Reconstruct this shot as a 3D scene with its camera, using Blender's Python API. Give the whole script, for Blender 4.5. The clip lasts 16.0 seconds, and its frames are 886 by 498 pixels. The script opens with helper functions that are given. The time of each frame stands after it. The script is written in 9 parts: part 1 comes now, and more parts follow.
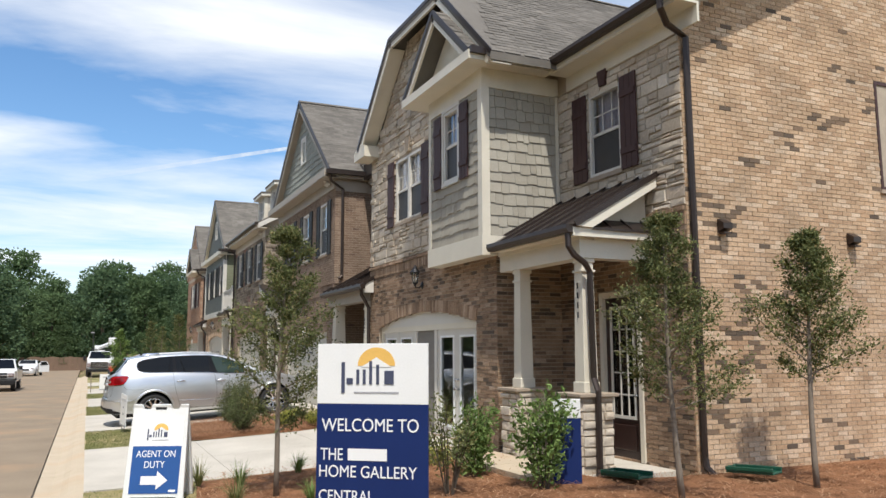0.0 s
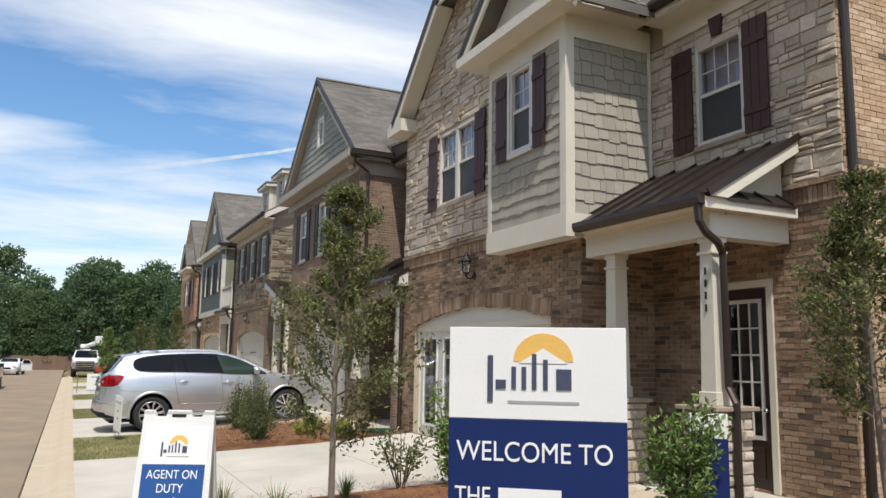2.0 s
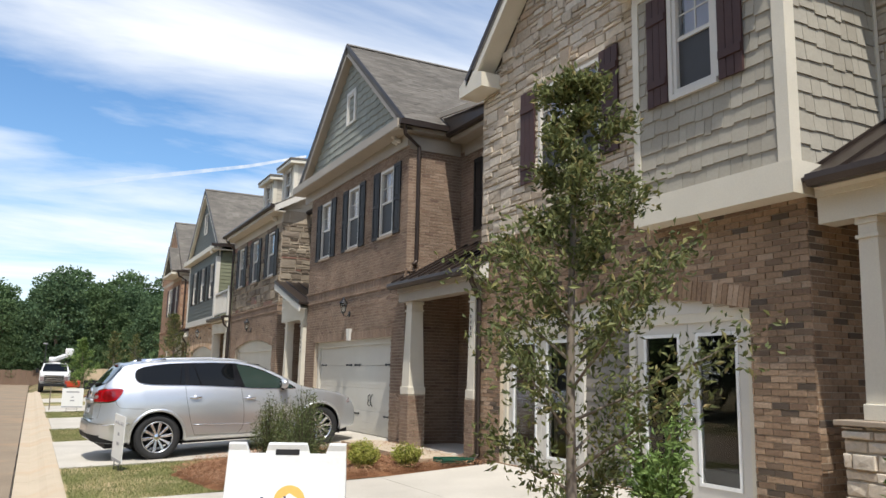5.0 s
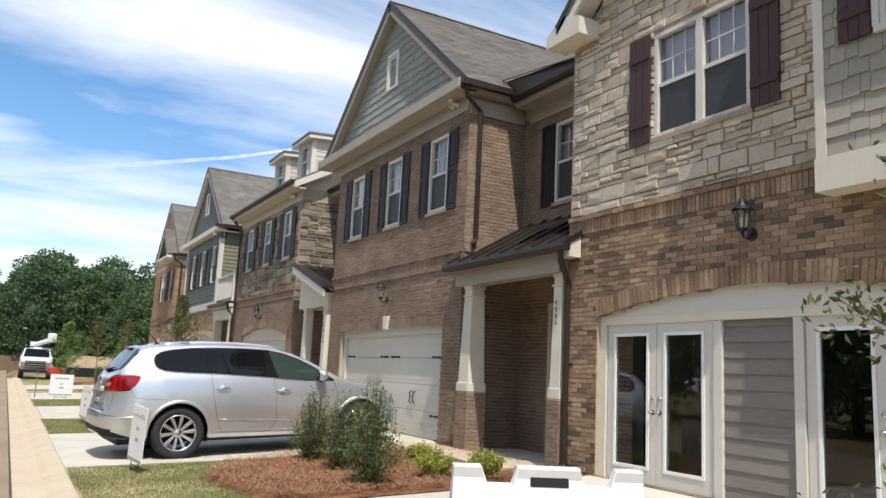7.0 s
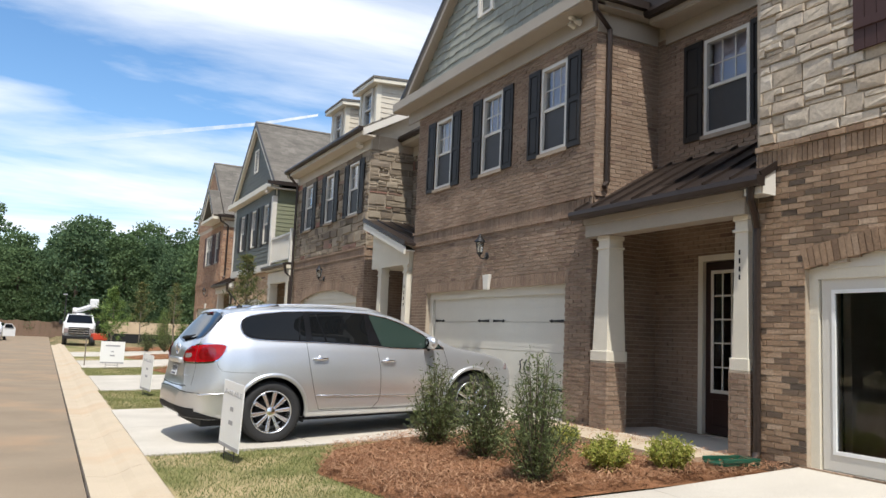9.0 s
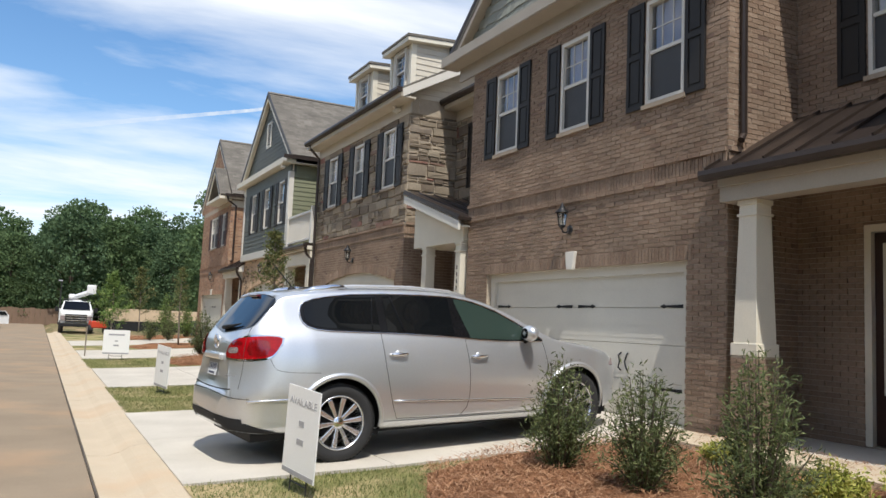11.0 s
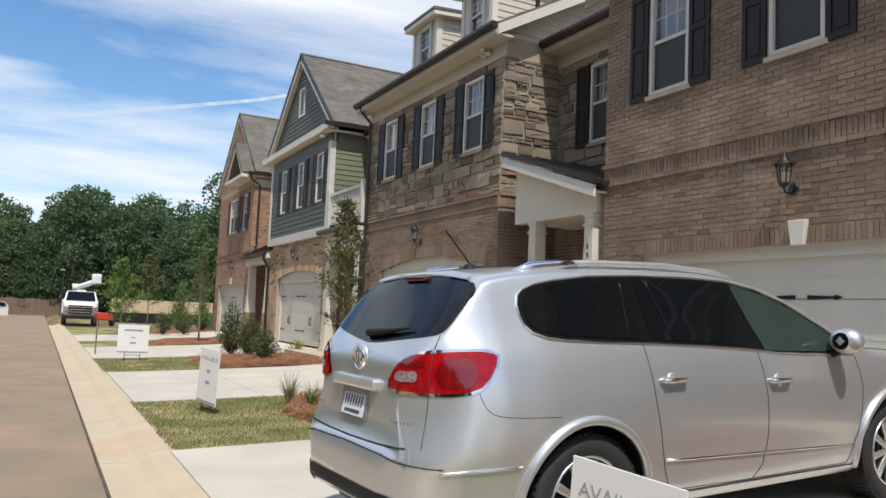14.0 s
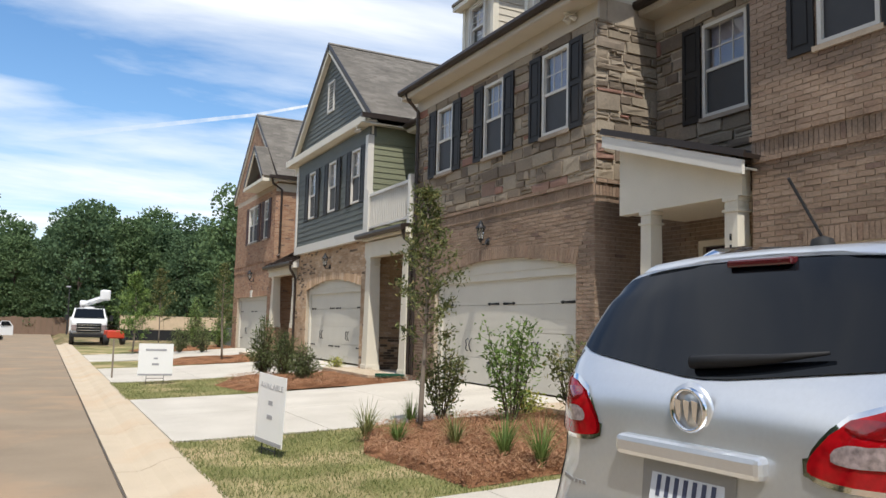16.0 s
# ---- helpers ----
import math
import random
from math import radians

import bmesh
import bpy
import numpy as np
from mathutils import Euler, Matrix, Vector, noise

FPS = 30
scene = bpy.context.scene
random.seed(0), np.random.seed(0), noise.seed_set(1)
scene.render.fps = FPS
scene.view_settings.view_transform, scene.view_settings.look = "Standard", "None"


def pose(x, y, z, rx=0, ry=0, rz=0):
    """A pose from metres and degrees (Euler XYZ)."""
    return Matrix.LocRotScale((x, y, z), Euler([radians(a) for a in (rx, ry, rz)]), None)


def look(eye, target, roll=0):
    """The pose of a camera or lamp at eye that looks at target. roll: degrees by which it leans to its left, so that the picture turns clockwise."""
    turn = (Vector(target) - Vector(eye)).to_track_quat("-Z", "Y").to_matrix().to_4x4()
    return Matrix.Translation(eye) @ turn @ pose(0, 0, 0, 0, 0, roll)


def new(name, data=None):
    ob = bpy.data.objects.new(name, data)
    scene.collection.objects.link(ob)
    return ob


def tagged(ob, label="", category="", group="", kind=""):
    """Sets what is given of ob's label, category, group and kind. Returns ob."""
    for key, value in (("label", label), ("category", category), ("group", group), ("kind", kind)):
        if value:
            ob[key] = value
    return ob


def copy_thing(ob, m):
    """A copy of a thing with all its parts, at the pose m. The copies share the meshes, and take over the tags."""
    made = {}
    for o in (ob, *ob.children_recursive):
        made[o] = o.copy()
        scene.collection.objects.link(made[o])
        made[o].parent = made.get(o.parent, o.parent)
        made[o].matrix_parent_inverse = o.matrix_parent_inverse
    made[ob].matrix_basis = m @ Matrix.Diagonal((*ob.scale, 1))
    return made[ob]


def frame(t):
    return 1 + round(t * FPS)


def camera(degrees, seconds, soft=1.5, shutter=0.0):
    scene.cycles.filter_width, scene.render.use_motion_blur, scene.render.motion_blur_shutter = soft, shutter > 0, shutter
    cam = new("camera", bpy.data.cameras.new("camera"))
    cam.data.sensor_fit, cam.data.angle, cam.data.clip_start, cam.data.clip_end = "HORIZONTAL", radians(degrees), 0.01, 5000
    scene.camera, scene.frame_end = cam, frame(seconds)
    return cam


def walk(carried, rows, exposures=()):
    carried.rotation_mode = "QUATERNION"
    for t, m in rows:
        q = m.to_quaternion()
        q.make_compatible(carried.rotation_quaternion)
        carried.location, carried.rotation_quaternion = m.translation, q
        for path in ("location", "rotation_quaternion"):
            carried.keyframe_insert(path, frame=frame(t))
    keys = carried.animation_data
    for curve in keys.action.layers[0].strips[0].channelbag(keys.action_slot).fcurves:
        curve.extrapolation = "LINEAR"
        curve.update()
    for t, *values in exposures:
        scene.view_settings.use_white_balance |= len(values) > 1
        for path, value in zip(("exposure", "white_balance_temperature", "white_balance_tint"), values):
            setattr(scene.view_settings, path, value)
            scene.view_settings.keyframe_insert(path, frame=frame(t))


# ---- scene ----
cam = camera(59.5, 16.0)
METRES, EYE, TILT, LEAN, TURN = 21.333, 2.0, 0.0, 0.0, -24.5
ROWS = [
    (0.0, 0.0, 0.0, 0.0, 0.03, 7.49, 0.22),
    (0.5, -0.0114, 0.0284, -0.0024, 1.54, 7.22, 0.04),
    (1.0, -0.0259, 0.0559, -0.0035, 2.15, 6.96, -0.64),
    (1.5, -0.0403, 0.0832, -0.0049, -1.02, 7.13, -0.42),
    (2.0, -0.0565, 0.1087, -0.0054, -0.97, 8.03, -0.91),
    (2.5, -0.0721, 0.1341, -0.0078, -1.77, 8.13, -0.33),
    (3.0, -0.0875, 0.1592, -0.0079, -1.95, 8.14, -0.14),
    (3.5, -0.1006, 0.1867, -0.0097, -2.39, 8.13, -0.1),
    (4.0, -0.1155, 0.214, -0.0103, -2.69, 8.16, -0.73),
    (4.5, -0.131, 0.2415, -0.0122, -2.91, 8.8, -1.14),
    (5.0, -0.1488, 0.2665, -0.0126, -3.17, 9.33, -1.2),
    (7.5, -0.2294, 0.3925, -0.0186, -4.77, 9.07, -3.16),
    (8.0, -0.246, 0.4193, -0.0178, -3.97, 8.35, -3.88),
    (8.5, -0.2617, 0.4466, -0.0189, -3.25, 7.02, -3.75),
    (9.0, -0.2773, 0.4745, -0.019, -2.65, 6.54, -2.55),
    (11.5, -0.3473, 0.6184, -0.0204, -3.05, 5.49, -2.54),
    (12.0, -0.3623, 0.6476, -0.0203, -2.25, 5.6, -2.48),
    (12.5, -0.3773, 0.677, -0.0211, -1.58, 5.48, -2.3),
    (13.0, -0.391, 0.707, -0.0212, -1.01, 5.36, -1.86),
    (13.5, -0.4036, 0.7367, -0.0212, -2.6, 4.89, -1.81),
    (14.0, -0.4167, 0.7657, -0.0203, -3.05, 4.92, -2.54),
    (14.5, -0.4304, 0.795, -0.0209, -3.36, 5.32, -2.55),
    (15.0, -0.445, 0.8232, -0.0209, -2.98, 5.51, -2.62),
    (15.5, -0.4596, 0.8506, -0.0214, -2.92, 5.66, -2.14),
    (16.0, -0.4741, 0.8778, -0.0215, -2.76, 5.68, -1.39),
]
walk(cam, [(t, pose(0, 0, EYE, TILT, LEAN, TURN) @ pose(METRES * x, METRES * y, METRES * z, 90 + pitch, roll, yaw)) for t, x, y, z, yaw, pitch, roll in ROWS],
     exposures=[(0.0, 0.0), (3.0, -0.13), (5.0, 0.04), (8.5, 0.12), (11.0, 0.0), (13.0, -0.11), (15.0, -0.12), (16.0, 0.04)])

# ---- world, sun ----
SUN_WAY = Vector((0.17, 0.52, -1.0)).normalized()
sun_el = math.asin(-SUN_WAY.z)
sun_az = math.atan2(-SUN_WAY.x, -SUN_WAY.y)
world = bpy.data.worlds.new("world")
scene.world = world
world.use_nodes = True
wt = world.node_tree
wt.nodes.clear()


def wn(kind, **kw):
    n = wt.nodes.new(kind)
    for k, v in kw.items():
        n.inputs[k].default_value = v
    return n


sky = wt.nodes.new("ShaderNodeTexSky")
sky.sky_type = "NISHITA"
sky.sun_disc = False
sky.sun_elevation = sun_el
sky.sun_rotation = sun_az
sky.air_density, sky.dust_density, sky.ozone_density = 1.0, 0.6, 2.0
w_co = wn("ShaderNodeTexCoord")
w_sep = wn("ShaderNodeSeparateXYZ")
wt.links.new(w_co.outputs["Generated"], w_sep.inputs[0])
w_add = wn("ShaderNodeMath")
w_add.operation = "ADD"
w_add.inputs[1].default_value = 0.10
wt.links.new(w_sep.outputs[2], w_add.inputs[0])
w_max = wn("ShaderNodeMath")
w_max.operation = "MAXIMUM"
w_max.inputs[1].default_value = 0.03
wt.links.new(w_add.outputs[0], w_max.inputs[0])
w_div = wn("ShaderNodeVectorMath")
w_div.operation = "DIVIDE"
wt.links.new(w_co.outputs["Generated"], w_div.inputs[0])
w_cmb = wn("ShaderNodeCombineXYZ")
for a in range(3):
    wt.links.new(w_max.outputs[0], w_cmb.inputs[a])
wt.links.new(w_cmb.outputs[0], w_div.inputs[1])
w_map = wn("ShaderNodeMapping")
w_map.inputs["Location"].default_value = (0.35, 0.1, 0.0)
w_map.inputs["Rotation"].default_value = (0, 0, radians(-38))
w_map.inputs["Scale"].default_value = (0.32, 0.85, 0.25)
wt.links.new(w_div.outputs[0], w_map.inputs[0])
w_noise = wn("ShaderNodeTexNoise", Scale=1.25, Detail=9.0, Roughness=0.56, Distortion=0.35)
wt.links.new(w_map.outputs[0], w_noise.inputs["Vector"])
w_band = wt.nodes.new("ShaderNodeValToRGB")
wb = w_band.color_ramp
for p in (0.10, 0.18, 0.235, 0.275, 0.31, 0.37, 0.50):
    wb.elements.new(p)
for e, v in zip(wb.elements, (0.60, 0.50, 0.60, 0.585, 0.40, 0.42, 0.60, 0.55, 0.50)):
    e.color = (v, v, v, 1)
wt.links.new(w_sep.outputs[2], w_band.inputs[0])
w_sum = wn("ShaderNodeMath")
w_sum.operation = "ADD"
w_off = wn("ShaderNodeMath")
w_off.operation = "SUBTRACT"
w_off.inputs[1].default_value = 0.5
wt.links.new(w_band.outputs[0], w_off.inputs[0])
wt.links.new(w_off.outputs[0], w_sum.inputs[0])
w_ramp = wt.nodes.new("ShaderNodeValToRGB")
w_ramp.color_ramp.elements[0].position = 0.42
w_ramp.color_ramp.elements[0].color = (0, 0, 0, 1)
w_ramp.color_ramp.elements[1].position = 0.66
w_ramp.color_ramp.elements[1].color = (0.95, 0.95, 0.95, 1)
wt.links.new(w_noise.outputs["Fac"], w_sum.inputs[1])
wt.links.new(w_sum.outputs[0], w_ramp.inputs[0])
w_mix = wt.nodes.new("ShaderNodeMix")
w_mix.data_type = "RGBA"
wt.links.new(w_ramp.outputs[0], w_mix.inputs["Factor"])
w_hsv = wn("ShaderNodeHueSaturation", Saturation=1.2, Value=1.55)
wt.links.new(sky.outputs[0], w_hsv.inputs["Color"])
wt.links.new(w_hsv.outputs[0], w_mix.inputs["A"])
w_mix.inputs["B"].default_value = (9.3, 9.6, 10.0, 1)
w_bg = wn("ShaderNodeBackground", Strength=0.115)
wt.links.new(w_mix.outputs["Result"], w_bg.inputs[0])
w_out = wn("ShaderNodeOutputWorld")
wt.links.new(w_bg.outputs[0], w_out.inputs[0])

sun_data = bpy.data.lights.new("sun", "SUN")
sun_data.energy = 4.7
sun_data.angle = radians(0.55)
sun_data.color = (1.0, 0.955, 0.88)
sun = new("sun", sun_data)
sun.matrix_world = look((0, 0, 40), Vector((0, 0, 40)) + SUN_WAY)


# ---- materials ----
def material(name, base, rough=0.7, metal=0.0, second=None, scale=6.0, fine=60.0, bump=0.15, spread=0.12, coat=0.0,
             stretch=(1, 1, 1), spec=0.5, distance=0.01):
    """A base colour varied by a large and a fine noise, with a fine relief."""
    m = bpy.data.materials.new(name)
    m.use_nodes = True
    t = m.node_tree
    b = t.nodes["Principled BSDF"]
    b.inputs["Roughness"].default_value = rough
    b.inputs["Metallic"].default_value = metal
    b.inputs["Coat Weight"].default_value = coat
    b.inputs["Specular IOR Level"].default_value = spec
    co = t.nodes.new("ShaderNodeTexCoord")
    mp = t.nodes.new("ShaderNodeMapping")
    mp.inputs["Scale"].default_value = stretch
    t.links.new(co.outputs["Object"], mp.inputs[0])
    big = t.nodes.new("ShaderNodeTexNoise")
    big.inputs["Scale"].default_value = scale
    big.inputs["Detail"].default_value = 5
    t.links.new(mp.outputs[0], big.inputs["Vector"])
    small = t.nodes.new("ShaderNodeTexNoise")
    small.inputs["Scale"].default_value = fine
    small.inputs["Detail"].default_value = 4
    t.links.new(mp.outputs[0], small.inputs["Vector"])
    add = t.nodes.new("ShaderNodeMath")
    add.operation = "ADD"
    t.links.new(big.outputs["Fac"], add.inputs[0])
    t.links.new(small.outputs["Fac"], add.inputs[1])
    ramp = t.nodes.new("ShaderNodeValToRGB")
    r = ramp.color_ramp
    lo = [max(0.0, c * (1 - spread * 1.6)) for c in base]
    hi = list(second) if second else [min(1.0, c * (1 + spread)) for c in base]
    r.elements[0].position, r.elements[0].color = 0.32, (*lo, 1)
    r.elements[1].position, r.elements[1].color = 0.68, (*hi, 1)
    half = t.nodes.new("ShaderNodeMath")
    half.operation = "MULTIPLY"
    half.inputs[1].default_value = 0.5
    t.links.new(add.outputs[0], half.inputs[0])
    t.links.new(half.outputs[0], ramp.inputs[0])
    t.links.new(ramp.outputs[0], b.inputs["Base Color"])
    if bump:
        bp = t.nodes.new("ShaderNodeBump")
        bp.inputs["Strength"].default_value = bump
        bp.inputs["Distance"].default_value = distance
        t.links.new(small.outputs["Fac"], bp.inputs["Height"])
        t.links.new(bp.outputs[0], b.inputs["Normal"])
    return m


def piece_material(name, stops, island=True, rough=0.85, fine=45.0, bump=0.5, grain=0.25):
    """Colour picked piece by piece from stops (position, colour), each piece with its own grain."""
    m = bpy.data.materials.new(name)
    m.use_nodes = True
    t = m.node_tree
    b = t.nodes["Principled BSDF"]
    b.inputs["Roughness"].default_value = rough
    b.inputs["Specular IOR Level"].default_value = 0.25
    if island:
        src = t.nodes.new("ShaderNodeNewGeometry").outputs["Random Per Island"]
    else:
        src = t.nodes.new("ShaderNodeObjectInfo").outputs["Random"]
    ramp = t.nodes.new("ShaderNodeValToRGB")
    r = ramp.color_ramp
    r.interpolation = "LINEAR"
    while len(r.elements) < len(stops):
        r.elements.new(0.5)
    for e, (p, c) in zip(r.elements, stops):
        e.position, e.color = p, (*c, 1)
    t.links.new(src, ramp.inputs[0])
    co = t.nodes.new("ShaderNodeNewGeometry")
    n1 = t.nodes.new("ShaderNodeTexNoise")
    n1.inputs["Scale"].default_value = fine
    n1.inputs["Detail"].default_value = 6
    t.links.new(co.outputs["Position"], n1.inputs["Vector"])
    n2 = t.nodes.new("ShaderNodeTexNoise")
    n2.inputs["Scale"].default_value = 1.3
    n2.inputs["Detail"].default_value = 4
    t.links.new(co.outputs["Position"], n2.inputs["Vector"])
    mul = t.nodes.new("ShaderNodeMath")
    mul.operation = "ADD"
    t.links.new(n1.outputs["Fac"], mul.inputs[0])
    t.links.new(n2.outputs["Fac"], mul.inputs[1])
    rng = t.nodes.new("ShaderNodeMapRange")
    rng.inputs["From Min"].default_value, rng.inputs["From Max"].default_value = 0.6, 1.4
    rng.inputs["To Min"].default_value, rng.inputs["To Max"].default_value = 1 - grain, 1 + grain
    t.links.new(mul.outputs[0], rng.inputs["Value"])
    hsv = t.nodes.new("ShaderNodeHueSaturation")
    t.links.new(ramp.outputs[0], hsv.inputs["Color"])
    t.links.new(rng.outputs["Result"], hsv.inputs["Value"])
    t.links.new(hsv.outputs[0], b.inputs["Base Color"])
    bp = t.nodes.new("ShaderNodeBump")
    bp.inputs["Strength"].default_value = bump
    bp.inputs["Distance"].default_value = 0.008
    t.links.new(n1.outputs["Fac"], bp.inputs["Height"])
    t.links.new(bp.outputs[0], b.inputs["Normal"])
    return m


def glass_material(name, tint, rough=0.02, alpha=0.35):
    m = bpy.data.materials.new(name)
    m.use_nodes = True
    t = m.node_tree
    b = t.nodes["Principled BSDF"]
    b.inputs["Base Color"].default_value = (*tint, 1)
    b.inputs["Roughness"].default_value = rough
    b.inputs["Transmission Weight"].default_value = alpha
    b.inputs["IOR"].default_value = 1.5
    return m


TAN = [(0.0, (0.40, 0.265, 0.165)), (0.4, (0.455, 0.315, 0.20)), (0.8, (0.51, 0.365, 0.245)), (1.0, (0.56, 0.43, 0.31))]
DARKB = [(0.0, (0.215, 0.145, 0.095)), (0.5, (0.15, 0.108, 0.076)), (1.0, (0.098, 0.076, 0.058))]
BROWN = [(0.0, (0.220, 0.153, 0.109)), (0.4, (0.250, 0.178, 0.128)), (0.8, (0.284, 0.207, 0.152)), (0.97, (0.225, 0.150, 0.106)),
         (1.0, (0.16, 0.108, 0.083))]
CREAM = [(0.0, (0.41, 0.34, 0.26)), (0.5, (0.52, 0.45, 0.36)), (0.85, (0.60, 0.53, 0.435)), (1.0, (0.45, 0.355, 0.265))]
FIELD = [(0.0, (0.15, 0.118, 0.09)), (0.3, (0.20, 0.16, 0.12)), (0.55, (0.27, 0.222, 0.165)), (0.8, (0.34, 0.285, 0.215)), (0.92, (0.25, 0.205, 0.16)),
         (0.95, (0.26, 0.15, 0.115)), (1.0, (0.32, 0.165, 0.125))]
RED = [(0.0, (0.30, 0.17, 0.11)), (0.5, (0.38, 0.23, 0.15)), (0.9, (0.44, 0.29, 0.19)), (1.0, (0.18, 0.12, 0.10))]
M_TAN, M_TAN1 = piece_material("tan brick", TAN, fine=34, bump=0.9, grain=0.42), piece_material("tan brick single", TAN, island=False, fine=34, bump=0.9, grain=0.42)
M_BROWN, M_BROWN1 = piece_material("brown brick", BROWN, fine=34, bump=0.9, grain=0.42), piece_material("brown brick single", BROWN, island=False, fine=34, bump=0.9, grain=0.42)
# the end wall's tan brick with the street front's shade painted into its colour
TAN_SHADE = [(0.0, (0.194, 0.127, 0.084)), (0.35, (0.282, 0.188, 0.121)), (0.8, (0.339, 0.233, 0.154)), (1.0, (0.414, 0.304, 0.216))]
M_TAN_SHADE, M_TAN_SHADE1 = piece_material("tan mixed brick", TAN_SHADE, fine=34, bump=0.9, grain=0.42), piece_material("tan brick in shade single", TAN_SHADE, island=False, fine=34, bump=0.9, grain=0.42)
M_DARKB, M_DARKB1 = piece_material("dark clinker brick", DARKB), piece_material("dark clinker brick single", DARKB, island=False)
M_RED = piece_material("red-brown brick", RED)
M_CREAM, M_CREAM1 = piece_material("cream stone", CREAM, bump=0.9, fine=22), piece_material("cream stone single", CREAM, island=False, bump=0.9, fine=22)
M_FIELD = piece_material("field stone", FIELD, bump=0.9, fine=22)
SAGE = [(0.0, (0.325, 0.297, 0.243)), (0.5, (0.36, 0.332, 0.273)), (1.0, (0.39, 0.36, 0.30))]
M_SHAKE = piece_material("sage shake", SAGE, island=False, fine=30, bump=0.25, grain=0.1)
M_SHAKE2 = piece_material("grey-green shake", [(0.0, (0.27, 0.28, 0.245)), (1.0, (0.325, 0.335, 0.295))], fine=30, bump=0.25, grain=0.1)
M_MORTAR = material("mortar", (0.43, 0.36, 0.275), 0.95, bump=0.3, fine=120)
M_TRIM = material("cream trim paint", (0.68, 0.63, 0.52), 0.5, bump=0.04, spread=0.05, scale=2)
M_WHITE = material("white vinyl", (0.63, 0.60, 0.54), 0.4, bump=0.02, spread=0.04, scale=2)
M_GARAGE = material("white garage paint", (0.575, 0.545, 0.475), 0.5, bump=0.05, spread=0.05, scale=1.5)
M_TAUPE = material("taupe trim paint", (0.37, 0.325, 0.265), 0.55, bump=0.04, spread=0.06, scale=2)
# cream trim with the shade under the third house's eaves put into its colour
M_TRIM_SHADE = material("cream trim paint in shade", (0.50, 0.445, 0.36), 0.55, bump=0.04, spread=0.06, scale=2)
M_BRONZE = material("dark bronze metal", (0.060, 0.045, 0.038), 0.38, metal=0.6, bump=0.05, spread=0.12, scale=2)
M_SHUTTER = material("dark brown shutter paint", (0.070, 0.038, 0.036), 0.55, bump=0.1, spread=0.1, fine=90, spec=0.25)
M_BLACK = material("black shutter paint", (0.023, 0.021, 0.020), 0.5, bump=0.08, spread=0.1, spec=0.25)
M_IRON = material("black iron", (0.018, 0.018, 0.02), 0.45, metal=0.4, bump=0.05)
M_ROOF = piece_material("weathered shingle", [(0.0, (0.13, 0.118, 0.101)), (0.5, (0.155, 0.14, 0.12)), (1.0, (0.182, 0.165, 0.142))], fine=160, bump=0.6, grain=0.35)
M_DOOR = material("dark brown door", (0.035, 0.017, 0.014), 0.3, bump=0.05)
# near-black that stands in for the lack of light indoors
M_DARK = material("black for unlit rooms", (0.02, 0.02, 0.02), 0.9, bump=0)
M_GREYSIDE = material("grey siding", (0.205, 0.185, 0.16), 0.6, bump=0.15, stretch=(1, 0.1, 1))
# one siding green, painted lighter for the sunlit side, darker for the shaded front
M_GREENLIT = material("green lap siding", (0.19, 0.20, 0.125), 0.6, bump=0.12, stretch=(0.2, 0.2, 1))
M_GREENDK = material("shade-dark green lap siding", (0.098, 0.107, 0.092), 0.6, bump=0.12, stretch=(0.2, 0.2, 1))
M_BEIGE = material("beige lap siding", (0.56, 0.51, 0.42), 0.6, bump=0.1, spread=0.05)
M_CONC = material("driveway concrete", (0.485, 0.442, 0.372), 0.9, second=(0.585, 0.542, 0.468), scale=0.9, fine=90, bump=0.2)
M_KERB = material("kerb concrete", (0.475, 0.39, 0.278), 0.9, second=(0.53, 0.437, 0.318), scale=1.7, fine=70, bump=0.25, spread=0.05)
M_GLASS = glass_material("window glass", (0.86, 0.88, 0.9), 0.0, 1.0)
M_GLASS.node_tree.nodes["Principled BSDF"].inputs["IOR"].default_value = 1.62
M_DOORGLASS = glass_material("door glass", (0.86, 0.88, 0.9), 0.0, 1.0)
M_SCREEN = material("window screen", (0.035, 0.034, 0.035), 0.5, bump=0.1, fine=300)


# ---- mesh helpers ----
def ring(facing, plane, d0, d1, a0, a1, z0, z1, f, foot=True):
    """One frame round an opening; without its foot it is a jamb set."""
    P = (lambda d, a, z: (plane - d, a, z)) if facing == "x" else (lambda d, a, z: (a, plane - d, z))
    bm = bmesh.new()
    if foot:
        out, inn = [(a0, z0), (a1, z0), (a1, z1), (a0, z1)], [(a0 + f, z0 + f), (a1 - f, z0 + f), (a1 - f, z1 - f), (a0 + f, z1 - f)]
        v = [[bm.verts.new(P(d, *p)) for p in s] for d in (d0, d1) for s in (out, inn)]
        for k in range(4):
            j = (k + 1) % 4
            bm.faces.new((v[0][k], v[0][j], v[1][j], v[1][k]))
            bm.faces.new((v[2][k], v[2][j], v[3][j], v[3][k]))
            bm.faces.new((v[0][k], v[0][j], v[2][j], v[2][k]))
            bm.faces.new((v[1][k], v[1][j], v[3][j], v[3][k]))
        return bm
    pts = [(a0, z0), (a0, z1), (a1, z1), (a1, z0), (a1 - f, z0), (a1 - f, z1 - f), (a0 + f, z1 - f), (a0 + f, z0)]
    return prism(bm, [P(d0, *p) for p in pts], Vector(P(d1, 0, 0)) - Vector(P(d0, 0, 0)))


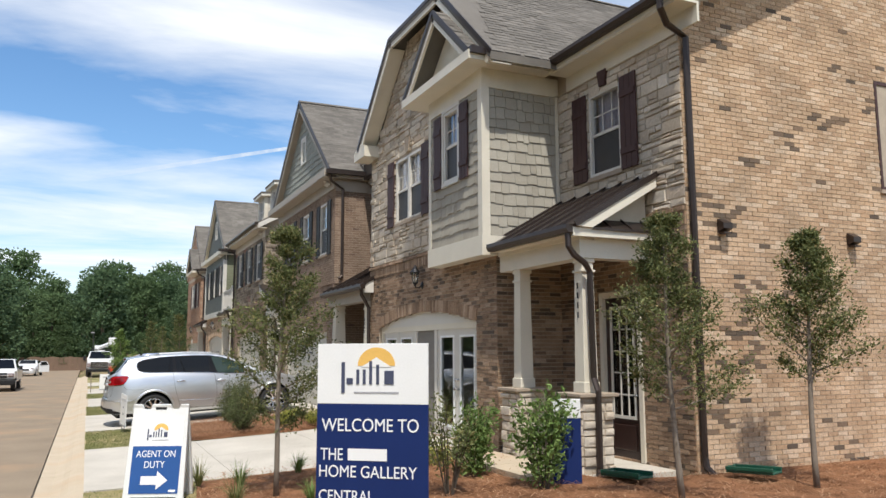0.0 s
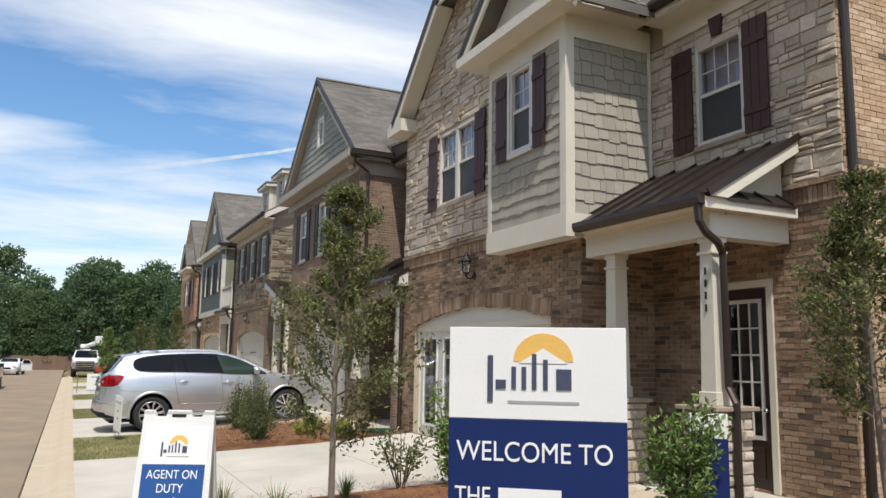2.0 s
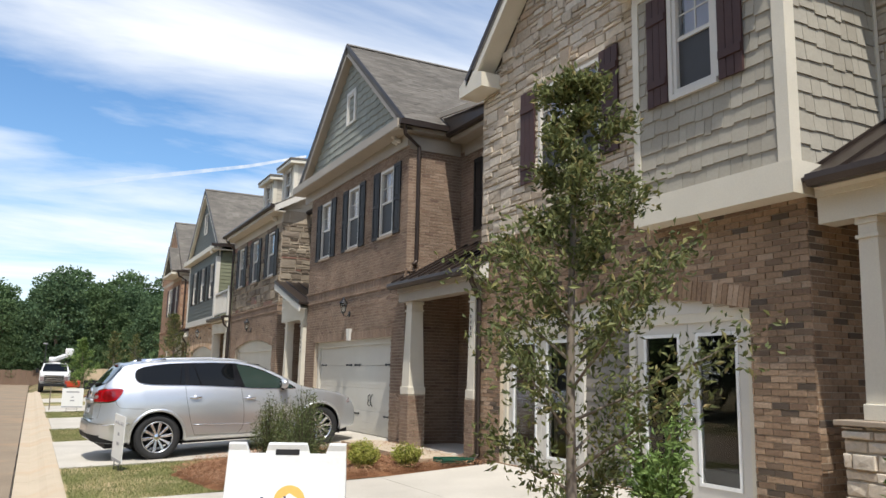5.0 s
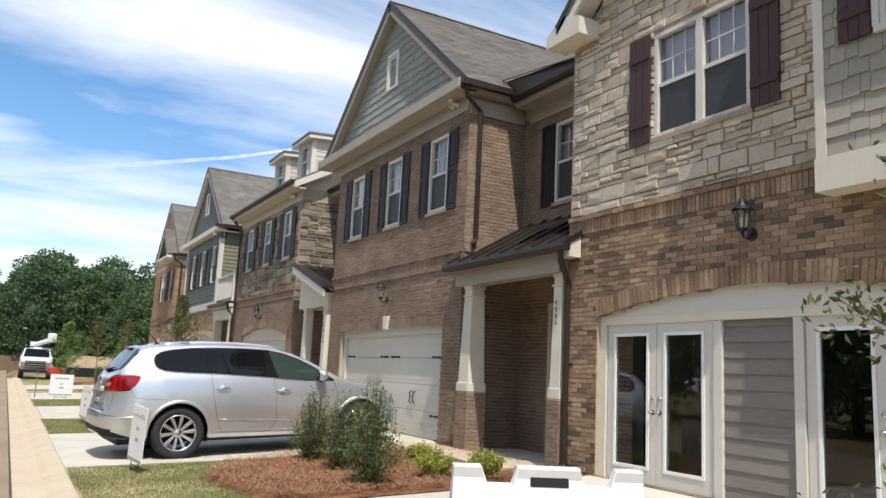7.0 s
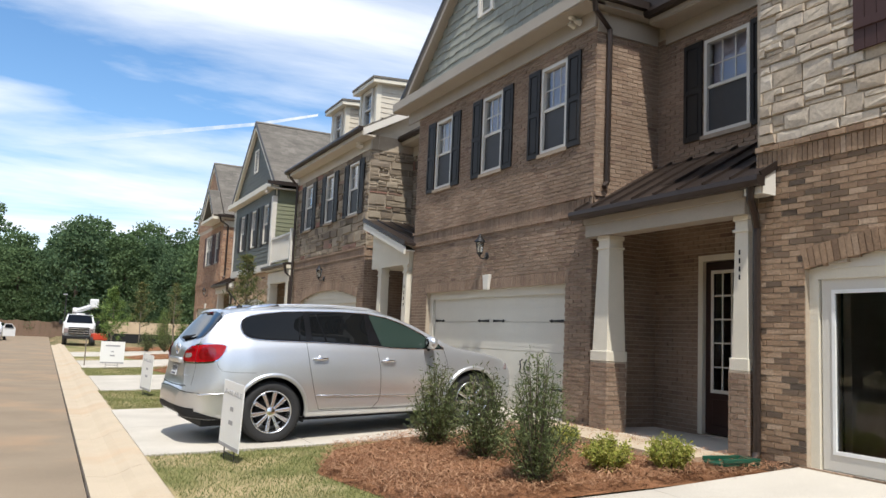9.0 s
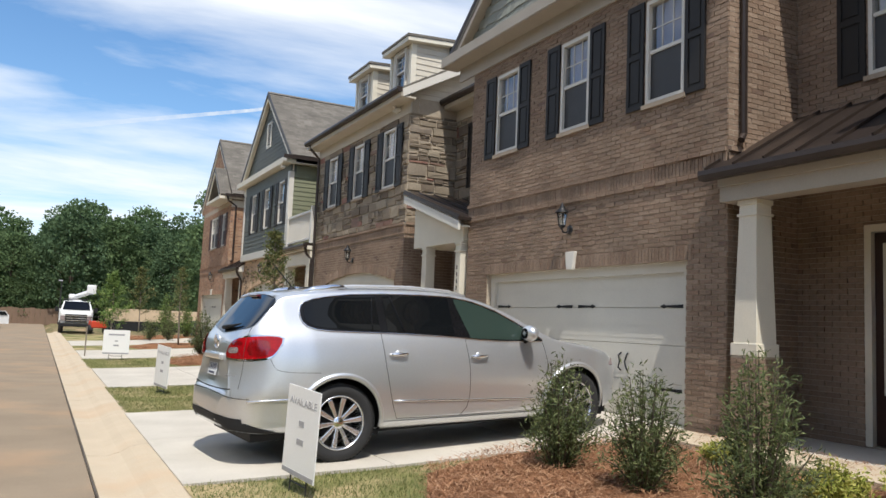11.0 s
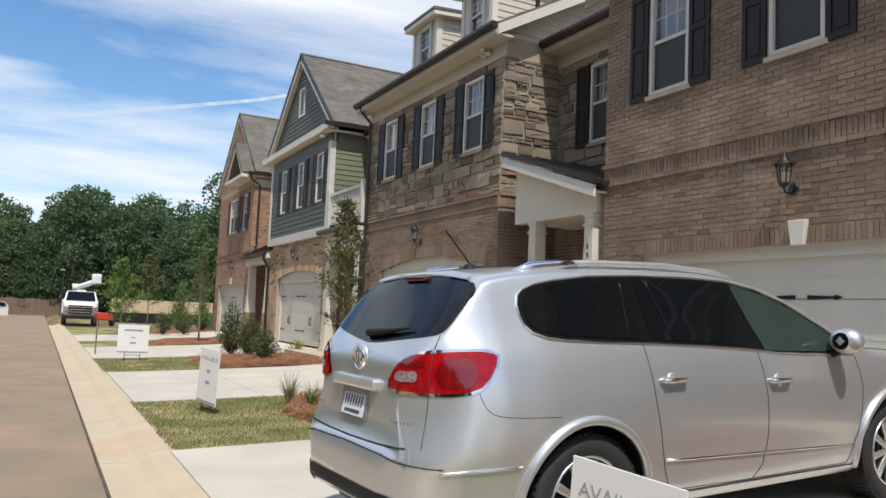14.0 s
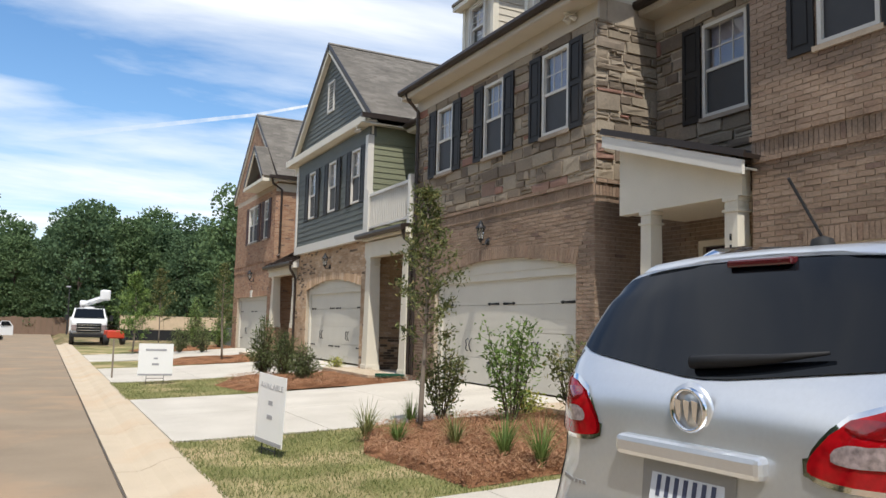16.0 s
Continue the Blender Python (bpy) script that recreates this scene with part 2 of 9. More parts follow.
def box(bm, x0, x1, y0, y1, z0, z1):
    v = [bm.verts.new(p) for p in ((x0, y0, z0), (x1, y0, z0), (x1, y1, z0), (x0, y1, z0), (x0, y0, z1), (x1, y0, z1), (x1, y1, z1), (x0, y1, z1))]
    for f in ((3, 2, 1, 0), (4, 5, 6, 7), (0, 1, 5, 4), (1, 2, 6, 5), (2, 3, 7, 6), (3, 0, 4, 7)):
        bm.faces.new([v[i] for i in f])
    return bm


def boxes(*dims):
    bm = bmesh.new()
    for d in dims:
        box(bm, *d)
    return bm


def prism(bm, pts, way):
    """Extrudes the polygon pts along way."""
    a = [bm.verts.new(p) for p in pts]
    b = [bm.verts.new(Vector(p) + Vector(way)) for p in pts]
    n = len(a)
    bm.faces.new(a[::-1])
    bm.faces.new(b)
    for i in range(n):
        j = (i + 1) % n
        bm.faces.new((a[i], a[j], b[j], b[i]))
    return bm


def tube(bm, pts, r, n=8, cap=True, radii=None):
    """A round pipe along the points."""
    pts = [Vector(p) for p in pts]
    rings = []
    for i, p in enumerate(pts):
        d = (pts[min(i + 1, len(pts) - 1)] - pts[max(i - 1, 0)]).normalized()
        u = d.orthogonal().normalized() if i == 0 else (rings_u - d * rings_u.dot(d)).normalized()
        rings_u = u
        w = d.cross(u)
        rr = radii[i] if radii else r
        rings.append([bm.verts.new(p + (u * math.cos(k * math.tau / n) + w * math.sin(k * math.tau / n)) * rr) for k in range(n)])
    for a, b in zip(rings, rings[1:]):
        for k in range(n):
            bm.faces.new((a[k], a[(k + 1) % n], b[(k + 1) % n], b[k]))
    if cap:
        bm.faces.new(rings[0][::-1])
        bm.faces.new(rings[-1])
    return bm


def lathe(bm, profile, n=16, at=(0, 0, 0), axis="z"):
    """Turns (radius, height) points round an axis."""
    at = Vector(at)
    rings = []
    for r, h in profile:
        ring = []
        for k in range(n):
            c, s = math.cos(k * math.tau / n) * max(r, 1e-4), math.sin(k * math.tau / n) * max(r, 1e-4)
            p = {"z": (c, s, h), "y": (c, h, s), "x": (h, c, s)}[axis]
            ring.append(bm.verts.new(at + Vector(p)))
        rings.append(ring)
    for a, b in zip(rings, rings[1:]):
        for k in range(n):
            bm.faces.new((a[k], a[(k + 1) % n], b[(k + 1) % n], b[k]))
    return bm


def part(name, bm, mat, parent, label="", smooth=False, bevel=0.0, kind=""):
    """Links a bmesh as one mesh object under a thing or under a part."""
    me = bpy.data.meshes.new(name)
    bmesh.ops.recalc_face_normals(bm, faces=bm.faces)
    bm.to_mesh(me)
    bm.free()
    me.materials.append(mat)
    if smooth:
        me.polygons.foreach_set("use_smooth", [True] * len(me.polygons))
    ob = new(name, me)
    ob.parent = parent
    if bevel:
        mod = ob.modifiers.new("bevel", "BEVEL")
        mod.width, mod.segments, mod.limit_method = bevel, 2, "ANGLE"
    if label or kind:
        tagged(ob, label, kind=kind)
    return ob


def raw(name, verts, faces, mat, parent, label="", kind="", smooth=False):
    me = bpy.data.meshes.new(name)
    me.from_pydata(verts, [], faces)
    me.materials.append(mat)
    if smooth:
        me.polygons.foreach_set("use_smooth", [True] * len(me.polygons))
    ob = new(name, me)
    ob.parent = parent
    if label or kind:
        tagged(ob, label, kind=kind)
    return ob


def thing(name, label, category, at=(0, 0, 0), group="", kind=""):
    ob = new(name)
    ob.empty_display_size = 0.3
    ob.location = at
    return tagged(ob, label, category, group, kind)


# ---- walls: pieces laid in courses round openings ----
def free(a0, a1, z, openings):
    """The stretches of a0..a1 at height z that no opening takes."""
    spans = [(a0, a1)]
    for o in openings:
        p, q, lo, hi = o[:4]
        rise = o[4] if len(o) > 4 else 0.0
        if z < lo or z > hi + rise:
            continue
        if z > hi and rise:
            c, h = (p + q) / 2, (q - p) / 2
            h *= math.sqrt(max(0.0, 1 - (z - hi) / rise))
            p, q = c - h, c + h
        spans = [s for u, v in spans for s in ((u, min(v, p)), (max(u, q), v)) if s[1] - s[0] > 0.02]
    return spans


def courses(rng, a0, a1, z0, z1, openings, long, high, joint, vary=0.0):
    """Pieces (a, b, z, z) in a running bond; vary makes lengths and heights uneven."""
    out, z, row = [], z0, 0
    while z < z1 - 0.02:
        h = high * (1 + vary * rng.uniform(-0.55, 0.75)) if vary else high
        h = min(h, z1 - z)
        for u, v in free(a0, a1, z + h / 2, openings):
            a = math.floor(u / long) * long + (long / 2 if row % 2 else 0) if not vary else u
            if a > u:
                a -= long
            while a < v - 0.015:
                n = long * (1 + vary * rng.uniform(-0.6, 1.1)) if vary else long
                p, q = max(a, u), min(a + n, v)
                if vary and v - q < 0.08:
                    q, n = v, v - a
                if q - p > 0.025:
                    out.append((p + joint / 2, q - joint / 2, z + joint / 2, z + h - joint / 2))
                a += n
        z += h
        row += 1
    return out


def split_stones(rng, pieces, joint):
    """Cuts some stones into two or three flatter ones, so that the courses break."""
    out = []
    for a, b, z, w in pieces:
        if w - z > 0.10 and rng.random() < 0.45:
            m = z + (w - z) * rng.uniform(0.35, 0.65)
            out += [(a, b, z, m - joint / 2), (a, b, m + joint / 2, w)]
            if b - a > 0.26:
                a0, b0, z0, w0 = out.pop()
                u = a + (b - a) * rng.uniform(0.35, 0.65)
                out += [(a0, u - joint / 2, z0, w0), (u + joint / 2, b0, z0, w0)]
        else:
            out.append((a, b, z, w))
    return out


def lay(rng, pieces, facing, plane, proud=0.0, rag=0.0):
    """Vertices and faces of one box a piece, without its back. facing: 'x' looks to -x, 'y' to -y."""
    verts, faces = [], []
    for a, b, z, w in pieces:
        d = rng.uniform(0, proud)
        i = len(verts)
        j = [rng.uniform(-rag, rag) for _ in range(8)]
        c = min(0.007, (w - z) * 0.2) if rag else 0.0
        front = [(a + c + j[0], z + c + j[1]), (b - c + j[2], z + c + j[3]), (b - c + j[4], w - c + j[5]), (a + c + j[6], w - c + j[7])]
        back = [(a, z), (b, z), (b, w), (a, w)]
        for (p, q), dd in [(f, d) for f in front] + [(f, -0.03) for f in back]:
            verts.append((plane - dd, p, q) if facing == "x" else (p, plane - dd, q))
        quad = [(0, 1, 2, 3)] if not rag else [(0, 1, 9, 8), (1, 2, 9), (2, 3, 8, 9), (3, 0, 8)]
        if rag:
            for s in (0.28, 0.72):
                p, q = a + (b - a) * (s + rng.uniform(-0.14, 0.14)), z + (w - z) * rng.uniform(0.3, 0.7)
                dd = d + rng.uniform(-0.003, 0.012)
                verts.append((plane - dd, p, q) if facing == "x" else (p, plane - dd, q))
        quad += [(1, 0, 4, 5), (2, 1, 5, 6), (3, 2, 6, 7), (0, 3, 7, 4)]
        if facing == "x":
            quad = [f[::-1] for f in quad]
        faces += [tuple(i + k for k in f) for f in quad]
    return verts, faces


def backing(bm, facing, plane, depth, a0, a1, z0, z1, openings):
    """A wall of boxes with its openings left free."""
    cut = []
    for o in openings:
        if len(o) > 4 and o[4]:
            p, q, lo, hi, rise = o
            n = 10
            for k in range(n):
                u = p + (q - p) * k / n
                v = p + (q - p) * (k + 1) / n
                s = abs((u + v) / 2 - (p + q) / 2) / ((q - p) / 2)
                cut.append((u, v, lo, hi + rise * (1 - s * s)))
        else:
            cut.append(o[:4])
    edges = sorted({a0, a1, *[min(max(e, a0), a1) for o in cut for e in o[:2]]})
    for u, v in zip(edges, edges[1:]):
        if v - u < 1e-4:
            continue
        m = (u + v) / 2
        spans = [(z0, z1)]
        for p, q, lo, hi in cut:
            if p < m < q:
                spans = [s for c, d in spans for s in ((c, min(d, lo)), (max(c, hi), d)) if s[1] - s[0] > 1e-4]
        for c, d in spans:
            if facing == "x":
                box(bm, plane, plane + depth, u, v, c, d)
            else:
                box(bm, u, v, plane, plane + depth, c, d)
    return bm


def slab(bm, corners, thick):
    """A slab under the four or three corners."""
    c = [Vector(p) for p in corners]
    n = (c[1] - c[0]).cross(c[2] - c[0]).normalized()
    if n.z < 0:
        n = -n
    return prism(bm, c, -n * thick)


# ---- ground ----
def rise(x, y=0.0):
    """Height of the ground: level at the kerb, rising to the houses."""
    if x < -0.75:
        return -0.15
    if x < 0.0:
        return -0.34
    s = max(0.0, min(1.0, (x - 0.13) / 6.2))
    z = 0.26 * s * s * (3 - 2 * s) * 0.6 + 0.26 * s * 0.4
    if y > 62:
        z *= max(0.0, 1 - (y - 62) / 8)
    return z


def grassy(name, low, mid, high, dry):
    m = material(name, mid, 0.95, second=high, scale=1.1, fine=55, bump=0.8, spread=0.35, distance=0.03, spec=0.1)
    t = m.node_tree
    b = t.nodes["Principled BSDF"]
    src = b.inputs["Base Color"].links[0].from_socket
    n = t.nodes.new("ShaderNodeTexNoise")
    n.inputs["Scale"].default_value = 0.8
    n.inputs["Detail"].default_value = 6
    co = t.nodes.new("ShaderNodeNewGeometry")
    t.links.new(co.outputs["Position"], n.inputs["Vector"])
    r = t.nodes.new("ShaderNodeValToRGB")
    r.color_ramp.elements[0].position, r.color_ramp.elements[1].position = 0.46, 0.62
    t.links.new(n.outputs["Fac"], r.inputs[0])
    mx = t.nodes.new("ShaderNodeMix")
    mx.data_type = "RGBA"
    mx.inputs["B"].default_value = (*dry, 1)
    t.links.new(r.outputs[0], mx.inputs["Factor"])
    t.links.new(src, mx.inputs["A"])
    t.links.new(mx.outputs["Result"], b.inputs["Base Color"])
    return m


M_GROUND = grassy("rough ground", (0.1, 0.1, 0.04), (0.14, 0.14, 0.06), (0.20, 0.19, 0.09), (0.36, 0.25, 0.15))
M_GRASS = grassy("lawn", (0.085, 0.105, 0.034), (0.19, 0.20, 0.068), (0.31, 0.295, 0.12), (0.43, 0.34, 0.19))
M_STRAW = material("pine straw", (0.22, 0.095, 0.045), 0.95, second=(0.43, 0.215, 0.112), scale=2.5, fine=70, bump=1.0, spread=0.4, distance=0.03, spec=0.1)
M_ROAD = material("dusty asphalt", (0.235, 0.184, 0.130), 0.92, second=(0.30, 0.236, 0.167), scale=0.9, fine=90, bump=0.35, spread=0.06, spec=0.2)


def clay_stains(m, colour):
    """Clay washed over the road in soft patches."""
    t = m.node_tree
    b = t.nodes["Principled BSDF"]
    src = b.inputs["Base Color"].links[0].from_socket
    co = t.nodes.new("ShaderNodeNewGeometry")
    n = t.nodes.new("ShaderNodeTexNoise")
    n.inputs["Scale"].default_value = 0.55
    n.inputs["Detail"].default_value = 7
    n.inputs["Roughness"].default_value = 0.6
    t.links.new(co.outputs["Position"], n.inputs["Vector"])
    r = t.nodes.new("ShaderNodeValToRGB")
    r.color_ramp.elements[0].position, r.color_ramp.elements[1].position = 0.50, 0.80
    t.links.new(n.outputs["Fac"], r.inputs[0])
    mx = t.nodes.new("ShaderNodeMix")
    mx.data_type = "RGBA"
    mx.inputs["B"].default_value = (*colour, 1)
    t.links.new(r.outputs[0], mx.inputs["Factor"])
    t.links.new(src, mx.inputs["A"])
    t.links.new(mx.outputs["Result"], b.inputs["Base Color"])


tree_nodes = M_KERB.node_tree
place = tree_nodes.nodes.new("ShaderNodeNewGeometry")
for n in list(tree_nodes.nodes):
    if n.bl_idname == "ShaderNodeMapping":
        tree_nodes.links.new(place.outputs["Position"], n.inputs[0])
clay_stains(M_ROAD, (0.38, 0.25, 0.152))
clay_stains(M_KERB, (0.48, 0.325, 0.195))

xs = [-500, -120, -40, -16, -8.6, -0.78, -0.70, 0.10, 0.13, 0.9, 1.8, 2.7, 3.6, 4.5, 5.4, 6.3, 8, 12, 30, 100, 500]
ys = [-300, -60, -15, 0, 8, 20, 35, 50, 62, 66, 70, 90, 130, 300, 1200]
verts = [(x, y, rise(x, y) - 0.03) for y in ys for x in xs]
nx = len(xs)
faces = [(j * nx + i, j * nx + i + 1, (j + 1) * nx + i + 1, (j + 1) * nx + i) for j in range(len(ys) - 1) for i in range(nx - 1)]
tagged(raw("ground", verts, faces, M_GROUND, None), "rough grass and bare clay ground", "ground", kind="structure")

bm = bmesh.new()
for y0, y1 in ((-60, 20), (20, 50), (50, 98)):
    box(bm, -8.4, -0.650, y0, y1, -0.3, -0.130)
box(bm, -60, -0.650, 98, 106, -0.3, -0.130)
tagged(part("road", bm, M_ROAD, None), "dusty grey-brown asphalt road with clay stains", "road", kind="structure")

# rolled kerb and gutter, cast in lengths
kerb = thing("kerb", "beige concrete rolled kerb with gutter and joints", "kerb", kind="structure")
profile = [(-0.62, -0.122), (-0.40, -0.132), (-0.26, -0.09), (-0.16, -0.035), (-0.05, -0.005), (0.13, 0.0), (0.13, -0.3), (-0.62, -0.3)]
bm = prism(bmesh.new(), [(x, 0.006, z) for x, z in profile], (0, 3.035, 0))
first = part("kerb_length", bm, M_KERB, kerb)
for k in range(-4, 24):
    o = first if k == -4 else new("kerb_length", first.data)
    o.parent = kerb
    o.location = (0, k * 3.05, 0)


# tar joint between road and gutter
vs, fs = [], []
for k in range(400):
    y = -12 + k * 0.25
    a = -0.642 - 0.012 * noise.noise((y * 1.3, 0, 0)) - 0.01 * noise.noise((y * 6, 2, 0))
    b = -0.631 + 0.010 * noise.noise((y * 2.1, 5, 0))
    vs += [(a, y, -0.1265), (b, y, -0.1215)]
    if k:
        fs.append((2 * k - 2, 2 * k - 1, 2 * k + 1, 2 * k))
M_TAR = material("tar joint", (0.10, 0.085, 0.072), 0.9, bump=0.2)
tagged(raw("tar_joint", vs, fs, M_TAR, None), "dark tar joint along the gutter", "road joint", kind="structure")


def sheet(name, outline, lift, mat, label, category, parent=None, mound=0.0, seed=1, step=0.25, kind="structure", thick=0.06):
    """A patch of ground inside a wavy outline (x, y), following the rise."""
    rng = random.Random(seed)
    xs_, ys_ = [p[0] for p in outline], [p[1] for p in outline]
    cx, cy = sum(xs_) / len(xs_), sum(ys_) / len(ys_)
    vs, fs = [], []
    rings = 9
    pts = []
    for (ax, ay), (bx, by) in zip(outline, outline[1:] + outline[:1]):
        n = max(1, int(math.hypot(bx - ax, by - ay) / step))
        pts += [(ax + (bx - ax) * k / n, ay + (by - ay) * k / n) for k in range(n)]
    n = len(pts)
    for r in range(rings):
        s = 1 - r / rings
        for x, y in pts:
            px, py = cx + (x - cx) * s, cy + (y - cy) * s
            h = mound * min(1.0, r / 2.0) + (noise.noise((px * 1.7, py * 1.7, seed)) * mound * 0.5 if r else 0)
            vs.append((px, py, rise(px, py) + (lift if r else lift * 0.5) + h))
    vs.append((cx, cy, rise(cx, cy) + lift + mound))
    for r in range(rings - 1):
        for k in range(n):
            fs.append((r * n + k, r * n + (k + 1) % n, (r + 1) * n + (k + 1) % n, (r + 1) * n + k))
    for k in range(n):
        fs.append(((rings - 1) * n + k, (rings - 1) * n + (k + 1) % n, len(vs) - 1))
    ob = raw(name, vs, fs, mat, parent, smooth=True)
    return tagged(ob, label, category, kind=kind)


DRIVES = [(12.6, 17.9, 12.3, 17.6), (21.9, 27.3, 22.0, 27.5), (31.6, 37.1, 31.5, 36.9), (41.4, 46.9, 41.2, 46.6), (51.0, 56.3, 51.0, 56.2)]
for i, (ka, kb, ga, gb) in enumerate(DRIVES):
    drive = thing("driveway", "pale sunlit concrete driveway slab with saw-cut joints", "driveway", kind="structure")
    for u, v in ((0.05 if i < 2 else 0.13, 2.2), (2.2, 4.3), (4.3, 6.45)):
        for p, q in ((0.0, 0.5), (0.5, 1.0)):
            ed = lambda x, s: (lambda f: (ka + (kb - ka) * s) * (1 - f) + (ga + (gb - ga) * s) * f)((x - 0.14) / 6.3)
            g = 0.004
            quad = [(u + g, ed(u, p) + g), (v - g, ed(v, p) + g), (v - g, ed(v, q) - g), (u + g, ed(u, q) - g)]
            top = [(x, y, rise(x) + 0.014 + (0.10 if x > 6 else 0)) for x, y in quad]
            part("concrete_slab", prism(bmesh.new(), top, (0, 0, -0.2)), M_CONC, drive)

for a, b, seed in ((-2.0, 12.55, 1), (17.95, 21.85, 2), (27.35, 31.55, 3), (37.15, 41.35, 4), (46.95, 50.95, 5), (56.35, 66, 6)):
    edge = 0.05 if a < 25 else 0.12
    sheet("lawn", [(edge, a), (3.2, a), (3.4, b), (edge, b)], 0.012, M_GRASS, "short patchy green lawn strip along the kerb", "lawn", seed=seed)
BEDS = [([(1.25, 4.6), (3.5, 4.2), (6.2, 6.0), (7.5, 4.5), (14, 3.0), (14, 8.35), (7.5, 8.35), (6.15, 8.9), (6.15, 11.4), (6.1, 12.3), (3.4, 12.45), (1.6, 12.45), (1.15, 9.0)], 11),
        ([(1.9, 18.0), (3.0, 17.82), (6.2, 17.62), (6.2, 21.2), (5.6, 21.9), (3.4, 21.88), (2.3, 21.4), (1.6, 20.0)], 12),
        ([(2.1, 27.5), (6.2, 27.7), (6.2, 31.3), (3.5, 31.45), (2.5, 31.1), (1.9, 29.6)], 13),
        ([(2.4, 37.3), (6.2, 37.1), (6.2, 41.0), (3.0, 41.2), (2.1, 39.3)], 14),
        ([(2.4, 47.1), (6.2, 46.9), (6.2, 50.8), (3.0, 50.9), (2.1, 49.3)], 15),
        ([(2.4, 56.6), (7.2, 56.6), (7.0, 61.5), (3.0, 61.2), (2.1, 59.3)], 16)]
for outline, seed in BEDS:
    sheet("mulch_bed", outline, 0.035, M_STRAW, "red-brown pine straw mulch bed", "mulch bed", mound=0.05, seed=seed)
for a, b in ((8.95, 12.32), (18.3, 21.98), (28.1, 31.45), (37.9, 41.15), (47.6, 50.95)):
    walk_path = thing("entry_path", "tan concrete entry path between driveway and porch", "path", kind="structure")
    n = 3
    for k in range(n):
        u, v = a + (b - a) * k / n, a + (b - a) * (k + 1) / n
        part("concrete_slab", boxes((5.25, 6.09, u + 0.004, v - 0.004, 0.1, 0.385)), M_KERB, walk_path)


# ---- house parts ----
def fbox(bm, facing, plane, d0, d1, a0, a1, z0, z1):
    """A box on a wall from d0 to d1 in front of its plane."""
    if facing == "x":
        return box(bm, plane - d1, plane - d0, a0, a1, z0, z1)
    return box(bm, a0, a1, plane - d1, plane - d0, z0, z1)


def fb(facing, plane, *dims):
    bm = bmesh.new()
    for d in dims:
        fbox(bm, facing, plane, *d)
    return bm


def window(parent, facing, plane, a0, a1, z0, z1, grid=(3, 2), units=1, paint=None, sill=True, screen=True, trim=0.0):
    """Single-hung window: grilles in the upper sash, an insect screen over the lower one."""
    paint = paint or M_WHITE
    f = 0.055
    w = (a1 - a0) / units
    zm = (z0 + z1) / 2
    win = part("window", ring(facing, plane, -0.10, 0.012, a0, a1, z0, z1, f), paint, parent)
    for u in range(1, units):
        part("mullion", fb(facing, plane, (-0.10, 0.010, a0 + w * u - f, a0 + w * u + f, z0 + f, z1 - f)), paint, win)
    for u in range(units):
        part("meeting_rail", fb(facing, plane, (-0.08, -0.015, a0 + w * u + f, a0 + w * (u + 1) - f, zm - 0.025, zm + 0.025)), paint, win)
    for u in range(units):
        p, q = a0 + w * u + f, a0 + w * (u + 1) - f
        for lo, hi, d in ((z0 + f, zm - 0.02, -0.075), (zm + 0.02, z1 - f, -0.055)):
            part("pane", fb(facing, plane, (d - 0.006, d, p, q, lo, hi)), M_GLASS, win)
        bm = bmesh.new()
        for c in range(1, grid[0]):
            a = p + (q - p) * c / grid[0]
            fbox(bm, facing, plane, -0.054, -0.044, a - 0.009, a + 0.009, zm + 0.02, z1 - f)
        for r in range(1, grid[1]):
            z = zm + (z1 - f - zm) * r / grid[1]
            fbox(bm, facing, plane, -0.054, -0.043, p, q, z - 0.009, z + 0.009)
        part("grille", bm, paint, win)
        if screen:
            part("insect_screen", fb(facing, plane, (-0.042, -0.040, p, q, z0 + f, zm - 0.02)), M_SCREEN, win)
        part("roller_blind", fb(facing, plane, (-0.16, -0.15, p, q, zm - 0.1, z1 - 0.03)), M_BLIND, win)
    if sill:
        part("sill", fb(facing, plane, (-0.02, 0.045, a0 - 0.05, a1 + 0.05, z0 - 0.07, z0 - 0.005)), M_SILL if not trim else paint, win)
    if trim:
        part("casing", ring(facing, plane, -0.02, 0.03, a0 - trim, a1 + trim, z0 - 0.004, z1 + trim, trim - 0.004, foot=False), paint, win)
    # black sheet painted in for the unlit room, so that the panes read as glass
    part("room_dark_sheet", fb(facing, plane, (-1.2, -1.15, a0 - 0.5, a1 + 0.5, z0 - 0.6, z1 + 0.4)), M_DARK, win)
    return win


M_BLIND = material("pale blind", (0.56, 0.52, 0.60), 0.8, bump=0.05, spread=0.05)
M_SILL = material("stone sill", (0.36, 0.29, 0.22), 0.9, bump=0.3)


